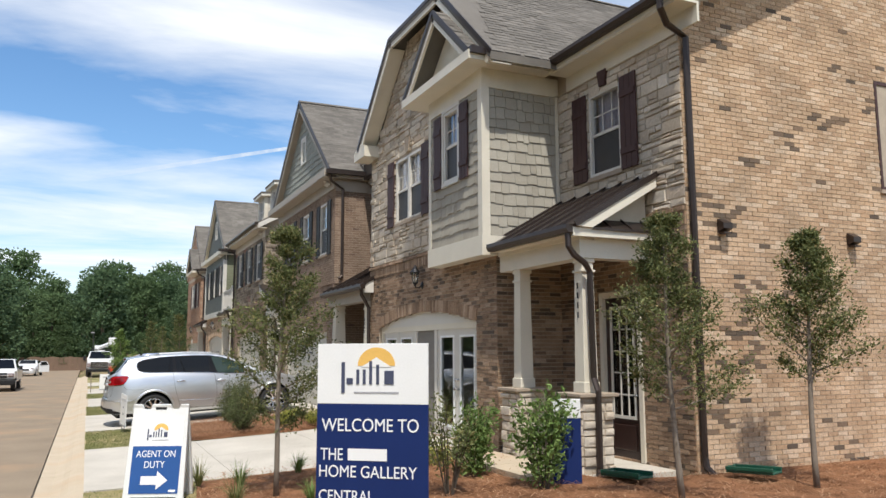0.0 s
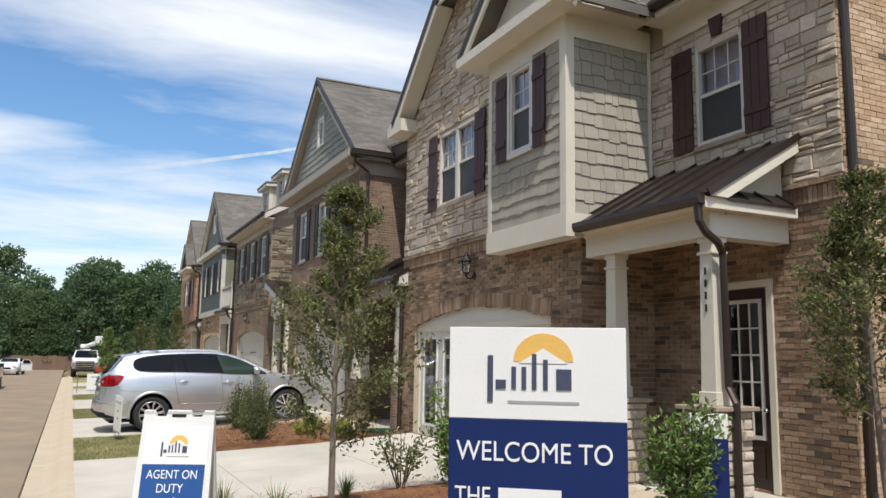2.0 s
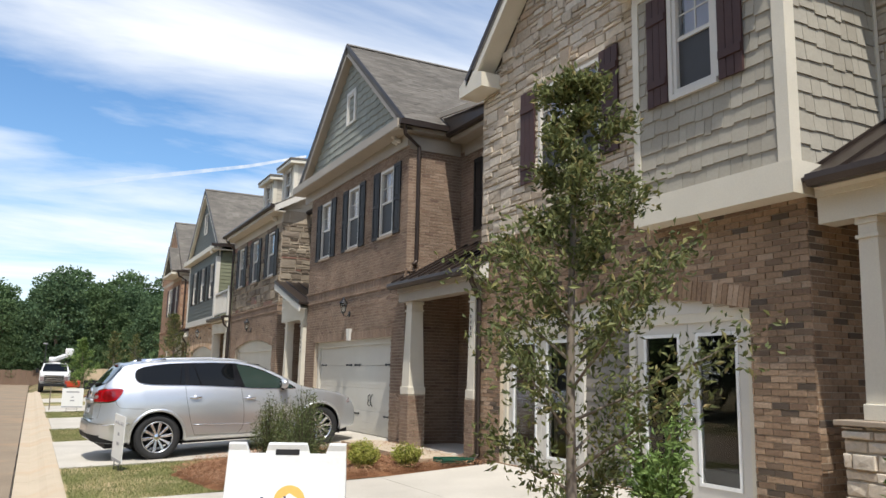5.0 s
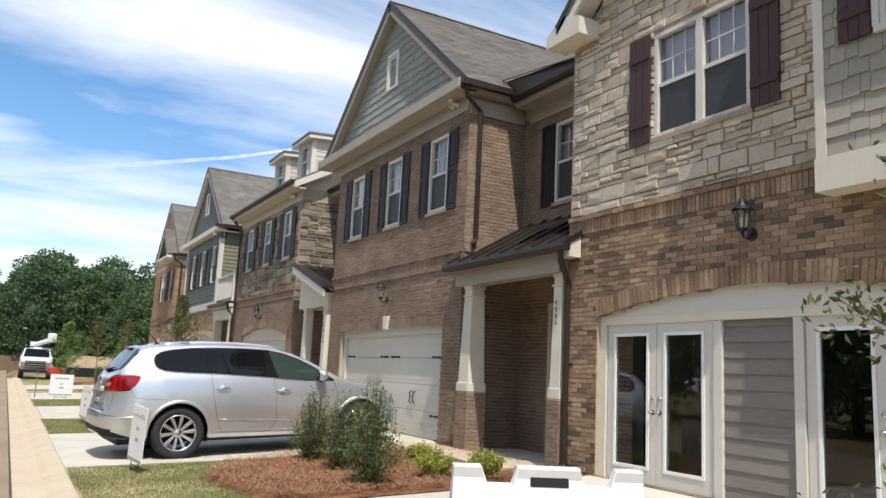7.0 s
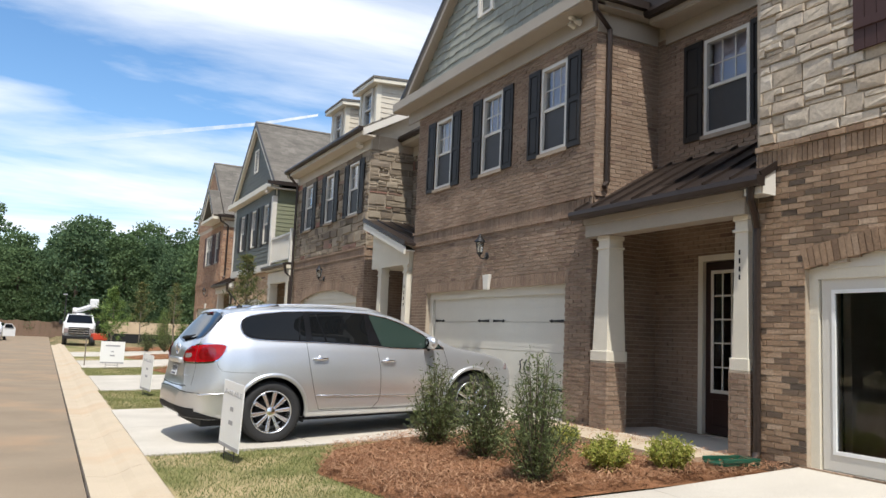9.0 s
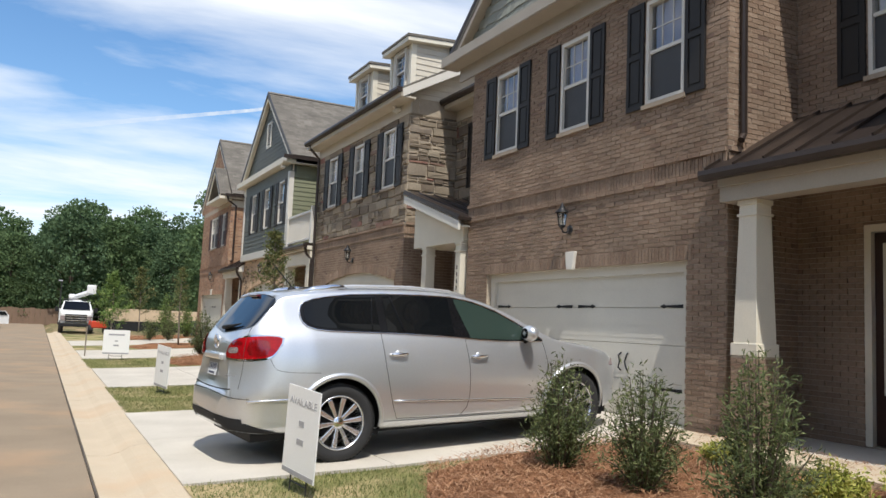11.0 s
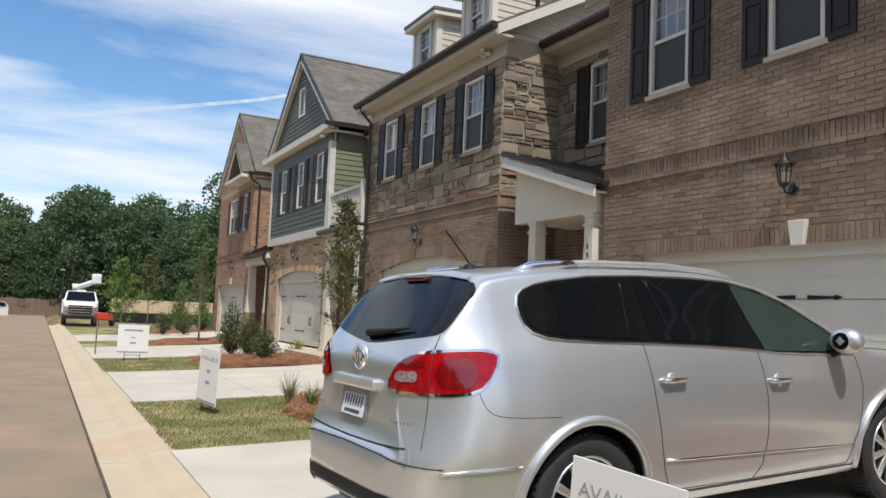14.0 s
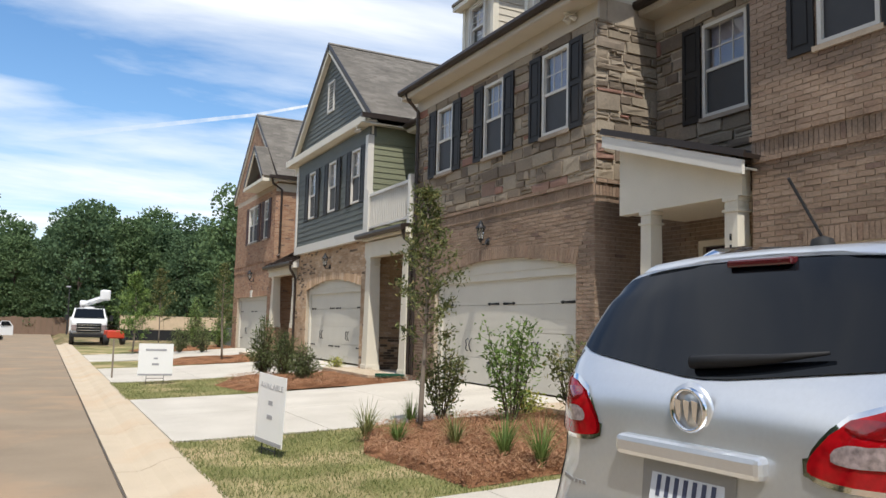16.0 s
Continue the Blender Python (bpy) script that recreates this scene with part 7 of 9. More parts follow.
M_REARGLASS = glass_material("dark rear glass", (0.005, 0.006, 0.008), 0.01, 0.0)
M_CARGLASS.node_tree.nodes["Principled BSDF"].inputs["Specular IOR Level"].default_value = 0.3
M_REARGLASS.node_tree.nodes["Principled BSDF"].inputs["Specular IOR Level"].default_value = 0.28
M_LENS_DARK = material("dark red lens", (0.10, 0.012, 0.015), 0.12, bump=0.0, spread=0.1, coat=1.0)
M_LENS_DEEP = material("deep red reflector", (0.20, 0.004, 0.006), 0.08, bump=0.1, spread=0.3, scale=12, fine=60, coat=1.0)
# body silver darkened for the plate recess's shade, also used on the script bars
M_SILVER_DIM = material("dimmed silver paint", (0.36, 0.37, 0.38), 0.35, metal=0.6, bump=0.0, spread=0.03)


def wheel(car, x, y, s):
    """Tyre with tread blocks and a ten-spoke bright rim; s is the outer side."""
    prof = [(0.265, -0.10), (0.32, -0.127), (0.378, -0.13), (0.405, -0.11), (0.413, -0.075), (0.414, 0.0), (0.413, 0.075), (0.405, 0.11), (0.378, 0.13), (0.32, 0.127), (0.265, 0.10)]
    hub = part("wheel", lathe(bmesh.new(), [(0.268, -0.095 * s), (0.278, 0.06 * s), (0.266, 0.085 * s), (0.278, 0.12 * s), (0.29, 0.12 * s), (0.286, 0.09 * s)], 40, (x, y, HUB_Z), "y"), M_WHEEL, car, "bright ten-spoke alloy wheel", smooth=True)
    part("tyre", lathe(bmesh.new(), prof, 48, (x, y, HUB_Z), "y"), M_TYRE, hub, smooth=True)
    g = bmesh.new()
    for k in range(60):
        a = k * math.tau / 60
        for w in (-0.085, -0.028, 0.03, 0.087):
            q = [(x + r * math.cos(a + da), y + w + dy, HUB_Z + r * math.sin(a + da)) for r, da, dy in ((0.411, 0.0, -0.024), (0.411, 0.0, 0.024), (0.411, 0.07, 0.024), (0.411, 0.07, -0.024))]
            prism(g, q, Vector((math.cos(a + 0.035), 0, math.sin(a + 0.035))) * 0.009)
    part("tread", g, M_TYRE, hub, kind="stuff")
    for k in range(10):
        a = k * math.tau / 10 + 0.1
        c, sn = math.cos(a), math.sin(a)
        u, t = Vector((c, 0, sn)), Vector((-sn, 0, c))
        o = Vector((x, y, HUB_Z))
        pts = [o + u * 0.05 + t * 0.019, o + u * 0.268 + t * 0.03, o + u * 0.268 - t * 0.03, o + u * 0.05 - t * 0.019]
        part("spoke", prism(bmesh.new(), [p + Vector((0, s * (0.092 + 0.02 * (1 if i in (1, 2) else 0)), 0)) for i, p in enumerate(pts)], (0, -s * 0.03, 0)), M_WHEEL, hub, bevel=0.009)
    part("hub_cap", lathe(bmesh.new(), [(0.075, 0.05 * s), (0.07, 0.088 * s), (0.05, 0.10 * s), (0.0, 0.103 * s)], 20, (x, y, HUB_Z), "y"), M_CHROME, hub, smooth=True)
    part("brake_disc", lathe(bmesh.new(), [(0.0, 0.0), (0.2, 0.0), (0.2, 0.02 * s)], 28, (x, y, HUB_Z), "y"), M_PLASTIC, hub)


the_car = build_car()
the_car.matrix_world = pose(0.47, 23.22, 0.012, 0, -2.8, 3.5)


# ---- plants ----
def leaf_material(name, stops, rough=0.6):
    m = piece_material(name, stops, rough=rough, fine=30, bump=0.1, grain=0.2)
    t = m.node_tree
    b = t.nodes["Principled BSDF"]
    src = b.inputs["Base Color"].links[0].from_socket
    tr = t.nodes.new("ShaderNodeBsdfTranslucent")
    t.links.new(src, tr.inputs["Color"])
    mx = t.nodes.new("ShaderNodeMixShader")
    mx.inputs[0].default_value = 0.3
    t.links.new(b.outputs[0], mx.inputs[1])
    t.links.new(tr.outputs[0], mx.inputs[2])
    t.links.new(mx.outputs[0], t.nodes["Material Output"].inputs["Surface"])
    return m


M_OLIVE = leaf_material("olive leaves", [(0.0, (0.075, 0.092, 0.034)), (0.5, (0.135, 0.157, 0.058)), (0.9, (0.235, 0.245, 0.092)), (1.0, (0.34, 0.27, 0.12))])
M_BRIGHT = leaf_material("bright leaves", [(0.0, (0.081, 0.135, 0.034)), (0.5, (0.149, 0.230, 0.061)), (1.0, (0.270, 0.365, 0.121))])
M_DEEP = leaf_material("deep green needles", [(0.0, (0.060, 0.080, 0.032)), (0.6, (0.120, 0.150, 0.058)), (1.0, (0.235, 0.265, 0.115))])
M_LIME = leaf_material("lime leaves", [(0.0, (0.20, 0.25, 0.04)), (0.5, (0.36, 0.37, 0.08)), (1.0, (0.54, 0.50, 0.16))])
M_BLADE = leaf_material("grass blades", [(0.0, (0.117, 0.150, 0.046)), (0.6, (0.208, 0.234, 0.085)), (1.0, (0.416, 0.364, 0.182))])
M_STRAND = piece_material("straw strands", [(0.0, (0.17, 0.075, 0.036)), (0.5, (0.30, 0.15, 0.08)), (1.0, (0.47, 0.29, 0.17))], bump=0.1)
M_BARK = material("pale bark", (0.20, 0.165, 0.128), 0.9, scale=8, fine=60, bump=0.5, stretch=(1, 1, 0.3))
M_DKBARK = material("dark bark", (0.09, 0.07, 0.05), 0.95, scale=3, fine=20, bump=0.6, stretch=(1, 1, 0.3))
M_WOODS = leaf_material("woodland leaves", [(0.0, (0.081, 0.127, 0.056)), (0.5, (0.100, 0.156, 0.066)), (0.85, (0.123, 0.184, 0.079)), (1.0, (0.151, 0.219, 0.092))], rough=0.85)
M_WOODS2 = leaf_material("woodland leaves dark", [(0.0, (0.068, 0.115, 0.057)), (0.5, (0.088, 0.141, 0.068)), (1.0, (0.118, 0.177, 0.083))], rough=0.85)


def leaf(vs, fs, p, d, n, size, slim=0.4):
    """One leaf: a folded lozenge from p along d."""
    w = d.cross(n)
    if w.length < 1e-4:
        w = d.orthogonal()
    w.normalize()
    i = len(vs)
    up = w.cross(d) * size * 0.12
    vs += [tuple(p), tuple(p + d * size * 0.5 + w * size * slim * 0.5 + up), tuple(p + d * size), tuple(p + d * size * 0.5 - w * size * slim * 0.5 + up)]
    fs.append((i, i + 1, i + 2, i + 3))


def rand_dir(rng):
    while True:
        v = Vector((rng.uniform(-1, 1), rng.uniform(-1, 1), rng.uniform(-1, 1)))
        if 0.05 < v.length < 1:
            return v.normalized()


def young_tree(at, top, seed, radius=0.75, crown0=0.95, leaves=3600, lean=(0.0, 0.0), size=0.066, label="young evergreen tree with a thin pale trunk in pine straw", mat=None, low=0.0):
    rng = random.Random(seed)
    h = top - at[2]
    t = thing("young_tree", label, "tree", at, "young street trees")
    trunk = []
    n = 9
    for k in range(n + 1):
        f = k / n
        trunk.append(Vector((lean[0] * f + 0.03 * math.sin(f * 5 + seed), lean[1] * f + 0.03 * math.cos(f * 4 + seed), h * 0.93 * f)))
    part("trunk", tube(bmesh.new(), trunk, 0.03, 8, radii=[0.035 * (1 - 0.8 * k / n) + 0.004 for k in range(n + 1)]), M_BARK, t, smooth=True)
    vs, fs = [], []
    limbs = 34
    per = leaves // limbs
    lb = bmesh.new()
    for k in range(limbs):
        f = (k + 0.5) / limbs
        z = crown0 + (h * 0.97 - crown0) * f ** 0.85
        q = z / (h * 0.93)
        i = min(n - 1, int(min(q, 0.999) * n))
        base = trunk[i].lerp(trunk[i + 1], min(1, q * n - i)) if q < 1 else trunk[-1].copy()
        g = (z - crown0) / (h - crown0)
        R = radius * (min(1.0, 0.6 + g * 2.6) * (1 - g) ** 1.05 * 1.12 + 0.09) * rng.uniform(0.5, 1.3)
        a = k * 2.399 + rng.uniform(-0.5, 0.5)
        d = Vector((math.cos(a), math.sin(a), rng.uniform(0.35, 0.9)))
        tip = base + d.normalized() * R * 1.1
        tube(lb, [base, base.lerp(tip, 0.5) + Vector((0, 0, -0.02)), tip], 0.008, 5, cap=False, radii=[0.011, 0.007, 0.003])
        for j in range(per):
            s = rng.uniform(0.15, 1.0) ** 0.8
            p = base.lerp(tip, s) + rand_dir(rng) * rng.uniform(0, 0.17) * (0.5 + R)
            o = (rand_dir(rng) + d.normalized() * 0.6 + Vector((0, 0, 0.2))).normalized()
            leaf(vs, fs, p, o, rand_dir(rng), size * rng.uniform(0.6, 1.25), 0.42)
    part("limb", lb, M_BARK, t, kind="stuff")
    raw("crown", vs, fs, mat or M_OLIVE, t, kind="stuff")
    return t


def shrub(name, at, h, r, seed, mat, leaves=1400, size=0.06, slim=0.45, shape="round", label="", group="", airy=0.0):
    """Several stems with leaves round them; shape sets the outline."""
    rng = random.Random(seed)
    t = thing(name, label, "shrub", at, group)
    stems = bmesh.new()
    vs, fs = [], []
    k = {"tall": 12, "cone": 34, "round": 18, "ball": 40}[shape]
    per = leaves // k
    for i in range(k):
        a = i * 2.399 + rng.uniform(-0.4, 0.4)
        if shape == "round":
            e = rng.uniform(0.1, 1.0)
            tip = Vector((math.cos(a) * r * math.cos(e * 1.5) * rng.uniform(0.8, 1.05), math.sin(a) * r * math.cos(e * 1.5) * rng.uniform(0.8, 1.05), h * (0.35 + 0.62 * math.sin(e * 1.5))))
        elif shape == "cone":
            f = (i + 0.5) / k
            q = r * (1 - f) ** (0.62 if leaves > 5000 else 0.8) * rng.uniform(0.7, 1.15) + 0.03
            tip = Vector((math.cos(a) * q, math.sin(a) * q, h * (0.25 + 0.75 * f)))
        elif shape == "ball":
            e = rng.uniform(0.0, 1.0)
            u = math.acos(1 - 1.1 * e)
            tip = Vector((math.cos(a) * r * math.sin(u) * 0.8, math.sin(a) * r * math.sin(u) * 0.8, h * (0.48 + 0.4 * math.cos(u))))
        else:
            q = r * rng.uniform(0.35, 1.0)
            tip = Vector((math.cos(a) * q, math.sin(a) * q, h * rng.uniform(0.55, 1.0)))
        base = Vector((math.cos(a) * 0.04, math.sin(a) * 0.04, 0.0))
        mid = base.lerp(tip, 0.55) + Vector((0, 0, h * 0.06))
        tube(stems, [base, mid, tip], 0.006, 5, cap=False, radii=[0.011, 0.007, 0.003])
        for j in range(per):
            s = rng.uniform(0.12 + airy * 0.3, 1.0)
            p = (base.lerp(mid, s * 2) if s < 0.5 else mid.lerp(tip, s * 2 - 1)) + rand_dir(rng) * rng.uniform(0.01, {"cone": 0.07 + r * 0.17, "ball": 0.05 + r * 0.08}.get(shape, 0.11 + r * 0.22))
            if p.z < 0.02:
                p.z = 0.02 + rng.random() * 0.05
            d = (rand_dir(rng) + Vector((math.cos(a), math.sin(a), 0.9)) * 0.5).normalized()
            leaf(vs, fs, p, d, rand_dir(rng), size * rng.uniform(0.6, 1.3), slim)
    part("stem", stems, M_DKBARK, t, kind="stuff")
    raw("foliage", vs, fs, mat, t, kind="stuff")
    return t


def lily_turf(at, h, seed):
    rng = random.Random(seed)
    t = thing("lily_turf", "tuft of arching strap-leaved lily turf in pine straw", "grass tuft", at, "lily turf tufts")
    vs, fs = [], []
    for k in range(110):
        a, out = rng.uniform(0, math.tau), rng.uniform(0.25, 1.1)
        d = Vector((math.cos(a), math.sin(a), 0))
        w = Vector((-d.y, d.x, 0)) * 0.006
        L = h * rng.uniform(0.7, 1.25)
        prev = None
        for j in range(5):
            f = j / 4
            p = d * (0.03 + out * L * 0.75 * f ** 1.4) + Vector((0, 0, L * (f * 1.3 - 0.75 * out * f * f)))
            ww = w * (1 - f * 0.85)
            i = len(vs)
            vs += [tuple(p - ww), tuple(p + ww)]
            if prev is not None:
                fs.append((prev, prev + 1, i + 1, i))
            prev = i
    raw("blade_tuft", vs, fs, M_BRIGHT if seed % 3 else M_BLADE, t, kind="stuff")
    return t


def ground_at(x, y, lift=0.06):
    return (x, y, rise(x, y) + lift)


young_tree(ground_at(2.28, 10.29), 3.8, 21, radius=0.86, leaves=13000, size=0.054, lean=(0.12, 0.0), crown0=0.75)
young_tree(ground_at(6.12, 7.05), 3.65, 22, radius=0.74, size=0.052, leaves=12500, lean=(-0.12, 0.0))
young_tree(ground_at(8.15, 6.95), 3.6, 23, radius=0.78, size=0.052, leaves=12500, lean=(0.05, 0.0), crown0=1.15)
young_tree(ground_at(3.09, 30.54), 3.5, 24, radius=0.62, leaves=3600, crown0=1.0)
young_tree((2.0, 56.0, 0.15), 3.5, 25, radius=1.1, leaves=3000, crown0=0.35, size=0.13, mat=M_BRIGHT, label="leafy young tree on the lawn")
young_tree((5.0, 72.0, 0.1), 4.8, 26, radius=1.0, leaves=2000, crown0=1.2, size=0.15)
young_tree((3.9, 47.6, 0.3), 3.6, 27, radius=0.6, leaves=2000, crown0=0.9)
for x, y, h, r, seed, mat, n, size, slim, shape, airy, label in (
        (5.22, 8.45, 1.25, 0.36, 31, M_BRIGHT, 1700, 0.085, 0.42, "tall", 0.0, "glossy green leafy shrub beside a porch pier"),
        (4.09, 8.82, 1.25, 0.34, 32, M_OLIVE, 700, 0.075, 0.4, "tall", 0.6, "sparse twiggy green shrub in pine straw"),
        (3.85, 12.2, 0.75, 0.40, 33, M_OLIVE, 500, 0.075, 0.4, "tall", 0.8, "sparse twiggy shrub beside a driveway"),
        (4.43, 11.86, 1.25, 0.36, 34, M_BRIGHT, 1900, 0.08, 0.42, "tall", 0.0, "bright green leafy shrub beside a driveway"),
        (4.9, 9.75, 1.12, 0.34, 35, M_BRIGHT, 1900, 0.08, 0.42, "tall", 0.0, "bright green leafy shrub beside a porch"),
        (4.9, 10.95, 0.32, 0.30, 36, M_LIME, 500, 0.06, 0.4, "round", 0.0, "low yellow-green shrub in pine straw"),
        (3.42, 20.75, 1.10, 0.39, 37, M_DEEP, 5600, 0.06, 0.2, "cone", 0.0, "dark green conical evergreen shrub"),
        (3.47, 19.60, 1.08, 0.38, 38, M_DEEP, 5400, 0.06, 0.2, "cone", 0.0, "dark green conical evergreen shrub"),
        (3.30, 18.25, 1.32, 0.39, 39, M_DEEP, 6000, 0.06, 0.2, "cone", 0.0, "tall dark green conical evergreen shrub"),
        (4.30, 18.40, 0.45, 0.30, 40, M_LIME, 4200, 0.038, 0.5, "ball", 0.0, "round variegated yellow-green shrub"),
        (4.96, 18.15, 0.42, 0.28, 41, M_LIME, 4000, 0.038, 0.5, "ball", 0.0, "round variegated yellow-green shrub"),
        (4.95, 20.1, 0.30, 0.26, 42, M_LIME, 2600, 0.036, 0.5, "ball", 0.0, "small yellow-green shrub beside an entry"),
        (3.7, 31.2, 1.25, 0.36, 43, M_OLIVE, 1300, 0.075, 0.4, "tall", 0.1, "olive leafy shrub beside a young tree"),
        (4.31, 30.30, 1.45, 0.40, 44, M_BRIGHT, 1400, 0.08, 0.4, "tall", 0.2, "open bright green shrub in pine straw"),
        (5.0, 29.8, 1.15, 0.38, 45, M_OLIVE, 900, 0.08, 0.4, "tall", 0.4, "loose green shrub beside an entry porch"),
        (4.95, 30.95, 0.36, 0.34, 46, M_LIME, 600, 0.06, 0.4, "round", 0.0, "low yellow-green shrub beside a garage"),
        (3.65, 41.0, 1.5, 0.55, 47, M_DEEP, 2600, 0.09, 0.25, "cone", 0.0, "dark green evergreen shrub beside a driveway"),
        (4.01, 40.4, 1.15, 0.48, 48, M_DEEP, 2000, 0.09, 0.25, "cone", 0.0, "dark green evergreen shrub beside a driveway"),
        (4.06, 39.0, 0.85, 0.42, 49, M_DEEP, 1500, 0.09, 0.25, "cone", 0.0, "low dark green evergreen shrub"),
        (5.6, 41.1, 0.35, 0.3, 50, M_LIME, 400, 0.06, 0.4, "round", 0.0, "small yellow-green shrub beside a garage"),
        (3.71, 54.9, 1.0, 0.5, 51, M_DEEP, 900, 0.11, 0.3, "round", 0.0, "green shrub in a bed"),
        (4.5, 54.4, 1.0, 0.5, 52, M_DEEP, 900, 0.11, 0.3, "round", 0.0, "green shrub in a bed"),
        (4.9, 58.6, 2.4, 0.6, 53, M_BRIGHT, 1800, 0.12, 0.3, "cone", 0.0, "bright green columnar conifer"),
        (5.9, 57.9, 1.6, 0.6, 54, M_BRIGHT, 1400, 0.12, 0.3, "cone", 0.0, "bright green conifer shrub")):
    shrub("shrub", ground_at(x, y, 0.05), h, r, seed, mat, n, size, slim, shape, label, "planted shrubs", airy)
for k, (x, y, h) in enumerate(((2.24, 30.38, 0.30), (3.19, 31.1, 0.24), (2.40, 29.77, 0.22), (2.84, 29.17, 0.26), (3.0, 28.36, 0.32), (3.05, 27.75, 0.35), (1.75, 10.0, 0.25), (2.05, 11.4, 0.22), (2.6, 9.6, 0.2), (1.55, 11.9, 0.24), (3.0, 11.9, 0.2))):
    lily_turf(ground_at(x, y, 0.05), h * 1.45, 60 + k)


# grass blades on the lawns and straw strands on the beds
def inside_outline(x, y, outline):
    hit = False
    for (ax, ay), (bx, by) in zip(outline, outline[1:] + outline[:1]):
        if (ay > y) != (by > y) and x < (bx - ax) * (y - ay) / (by - ay) + ax:
            hit = not hit
    return hit


def blades(outline, n, seed):
    rng = random.Random(seed)
    xs_, ys_ = [p[0] for p in outline], [p[1] for p in outline]
    vs, fs = [], []
    for _ in range(n):
        x, y = rng.uniform(min(xs_), max(xs_)), rng.uniform(min(ys_), max(ys_))
        if any(inside_outline(x, y, b) for b, _ in BEDS):
            continue
        p = Vector((x, y, rise(x, y) + 0.008))
        a = rng.uniform(0, math.tau)
        w = Vector((math.cos(a), math.sin(a), 0)) * 0.005
        tip = p + Vector((rng.uniform(-0.03, 0.03), rng.uniform(-0.03, 0.03), rng.uniform(0.02, 0.05)))
        i = len(vs)
        vs += [tuple(p - w), tuple(p + w), tuple(tip)]
        fs.append((i, i + 1, i + 2))
    tagged(raw("grass", vs, fs, M_BLADE, None), "short uneven grass blades on the lawn strips", "grass", kind="stuff")


def strands(outline, n, seed):
    rng = random.Random(seed)
    xs_, ys_ = [p[0] for p in outline], [p[1] for p in outline]
    vs, fs = [], []
    for _ in range(n):
        x, y = rng.uniform(min(xs_), max(xs_)), rng.uniform(min(ys_), max(ys_))
        if not inside_outline(x, y, outline):
            continue
        a = rng.uniform(0, math.tau)
        L = rng.uniform(0.06, 0.16)
        d = Vector((math.cos(a), math.sin(a), rng.uniform(-0.25, 0.35))) * L
        w = Vector((-math.sin(a), math.cos(a), 0)) * 0.0035
        p = Vector((x, y, rise(x, y) + rng.uniform(0.075, 0.135)))
        q = p + d * 0.5 + Vector((0, 0, 0.012))
        i = len(vs)
        vs += [tuple(p - w), tuple(p + w), tuple(q + w), tuple(q - w), tuple(p + d + w), tuple(p + d - w)]
        fs += [(i, i + 1, i + 2, i + 3), (i + 3, i + 2, i + 4, i + 5)]
    tagged(raw("pine_straw", vs, fs, M_STRAND, None), "loose red-brown pine needles on the mulch bed", "pine straw", kind="stuff")


for a, b, n in ((7.0, 12.5, 9000), (17.95, 21.85, 16000), (27.35, 31.55, 16000), (37.15, 41.35, 8000)):
    blades([(0.07, a), (3.0, a), (3.0, b), (0.07, b)], n, int(a * 10))
for (outline, seed), n in zip(BEDS, (26000, 16000, 16000, 6000)):
    strands(outline, n, seed)


# ---- woods behind ----
def forest_tree(name, seed, h, mat, label):
    """Tapered trunk with limbs and an uneven crown of leaf clumps with gaps."""
    rng = random.Random(seed)
    t = thing(name, label, "tree", (0, 0, 0), "woodland trees")
    part("trunk", tube(bmesh.new(), [(0, 0, -0.3), (0.1, 0.05, h * 0.35), (0.0, 0.2, h * 0.8)], 0.2, 8, radii=[0.26, 0.19, 0.06]), M_DKBARK, t, smooth=True)
    lb = bmesh.new()
    vs, fs = [], []
    for k in range(26):
        f = (k + 0.5) / 26
        z = h * (0.08 + 0.86 * f)
        R = h * 0.30 * (math.sin(math.pi * min(1, 0.18 + 0.80 * f)) ** 0.7) * rng.uniform(0.6, 1.15)
        a = k * 2.399 + rng.uniform(-0.4, 0.4)
        c = Vector((math.cos(a) * R * 0.75, math.sin(a) * R * 0.75, z + rng.uniform(-0.4, 0.6)))
        tube(lb, [(0, 0, max(0.5, z - R * 0.5)), tuple(c)], 0.06, 5, cap=False, radii=[0.09, 0.02])
        rad = h * rng.uniform(0.085, 0.15)
        for j in range(330):
            d = rand_dir(rng)
            if d.z < -0.3 and rng.random() < 0.6:
                d.z = -d.z
            p = c + Vector((d.x * rad * 1.15, d.y * rad * 1.15, d.z * rad * 0.8)) * rng.uniform(0.6, 1.1)
            leaf(vs, fs, p, (rand_dir(rng) + d * 0.5).normalized(), rand_dir(rng), h * rng.uniform(0.016, 0.034), 0.8)
    part("limb", lb, M_DKBARK, t, kind="stuff")
    raw("crown", vs, fs, mat, t, kind="stuff")
    return t


rng = random.Random(77)
kinds = [forest_tree("woodland_tree", 201, 13.0, M_WOODS, "tall dense green broadleaf tree at the woods' edge"),
         forest_tree("woodland_tree", 202, 12.0, M_WOODS2, "dark green broadleaf tree in the woods"),
         forest_tree("woodland_tree", 203, 14.0, M_WOODS, "tall green broadleaf tree in the woods"),
         forest_tree("woodland_tree", 204, 13.5, M_WOODS2, "dark tall woodland tree with an open crown")]
spots = []
for row, y in enumerate((107, 113, 120, 129)):
    x = -58 + row * 1.7
    while x < 52:
        spots.append((x + rng.uniform(-1, 1), y + rng.uniform(-2, 2), (0.85 + 0.08 * row + rng.uniform(-0.09, 0.09)) * (0.8 if -8 < x < -1.5 else 1.0)))
        x += rng.uniform(4.2, 6.0)
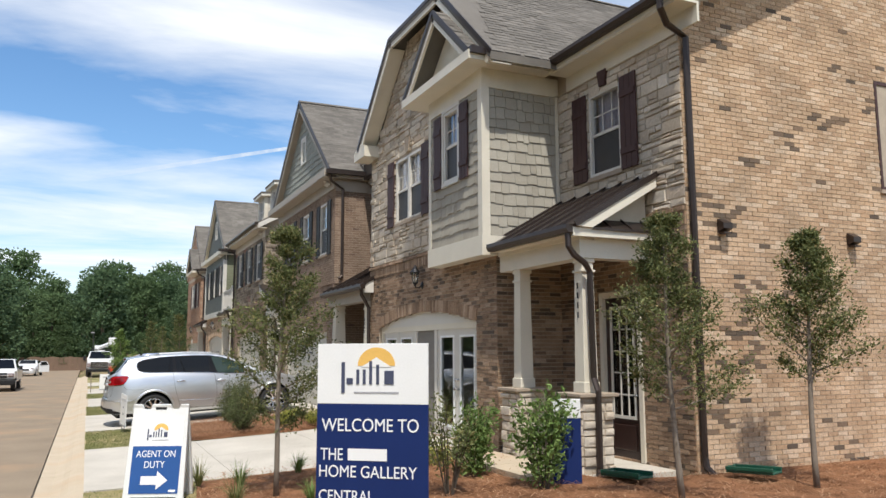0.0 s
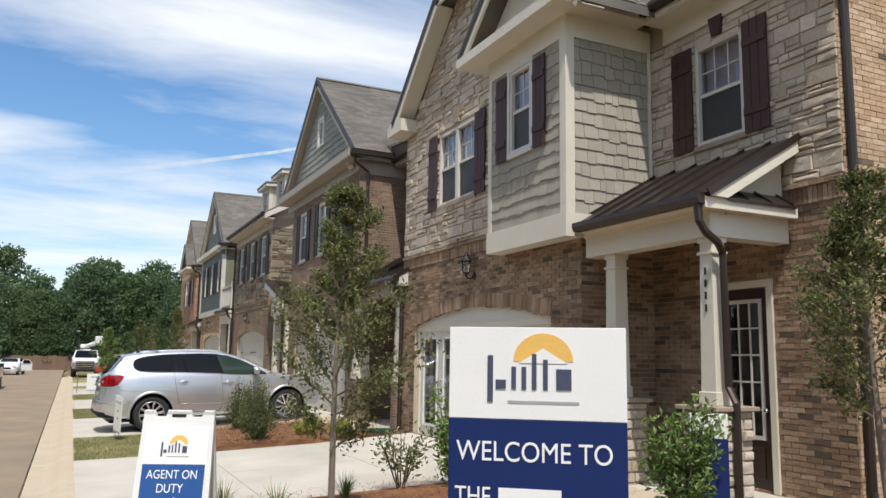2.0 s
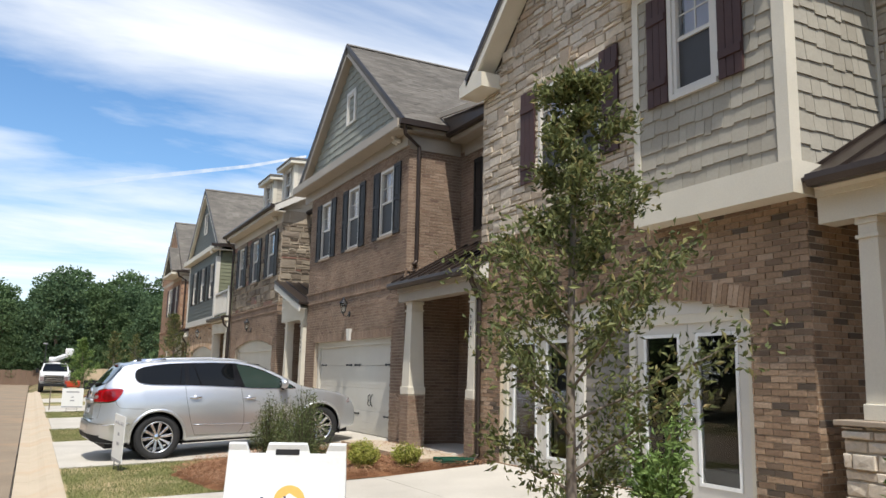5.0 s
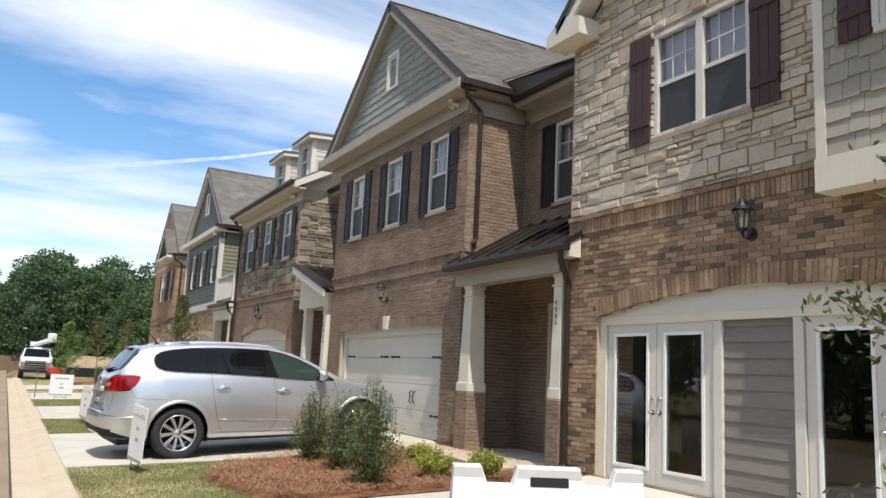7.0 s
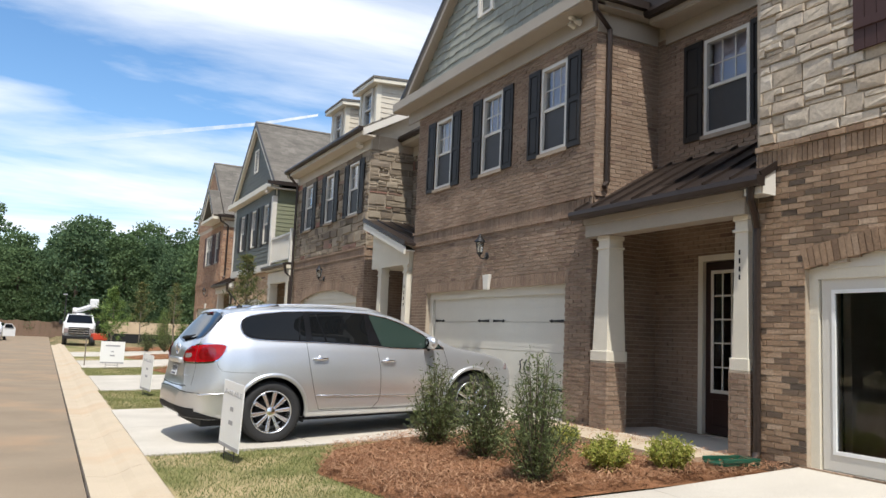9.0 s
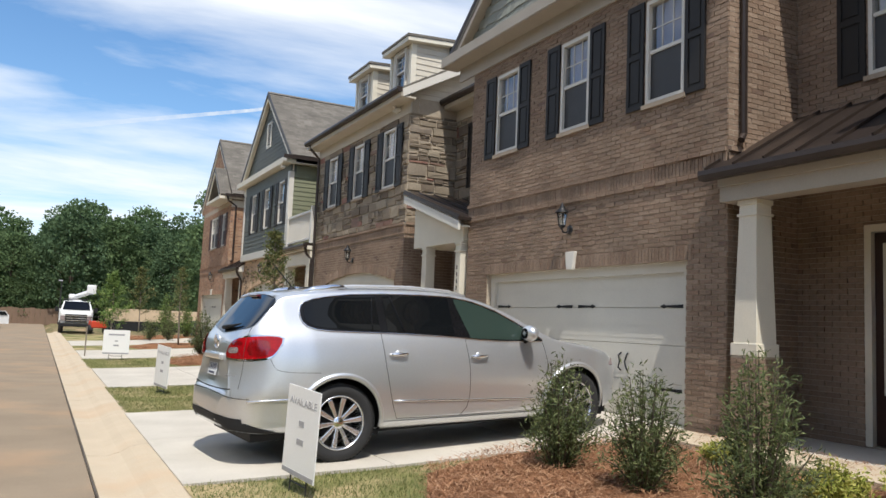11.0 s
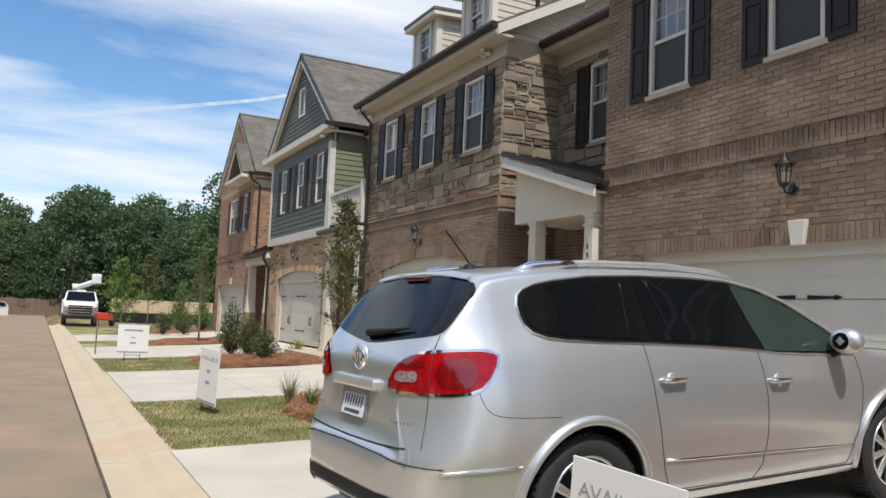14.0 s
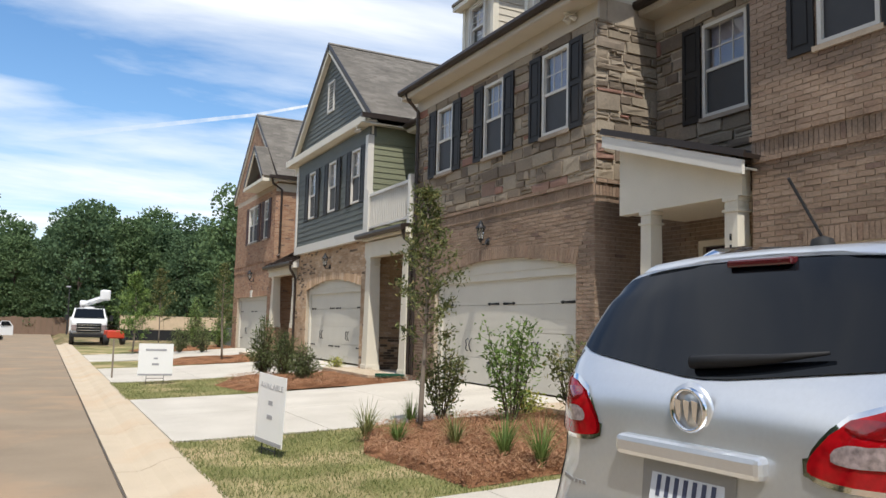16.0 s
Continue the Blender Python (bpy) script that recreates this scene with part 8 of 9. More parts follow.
spots += [(14 + 5 * k + rng.uniform(-1, 1), 92 - 3 * k + rng.uniform(-2, 2), rng.uniform(0.75, 0.95)) for k in range(8)]
spots += [(-19 - 4 * (k % 3) + rng.uniform(-1, 1), -34 + 4.3 * k + rng.uniform(-1, 1), rng.uniform(0.9, 1.1)) for k in range(27)]
spots += [(-10.5, 101.5, 1.0), (-15, 100, 0.94), (-20, 103, 0.96), (-27, 99, 0.95)]
spots += [(x, 104.5, rng.uniform(0.28, 0.42)) for x in (-7.5, -2.5, 2.0, 6.0, 10.5, 15.0, 19.0)]
used = set()
for i, (x, y, s) in enumerate(spots):
    k = i % 4
    m = pose(x, y, -0.15, 0, 0, rng.uniform(0, 360)) @ Matrix.Diagonal((s * rng.uniform(0.9, 1.15), s, s, 1))
    if k not in used:
        used.add(k)
        kinds[k].matrix_world = pose(x, y, -0.15, 0, 0, rng.uniform(0, 360))
        kinds[k].scale = (s, s, s)
    else:
        o = copy_thing(kinds[k], pose(x, y, -0.15, 0, 0, rng.uniform(0, 360)))
        o.scale = (s * rng.uniform(0.9, 1.15), s, s * rng.uniform(0.95, 1.06))


# ---- signs ----
M_SIGNWHITE = material("white sign board", (0.80, 0.80, 0.79), 0.45, bump=0.02, spread=0.03, scale=2)
M_NAVY = material("navy sign board", (0.011, 0.026, 0.115), 0.5, bump=0.02, spread=0.06, scale=2, spec=0.2)
M_BLUE = material("blue sign panel", (0.030, 0.095, 0.29), 0.5, bump=0.02, spread=0.06, scale=2, spec=0.2)
M_SUNYELLOW = material("yellow print", (0.78, 0.47, 0.12), 0.5, bump=0.0, spread=0.05)
M_GREYPRINT = material("grey print", (0.36, 0.36, 0.38), 0.5, bump=0.0)
M_PRINTWHITE = material("white lettering", (0.82, 0.82, 0.82), 0.5, bump=0.0, spread=0.02)
M_HDPE = material("white moulded plastic", (0.74, 0.74, 0.72), 0.5, bump=0.1, spread=0.05, scale=5, fine=40)
M_STEEL = material("dark steel stake", (0.06, 0.06, 0.06), 0.5, metal=0.6, bump=0.05)


def lettering(name, text, width, height, m, mat, parent):
    """Built-in font letters scaled to a width and height, lying in the board's plane (local x right, z up)."""
    cu = bpy.data.curves.new(name, "FONT")
    cu.body = text
    cu.extrude = 0.002
    ob = bpy.data.objects.new(name, cu)
    scene.collection.objects.link(ob)
    me = bpy.data.meshes.new_from_object(ob.evaluated_get(bpy.context.evaluated_depsgraph_get()))
    bpy.data.objects.remove(ob)
    bpy.data.curves.remove(cu)
    xs_, ys_ = [v.co.x for v in me.vertices], [v.co.y for v in me.vertices]
    x0, w, y0, h = min(xs_), max(xs_) - min(xs_), min(ys_), max(ys_) - min(ys_)
    for v in me.vertices:
        x, y, z = (v.co.x - x0) / w * width, (v.co.y - y0) / h * height, v.co.z
        v.co = (x, -z, y)
    me.materials.clear()
    me.materials.append(mat)
    out = new(name, me)
    out.parent = parent
    out.matrix_basis = m
    return out


def flat(name, outline, depth, mat, parent, label=""):
    """A plate in a board's plane from (x, z) points, depth = (near, far) in y."""
    return part(name, prism(bmesh.new(), [(x, depth[0], z) for x, z in outline], (0, depth[1] - depth[0], 0)), mat, parent, label)


def rect(x0, x1, z0, z1):
    return [(x0, z0), (x1, z0), (x1, z1), (x0, z1)]


def dome(cx, z, w, h, n=20):
    return [(cx - w * math.cos(math.pi * k / n), z + h * math.sin(math.pi * k / n)) for k in range(n + 1)]


def emblem(parent, x, z, s, y):
    """A plain sun dome over dark blocks and a thin grey stroke."""
    flat("emblem_dome", dome(x + 0.60 * s, z + 0.30 * s, 0.32 * s, 0.30 * s), (y - 0.003, y), M_SUNYELLOW, parent)
    flat("emblem_roof", [(x + 0.34 * s, z + 0.28 * s), (x + 0.86 * s, z + 0.28 * s), (x + 0.60 * s, z + 0.44 * s)], (y - 0.0045, y - 0.001), M_SIGNWHITE, parent)
    for a, b, h in ((0.0, 0.06, 0.50), (0.09, 0.20, 0.10), (0.26, 0.31, 0.24), (0.37, 0.42, 0.24), (0.48, 0.53, 0.38), (0.60, 0.65, 0.32), (0.74, 0.90, 0.22)):
        flat("emblem_block", rect(x + a * s, x + b * s, z - 0.14 * s if a == 0 else z, z + (h - 0.14 if a == 0 else h) * s), (y - 0.006, y - 0.002), M_NAVYBAR, parent)
    flat("emblem_stroke", rect(x + 0.22 * s, x + 0.98 * s, z - 0.15 * s, z - 0.12 * s), (y - 0.003, y), M_GREYPRINT, parent)


def welcome_sign():
    ax, ay = Vector((1.827, 6.64)), Vector((2.609, 6.045))
    yaw = math.degrees(math.atan2(ay.y - ax.y, ay.x - ax.x))
    t = thing("welcome_sign", "white and navy welcome sign board standing in pine straw", "sign")
    W, top, edge, low = 0.985, 2.065, 1.555, 0.42
    part("upper_board", boxes((0, W, 0, 0.03, edge, top)), M_SIGNWHITE, t, bevel=0.003)
    part("lower_board", boxes((0, W, 0.001, 0.03, low, edge - 0.002)), M_NAVY, t, bevel=0.003)
    for x in (0.06, W - 0.14):
        part("post", boxes((x, x + 0.08, 0.032, 0.11, 0.1, top - 0.05)), M_SIGNWHITE, t)
    emblem(t, 0.22, 1.72, 0.52, 0.0)
    for text, x, z, w, h in (("WELCOME TO", 0.045, 1.325, 0.86, 0.108), ("THE", 0.04, 1.085, 0.20, 0.098), ("HOME GALLERY", 0.03, 0.945, 0.86, 0.098), ("CENTRAL", 0.03, 0.745, 0.485, 0.095), ("PARK", 0.03, 0.60, 0.27, 0.095)):
        lettering("lettering", text, w, h, pose(x, -0.001, z), M_PRINTWHITE, t)
    flat("name_bar", rect(0.285, 0.63, 1.085, 1.183), (-0.003, 0.0), M_PRINTWHITE, t)
    t.matrix_world = pose(1.827, 6.64, 0, 0, 0, yaw)


def sandwich_board():
    """Moulded A-frame pavement sign: two leaning panels joined by a handle at the top."""
    yaw = math.degrees(math.atan2(11.32 - 11.63, 1.31 - 0.57))
    t = thing("sandwich_board", "white plastic A-frame sign with a blue arrow panel, on the grass", "sign")
    W, H = 0.80, 1.28
    out = [(0.0, 0.0), (0.07, 0.0), (0.10, 0.06), (W - 0.10, 0.06), (W - 0.07, 0.0), (W, 0.0), (W - 0.03, H), (W - 0.135, H), (W - 0.16, H - 0.07), (W * 0.5 + 0.14, H - 0.07), (W * 0.5 + 0.12, H), (W * 0.5 - 0.12, H), (W * 0.5 - 0.14, H - 0.07), (0.16, H - 0.07), (0.135, H), (0.03, H)]
    lean = 10.5
    front = flat("front_panel", out, (0.0, 0.05), M_HDPE, t)
    front.matrix_basis = pose(0, -0.02, 0, -lean, 0, 0)
    back = flat("back_panel", out, (-0.05, 0.0), M_HDPE, t)
    back.matrix_basis = pose(0, 0.46 + 0.02, 0, lean, 0, 0)
    for p, s in ((front, -1),):
        flat("paper", rect(0.07, W - 0.07, 0.10, 1.12), (-0.004, -0.001), M_SIGNWHITE, p)
        flat("blue_panel", rect(0.075, W - 0.075, 0.105, 0.72), (-0.007, -0.003), M_BLUE, p)
        lettering("lettering", "AGENT ON", 0.52, 0.088, pose(0.13, -0.008, 0.575), M_PRINTWHITE, p)
        lettering("lettering", "DUTY", 0.27, 0.088, pose(0.25, -0.008, 0.435), M_PRINTWHITE, p)
        flat("arrow", [(0.22, 0.22), (0.43, 0.22), (0.43, 0.155), (0.575, 0.275), (0.43, 0.395), (0.43, 0.33), (0.22, 0.33)], (-0.010, -0.006), M_PRINTWHITE, p)
        flat("print_bar", rect(0.60, 0.69, 0.125, 0.155), (-0.010, -0.006), M_PRINTWHITE, p)
        emblem(p, 0.25, 0.84, 0.30, -0.004)
        part("handle_slot", boxes((W * 0.5 - 0.075, W * 0.5 + 0.075, -0.003, 0.0, H - 0.075, H - 0.03)), M_PLASTIC, p, bevel=0.01)
    t.matrix_world = pose(0.52, 11.43, 0.03, 0, 0, yaw)


def lot_sign(at, yaw, w, h, z, label, words=True, foot=True, tilt=0.0):
    t = thing("lot_sign", label, "sign", group="lot signs")
    part("board", boxes((-w / 2, w / 2, 0, 0.012, z, z + h)), M_SIGNWHITE, t)
    flat("base_stripe", rect(-w / 2 + 0.005, w / 2 - 0.005, z + 0.005, z + 0.045), (-0.003, 0.0), M_GREYPRINT, t)
    if words:
        lettering("lettering", "AVAILABLE", w * 0.84, 0.062, pose(-w * 0.42, -0.001, z + h - 0.16), M_GREYPRINT, t)
        flat("number_bar", rect(-0.045, 0.045, z + h - 0.34, z + h - 0.29), (-0.003, 0.0), M_GREYPRINT, t)
    else:
        flat("print_bar", rect(-w * 0.3, w * 0.3, z + h - 0.17, z + h - 0.12), (-0.003, 0.0), M_GREYPRINT, t)
        flat("print_bar", rect(-w * 0.06, w * 0.06, z + h - 0.36, z + h - 0.32), (-0.003, 0.0), M_GREYPRINT, t)
    flat("print_bar", rect(-w * 0.10, w * 0.10, z + h - 0.50, z + h - 0.45), (-0.003, 0.0), M_GREYPRINT, t)
    for x in (-w * 0.25, w * 0.25):
        part("stake", tube(bmesh.new(), [(x, 0.018, -0.1), (x, 0.018, z + h * 0.5)], 0.007, 6), M_STEEL, t)
    part("crossbar", tube(bmesh.new(), [(-w * 0.25, 0.018, z - 0.06), (w * 0.25, 0.018, z - 0.06)], 0.007, 6), M_STEEL, t)
    t.matrix_world = pose(*at, 0, tilt, yaw)


welcome_sign()
sandwich_board()
lot_sign((0.88, 21.15, 0.02), -79, 0.58, 0.78, 0.16, "white lot sign marked available on wire stakes in grass", tilt=4)
lot_sign((0.92, 30.1, 0.0), -74, 0.58, 0.78, 0.16, "white lot sign marked available, leaning on wire stakes in grass", tilt=4)
lot_sign((0.98, 40.5, 0.03), -8, 0.76, 0.74, 0.20, "wide white lot sign on wire stakes in grass", words=False)
stake = thing("marker_stake", "thin pale wooden survey stake in the grass", "stake", (0.25, 43.0, 0.0))
part("stake_body", boxes((-0.02, 0.02, -0.02, 0.02, -0.1, 1.0)), M_BARK, stake)


def pylon_sign():
    t = thing("pylon_sign", "slim white-topped navy pylon sign beside a porch pier", "sign")
    part("navy_panel", boxes((-0.18, 0.18, 0, 0.10, 0.0, 0.84)), M_NAVY, t, bevel=0.004)
    part("white_panel", boxes((-0.18, 0.18, 0, 0.10, 0.842, 1.08)), M_SIGNWHITE, t, bevel=0.004)
    t.matrix_world = pose(5.62, 8.55, 0.30, 0, 0, -35)


pylon_sign()

M_GREENPLASTIC = material("green plastic", (0.010, 0.075, 0.045), 0.4, bump=0.05, spread=0.1)


def splash_block(at, yaw):
    t = thing("splash_block", "green plastic splash block under a downspout", "splash block", group="splash blocks")
    bm = boxes((-0.14, 0.14, 0, 0.62, 0.0, 0.03), (-0.15, -0.12, 0, 0.62, 0.03, 0.08), (0.12, 0.15, 0, 0.62, 0.03, 0.08), (-0.12, 0.12, 0, 0.03, 0.03, 0.08))
    part("tray", bm, M_GREENPLASTIC, t, bevel=0.008)
    t.matrix_world = pose(*at, 2, 0, yaw)


splash_block((7.78, 7.98, 0.42), 200)
splash_block((6.28, 8.6, 0.39), 192)
splash_block((6.05, 18.05, 0.33), 95)
splash_block((6.05, 37.8, 0.33), 95)

mat_thing = thing("doormat", "dark patterned doormat at glazed doors", "doormat", (5.85, 13.35, rise(5.85) + 0.05))
part("mat", boxes((-0.3, 0.3, -0.5, 0.5, 0.0, 0.015)), M_PLASTIC, mat_thing)
for k in range(5):
    part("stripe", boxes((-0.22, 0.22, -0.4 + k * 0.18, -0.33 + k * 0.18, 0.0145, 0.018)), M_GREYPRINT, mat_thing)


def flood_light(x, y, z):
    t = thing("flood_light", "small white twin flood light under the eave", "flood light", (x, y, z), "eave flood lights")
    part("mount", lathe(bmesh.new(), [(0.06, 0.0), (0.06, -0.03), (0.0, -0.035)], 12), M_WHITE, t, smooth=True)
    for s in (-1, 1):
        part("lamp_head", lathe(bmesh.new(), [(0.02, 0.0), (0.035, 0.05), (0.06, 0.12), (0.06, 0.13), (0.0, 0.12)], 12, (-0.02, s * 0.08, -0.10), "x"), M_WHITE, t, smooth=True)
        part("arm", tube(bmesh.new(), [(0, 0, -0.03), (0.0, s * 0.08, -0.10)], 0.012, 6), M_WHITE, t)


for x, y, z in ((6.12, 21.75, 6.96), (6.12, 31.6, 6.88), (5.98, 41.2, 7.0)):
    flood_light(x, y, z)

# ---- far road: parked vehicles, fence, lamp ----
M_VANWHITE = material("white vehicle paint", (0.72, 0.72, 0.71), 0.3, bump=0.0, spread=0.04, scale=1, coat=0.6)
M_REDPAINT = material("orange-red machine paint", (0.55, 0.06, 0.03), 0.4, bump=0.02, spread=0.1)
M_FENCE = material("weathered brown fence", (0.19, 0.125, 0.085), 0.9, bump=0.4, scale=3, fine=30, stretch=(1, 1, 0.2))
M_BOARD = material("pale board", (0.55, 0.42, 0.28), 0.9, bump=0.2, scale=2)


def simple_wheel(parent, x, y, s, z=0.33, r=0.33):
    w = part("wheel", lathe(bmesh.new(), [(0.0, 0.09 * s), (r * 0.6, 0.10 * s), (r * 0.62, 0.07 * s)], 20, (x, y, z), "y"), M_ALLOY, parent, smooth=True)
    part("tyre", lathe(bmesh.new(), [(r * 0.62, -0.09), (r * 0.95, -0.10), (r, -0.06), (r, 0.06), (r * 0.95, 0.10), (r * 0.62, 0.09)], 24, (x, y, z), "y"), M_TYRE, w, smooth=True)


def parked_sedan(at, yaw, paint, label, door_open=False):
    t = thing("parked_car", label, "car", group="cars parked across the road")
    top = [(0, 0.62), (0.05, 0.80), (0.15, 0.98), (0.7, 1.05), (1.1, 1.28), (1.5, 1.42), (2.2, 1.46), (2.7, 1.40), (3.3, 1.10), (3.6, 0.98), (4.3, 0.86), (4.6, 0.74), (4.72, 0.55)]
    bm = bmesh.new()
    rings = []
    for k in range(60):
        x = 4.72 * k / 59
        zt = lerp_table(top, x)
        e = min(1.0, 0.72 + 1.2 * min(x, 4.72 - x))
        zb, zr = 0.22, max(0.35, zt - 0.05)
        half = [(0, zb), (0.75 * e, zb)] + [(0.9 * e * smooth_table(GIRTH, min(1.76, z * 1.2)), z) for z in [zb + 0.03 + (zr - zb - 0.03) * j / 10 for j in range(11)]]
        half += [(half[-1][0] * 0.7, zt - 0.01), (0, zt)]
        rings.append([bm.verts.new((x, -y, z)) for y, z in half] + [bm.verts.new((x, y, z)) for y, z in half[-2:0:-1]])
    n = len(rings[0])
    for a, b in zip(rings, rings[1:]):
        for k in range(n):
            bm.faces.new((a[k], a[(k + 1) % n], b[(k + 1) % n], b[k]))
    bm.faces.new(rings[0])
    bm.faces.new(rings[-1][::-1])
    part("body", bm, paint, t, smooth=True)
    part("windscreen", prism(bmesh.new(), [(3.28, -0.68, 1.12), (3.28, 0.68, 1.12), (2.78, 0.58, 1.40), (2.78, -0.58, 1.40)], (0.03, 0, 0.025)), M_CARGLASS, t)
    part("rear_window", prism(bmesh.new(), [(0.75, -0.66, 1.09), (0.75, 0.66, 1.09), (1.3, 0.58, 1.37), (1.3, -0.58, 1.37)], (-0.03, 0, 0.03)), M_CARGLASS, t)
    for s in (-1, 1):
        part("side_window", prism(bmesh.new(), [(1.1, s * 0.82, 1.08), (3.1, s * 0.83, 1.06), (2.7, s * 0.70, 1.36), (1.5, s * 0.70, 1.38)], (0, s * 0.02, 0.01)), M_CARGLASS, t)
        part("headlamp", boxes((4.52, 4.66, s * 0.62 - 0.13, s * 0.62 + 0.13, 0.62, 0.74)), M_CLEAR, t, bevel=0.02)
        part("door_mirror", boxes((3.0, 3.12, s * 0.98 - 0.1, s * 0.98 + 0.1, 1.02, 1.14)), paint, t, bevel=0.03)
        for x in (0.95, 3.75):
            simple_wheel(t, x, s * 0.80, s)
    part("grille", boxes((4.66, 4.74, -0.42, 0.42, 0.50, 0.66)), M_PLASTIC, t, bevel=0.02)
    part("number_plate", boxes((4.72, 4.745, -0.15, 0.15, 0.40, 0.48)), M_PLATE, t)
    if door_open:
        d = part("open_door", prism(bmesh.new(), [(3.05, 0.92, 0.35), (2.75, 1.75, 0.35), (2.75, 1.75, 0.98), (2.85, 1.5, 1.32), (3.0, 1.05, 1.32), (3.05, 0.92, 1.0)], (0.06, 0.02, 0)), paint, t, "open white car door")
        part("door_window", prism(bmesh.new(), [(3.075, 1.05, 1.0), (2.84, 1.66, 1.0), (2.90, 1.48, 1.28), (3.05, 1.08, 1.28)], (0.05, 0.02, 0)), M_CARGLASS, d)
    t.matrix_world = pose(*at, 0, 0, yaw)


parked_sedan((-4.6, 84.5, -0.13), -96, M_VANWHITE, "white sedan with an open door parked across the road", True)


def pickup_truck(at):
    """White pickup seen from its front: bonnet, black grille and bumper, cab and open bed."""
    t = thing("pickup_truck", "white pickup truck with a black grille parked across the road", "truck", group="cars parked across the road")
    part("bonnet", boxes((-0.90, 0.90, 0.12, 1.45, 0.66, 1.13)), M_VANWHITE, t, bevel=0.09)
    part("cab", boxes((-0.93, 0.93, 1.3, 3.1, 0.5, 1.22)), M_VANWHITE, t, bevel=0.07)
    g = bmesh.new()
    lo = [g.verts.new(p) for p in ((-0.88, 1.38, 1.21), (0.88, 1.38, 1.21), (0.88, 3.05, 1.21), (-0.88, 3.05, 1.21))]
    hi = [g.verts.new(p) for p in ((-0.70, 1.95, 1.76), (0.70, 1.95, 1.76), (0.72, 2.9, 1.76), (-0.72, 2.9, 1.76))]
    g.faces.new(hi)
    for k in range(4):
        g.faces.new((lo[k], lo[(k + 1) % 4], hi[(k + 1) % 4], hi[k]))
    part("cab_roof", g, M_VANWHITE, t, bevel=0.04)
    part("windscreen", prism(bmesh.new(), [(-0.77, 1.40, 1.25), (0.77, 1.40, 1.25), (0.64, 1.90, 1.71), (-0.64, 1.90, 1.71)], (0, -0.02, 0.025)), M_CARGLASS, t)
    part("grille", boxes((-0.52, 0.52, 0.06, 0.16, 0.74, 1.02)), M_PLASTIC, t, bevel=0.03)
    part("grille_bar", boxes((-0.78, 0.78, 0.03, 0.08, 0.87, 0.91)), M_CHROME, t, bevel=0.01)
    part("bumper", boxes((-0.94, 0.94, -0.06, 0.16, 0.36, 0.64)), M_PLASTIC, t, bevel=0.05)
    part("number_plate", boxes((-0.15, 0.15, -0.075, -0.06, 0.46, 0.54)), M_PLATE, t)
    part("bed", boxes((-0.92, 0.92, 3.15, 5.2, 0.55, 1.12)), M_VANWHITE, t, bevel=0.04)
    for s in (-1, 1):
        part("headlamp", boxes((s * 0.70 - 0.15, s * 0.70 + 0.15, 0.07, 0.18, 0.80, 1.0)), M_CLEAR, t, bevel=0.03)
        part("door_mirror", boxes((s * 1.06 - 0.09, s * 1.06 + 0.09, 1.55, 1.63, 1.18, 1.38)), M_PLASTIC, t, bevel=0.02)
        part("side_window", prism(bmesh.new(), [(s * 0.885, 1.55, 1.26), (s * 0.885, 2.95, 1.26), (s * 0.75, 2.85, 1.68), (s * 0.75, 2.0, 1.68)], (s * 0.01, 0, 0.005)), M_CARGLASS, t)
        for y in (0.85, 4.2):
            w = part("wheel", lathe(bmesh.new(), [(0.0, 0.1), (0.23, 0.11), (0.24, 0.08)], 18, (s * 0.80, y, 0.37), "x"), M_ALLOY, t, smooth=True)
            part("tyre", lathe(bmesh.new(), [(0.23, -0.11), (0.35, -0.12), (0.37, -0.07), (0.37, 0.07), (0.35, 0.12), (0.23, 0.11)], 22, (s * 0.80, y, 0.37), "x"), M_TYRE, w, smooth=True)
    t.matrix_world = pose(*at, 0, 0, 0)


pickup_truck((-4.45, 49.0, -0.13))


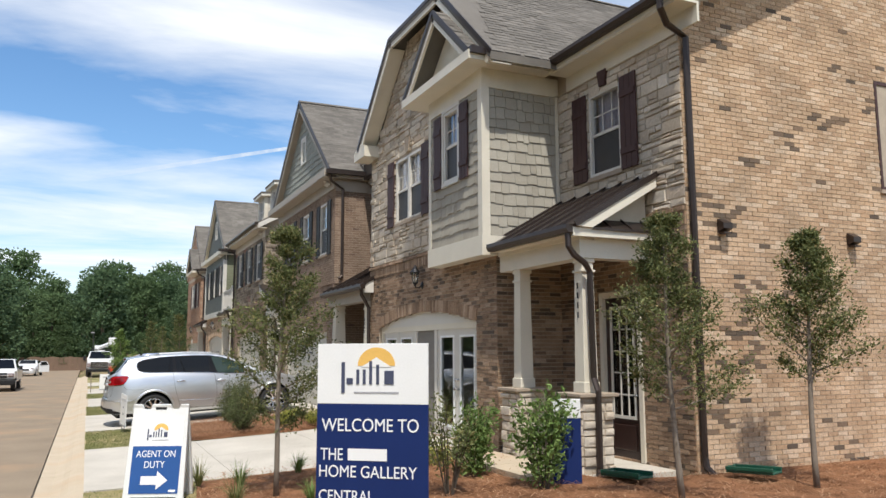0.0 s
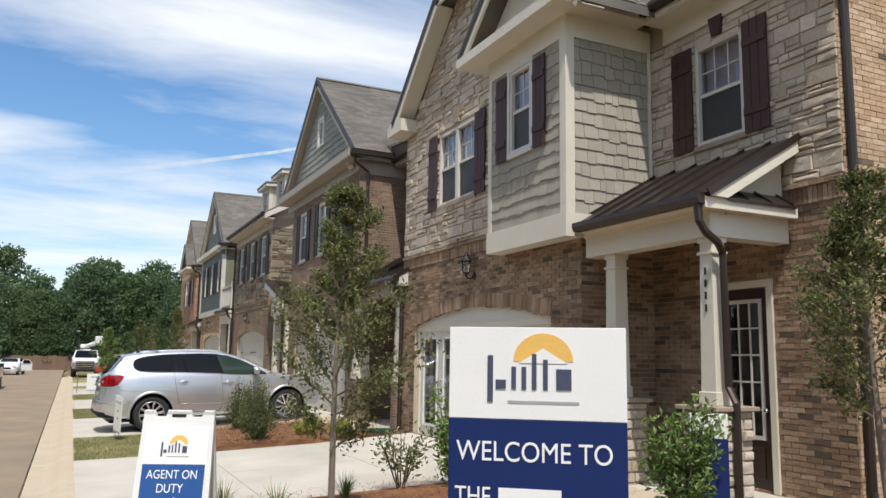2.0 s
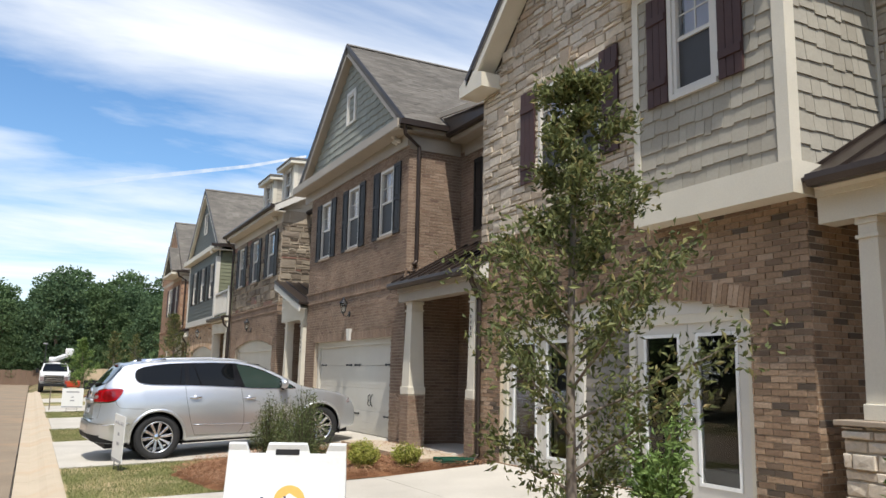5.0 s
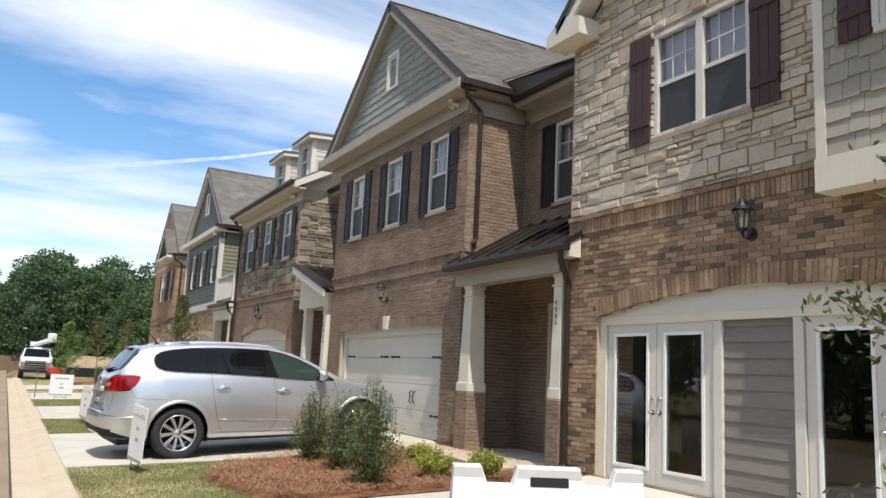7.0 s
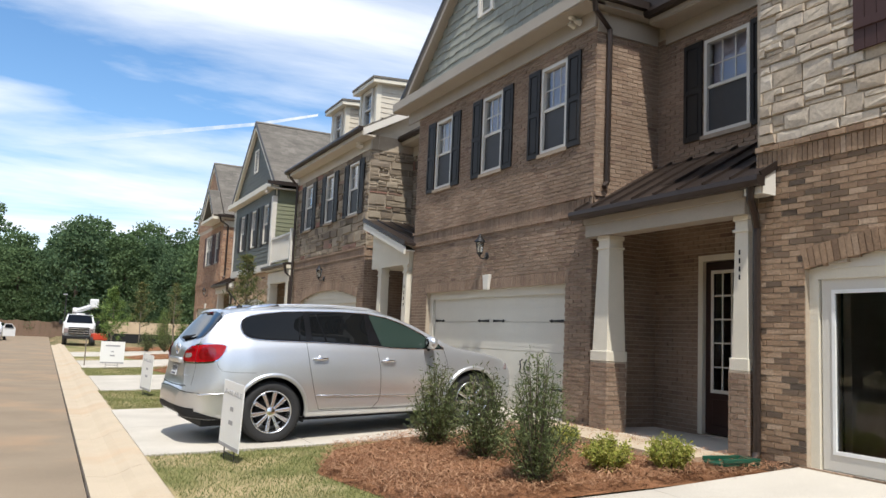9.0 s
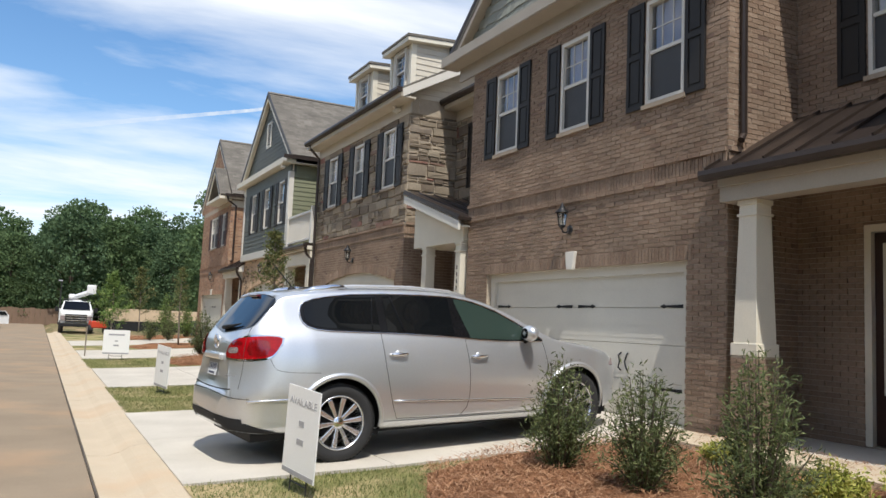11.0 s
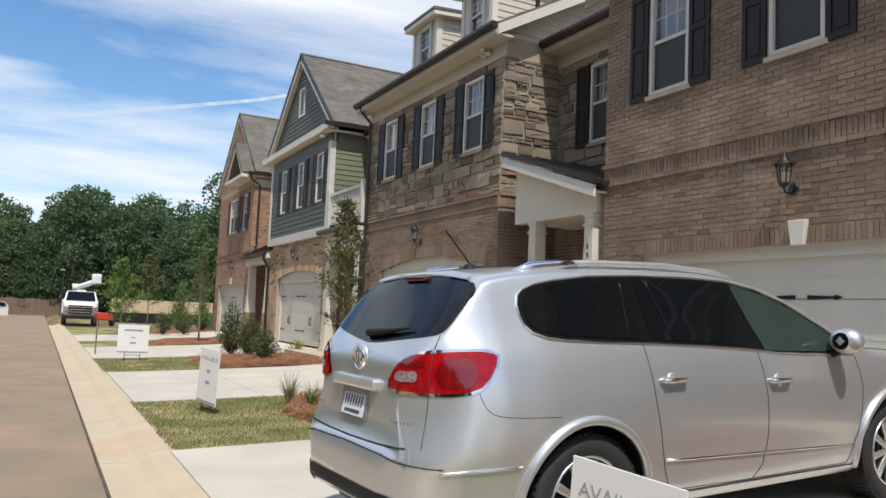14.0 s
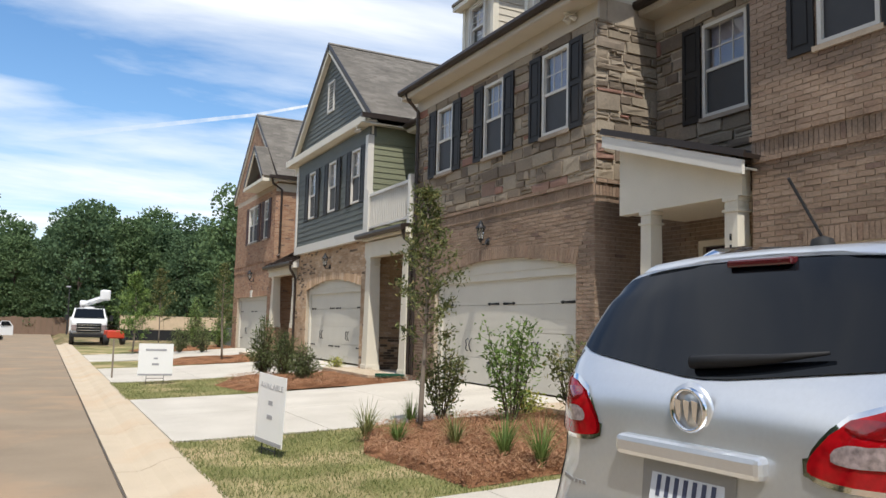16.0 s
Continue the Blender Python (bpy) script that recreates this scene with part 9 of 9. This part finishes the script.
def work_truck():
    t = thing("work_truck", "white utility truck with a folded aerial boom, facing the camera", "truck")
    part("cab", boxes((-0.98, 0.98, 1.3, 3.2, 0.5, 1.45)), M_VANWHITE, t, bevel=0.08)
    g = bmesh.new()
    lo = [g.verts.new(p) for p in ((-0.95, 1.35, 1.45), (0.95, 1.35, 1.45), (0.95, 3.15, 1.45), (-0.95, 3.15, 1.45))]
    hi = [g.verts.new(p) for p in ((-0.80, 1.95, 2.08), (0.80, 1.95, 2.08), (0.82, 3.05, 2.08), (-0.82, 3.05, 2.08))]
    g.faces.new(hi)
    for k in range(4):
        g.faces.new((lo[k], lo[(k + 1) % 4], hi[(k + 1) % 4], hi[k]))
    part("cab_roof", g, M_VANWHITE, t, bevel=0.03)
    part("windscreen", prism(bmesh.new(), [(-0.82, 1.36, 1.50), (0.82, 1.36, 1.50), (0.72, 1.88, 2.02), (-0.72, 1.88, 2.02)], (0, -0.02, 0.03)), M_CARGLASS, t)
    part("bonnet", boxes((-0.92, 0.92, 0.15, 1.35, 0.62, 1.32)), M_VANWHITE, t, bevel=0.1)
    part("grille", boxes((-0.64, 0.64, 0.08, 0.2, 0.72, 1.22)), M_PLASTIC, t, bevel=0.03)
    for k in range(3):
        part("grille_bar", boxes((-0.6, 0.6, 0.05, 0.09, 0.80 + k * 0.15, 0.83 + k * 0.15)), M_CHROME, t)
    part("bumper", boxes((-0.98, 0.98, -0.05, 0.15, 0.42, 0.62)), M_PLASTIC, t, bevel=0.03)
    for s in (-1, 1):
        part("headlamp", boxes((s * 0.78 - 0.13, s * 0.78 + 0.13, 0.09, 0.2, 0.82, 1.12)), M_CLEAR, t, bevel=0.02)
        part("door_mirror", boxes((s * 1.18 - 0.1, s * 1.18 + 0.1, 1.6, 1.68, 1.35, 1.68)), M_PLASTIC, t, bevel=0.02)
        part("side_locker", boxes((s * 0.85 - 0.2, s * 0.85 + 0.2, 3.35, 6.4, 0.6, 1.55)), M_VANWHITE, t, bevel=0.02)
        for y in (0.85, 4.9):
            w = part("wheel", lathe(bmesh.new(), [(0.0, 0.1), (0.25, 0.11), (0.26, 0.08)], 18, (s * 0.86, y, 0.40), "x"), M_ALLOY, t, smooth=True)
            part("tyre", lathe(bmesh.new(), [(0.25, -0.12), (0.38, -0.13), (0.40, -0.08), (0.40, 0.08), (0.38, 0.13), (0.25, 0.12)], 22, (s * 0.86, y, 0.40), "x"), M_TYRE, w, smooth=True)
    part("bed", boxes((-0.65, 0.65, 3.35, 6.4, 0.6, 0.9)), M_VANWHITE, t)
    part("boom_turret", boxes((-0.3, 0.3, 4.2, 4.9, 0.9, 2.2)), M_VANWHITE, t, bevel=0.05)
    part("boom_arm", tube(bmesh.new(), [(-0.35, 4.6, 2.3), (0.25, 4.2, 2.55), (0.75, 4.0, 2.75)], 0.17, 8), M_VANWHITE, t)
    part("boom_bucket", boxes((0.55, 1.15, 3.6, 4.2, 2.6, 3.25)), M_VANWHITE, t, bevel=0.08)
    part("boom_joint", lathe(bmesh.new(), [(0.0, -0.2), (0.24, -0.18), (0.24, 0.18), (0.0, 0.2)], 14, (-0.35, 4.6, 2.35), "x"), M_VANWHITE, t, smooth=True)
    part("ladder_rack", tube(bmesh.new(), [(-0.8, 3.3, 2.12), (-0.8, 2.2, 2.2), (0.8, 2.2, 2.2), (0.8, 3.3, 2.12)], 0.03, 6), M_PLASTIC, t)
    t.matrix_world = pose(0.95, 69.5, 0.0, 0, 0, -2)


work_truck()


def red_machine():
    t = thing("stump_grinder", "small orange-red wheeled machine in front of a truck", "machine")
    part("engine_cover", boxes((-0.45, 0.45, -0.3, 0.5, 0.35, 0.78)), M_REDPAINT, t, bevel=0.06)
    part("handle", tube(bmesh.new(), [(-0.3, 0.4, 0.7), (-0.35, 0.8, 1.0), (0.35, 0.8, 1.0), (0.3, 0.4, 0.7)], 0.02, 6), M_PLASTIC, t)
    for s in (-1, 1):
        part("tyre", lathe(bmesh.new(), [(0.05, -0.1), (0.26, -0.1), (0.28, 0.0), (0.26, 0.1), (0.05, 0.1)], 16, (s * 0.42, 0.0, 0.28), "x"), M_TYRE, t, smooth=True)
    t.matrix_world = pose(2.1, 66.8, 0.1, 0, 0, 10)


red_machine()

fence = thing("fence", "low weathered brown board fence at the woods' edge", "fence", kind="structure")
for k in range(120):
    h = 1.45 + 0.06 * math.sin(k * 1.7)
    part("board", boxes((-58 + k * 0.5, -58 + k * 0.5 + 0.485, 103.0, 103.05, -0.2, h)), M_FENCE, fence) if k % 1 == 0 else None
barrier = thing("board_barrier", "pale boarded barrier on dark posts at an empty lot", "barrier")
for k in range(5):
    part("panel", boxes((3.6 + k * 1.5, 3.6 + k * 1.5 + 1.48, 82.0, 82.06, 0.75, 1.75)), M_BOARD, barrier)
    part("post", boxes((3.55 + k * 1.5, 3.65 + k * 1.5, 82.07, 82.17, -0.2, 1.8)), M_FENCE, barrier)
part("skirt", boxes((3.6, 11.1, 82.01, 82.05, -0.2, 0.74)), M_PLASTIC, barrier)
pole = thing("street_lamp", "thin grey street lamp post at the far kerb", "street lamp", (0.6, 99.0, -0.1))
part("post", tube(bmesh.new(), [(0, 0, 0), (0, 0, 4.3)], 0.06, 8, radii=[0.08, 0.05]), M_STEEL, pole)
part("lamp_head", boxes((-0.3, 0.1, -0.12, 0.12, 4.3, 4.42)), M_GREYPRINT, pole, bevel=0.03)
unit = thing("utility_box", "green metal utility cabinet on the grass beside a house", "utility box", (7.3, 62.0, 0.2))
part("cabinet", boxes((-0.45, 0.45, -0.4, 0.4, 0.0, 0.9)), M_GREENDK, unit, bevel=0.03)
part("lid", boxes((-0.48, 0.48, -0.43, 0.43, 0.902, 0.96)), M_GREENDK, unit, bevel=0.02)

# thin condensation trail, very far off
M_TRAIL = bpy.data.materials.new("vapour trail")
M_TRAIL.use_nodes = True
tt = M_TRAIL.node_tree
tt.nodes.clear()
t_em = tt.nodes.new("ShaderNodeEmission")
t_em.inputs["Color"].default_value = (0.92, 0.96, 1.0, 1)
t_em.inputs["Strength"].default_value = 1.0
t_tr = tt.nodes.new("ShaderNodeBsdfTransparent")
t_mx = tt.nodes.new("ShaderNodeMixShader")
t_co = tt.nodes.new("ShaderNodeTexCoord")
t_nz = tt.nodes.new("ShaderNodeTexNoise")
t_nz.inputs["Scale"].default_value = 0.02
t_nz.inputs["Detail"].default_value = 5
t_sep = tt.nodes.new("ShaderNodeSeparateXYZ")
tt.links.new(t_co.outputs["Generated"], t_sep.inputs[0])
tt.links.new(t_co.outputs["Object"], t_nz.inputs["Vector"])
t_mul = tt.nodes.new("ShaderNodeMath")
t_mul.operation = "MULTIPLY"
tt.links.new(t_nz.outputs["Fac"], t_mul.inputs[0])
tt.links.new(t_sep.outputs[0], t_mul.inputs[1])
t_more = tt.nodes.new("ShaderNodeMath")
t_more.operation = "MULTIPLY"
t_more.use_clamp = True
t_more.inputs[1].default_value = 1.7
tt.links.new(t_mul.outputs[0], t_more.inputs[0])
tt.links.new(t_more.outputs[0], t_mx.inputs[0])
tt.links.new(t_tr.outputs[0], t_mx.inputs[1])
tt.links.new(t_em.outputs[0], t_mx.inputs[2])
t_o = tt.nodes.new("ShaderNodeOutputMaterial")
tt.links.new(t_mx.outputs[0], t_o.inputs[0])

trail = [(-0.0376, 0.9799, 0.1955), (0.11126, 0.96642, 0.23162), (0.21527, 0.94312, 0.25336), (0.2809, 0.9208, 0.2705)]
vs, fs = [], []
for k in range(31):
    f = k / 30 * 3
    i = min(2, int(f))
    d = Vector(trail[i]).lerp(Vector(trail[i + 1]), f - i).normalized() * 3600
    w = 6 + 7 * (1 - k / 30)
    vs += [tuple(d + Vector((0, 0, -w))), tuple(d), tuple(d + Vector((0, 0, w * 0.8)))]
    if k:
        a = 3 * k
        fs += [(a - 3, a, a + 1, a - 2), (a - 2, a + 1, a + 2, a - 1)]
tagged(raw("vapour_trail", vs, fs, M_TRAIL, None), "thin white vapour trail across the sky", "vapour trail", kind="structure")
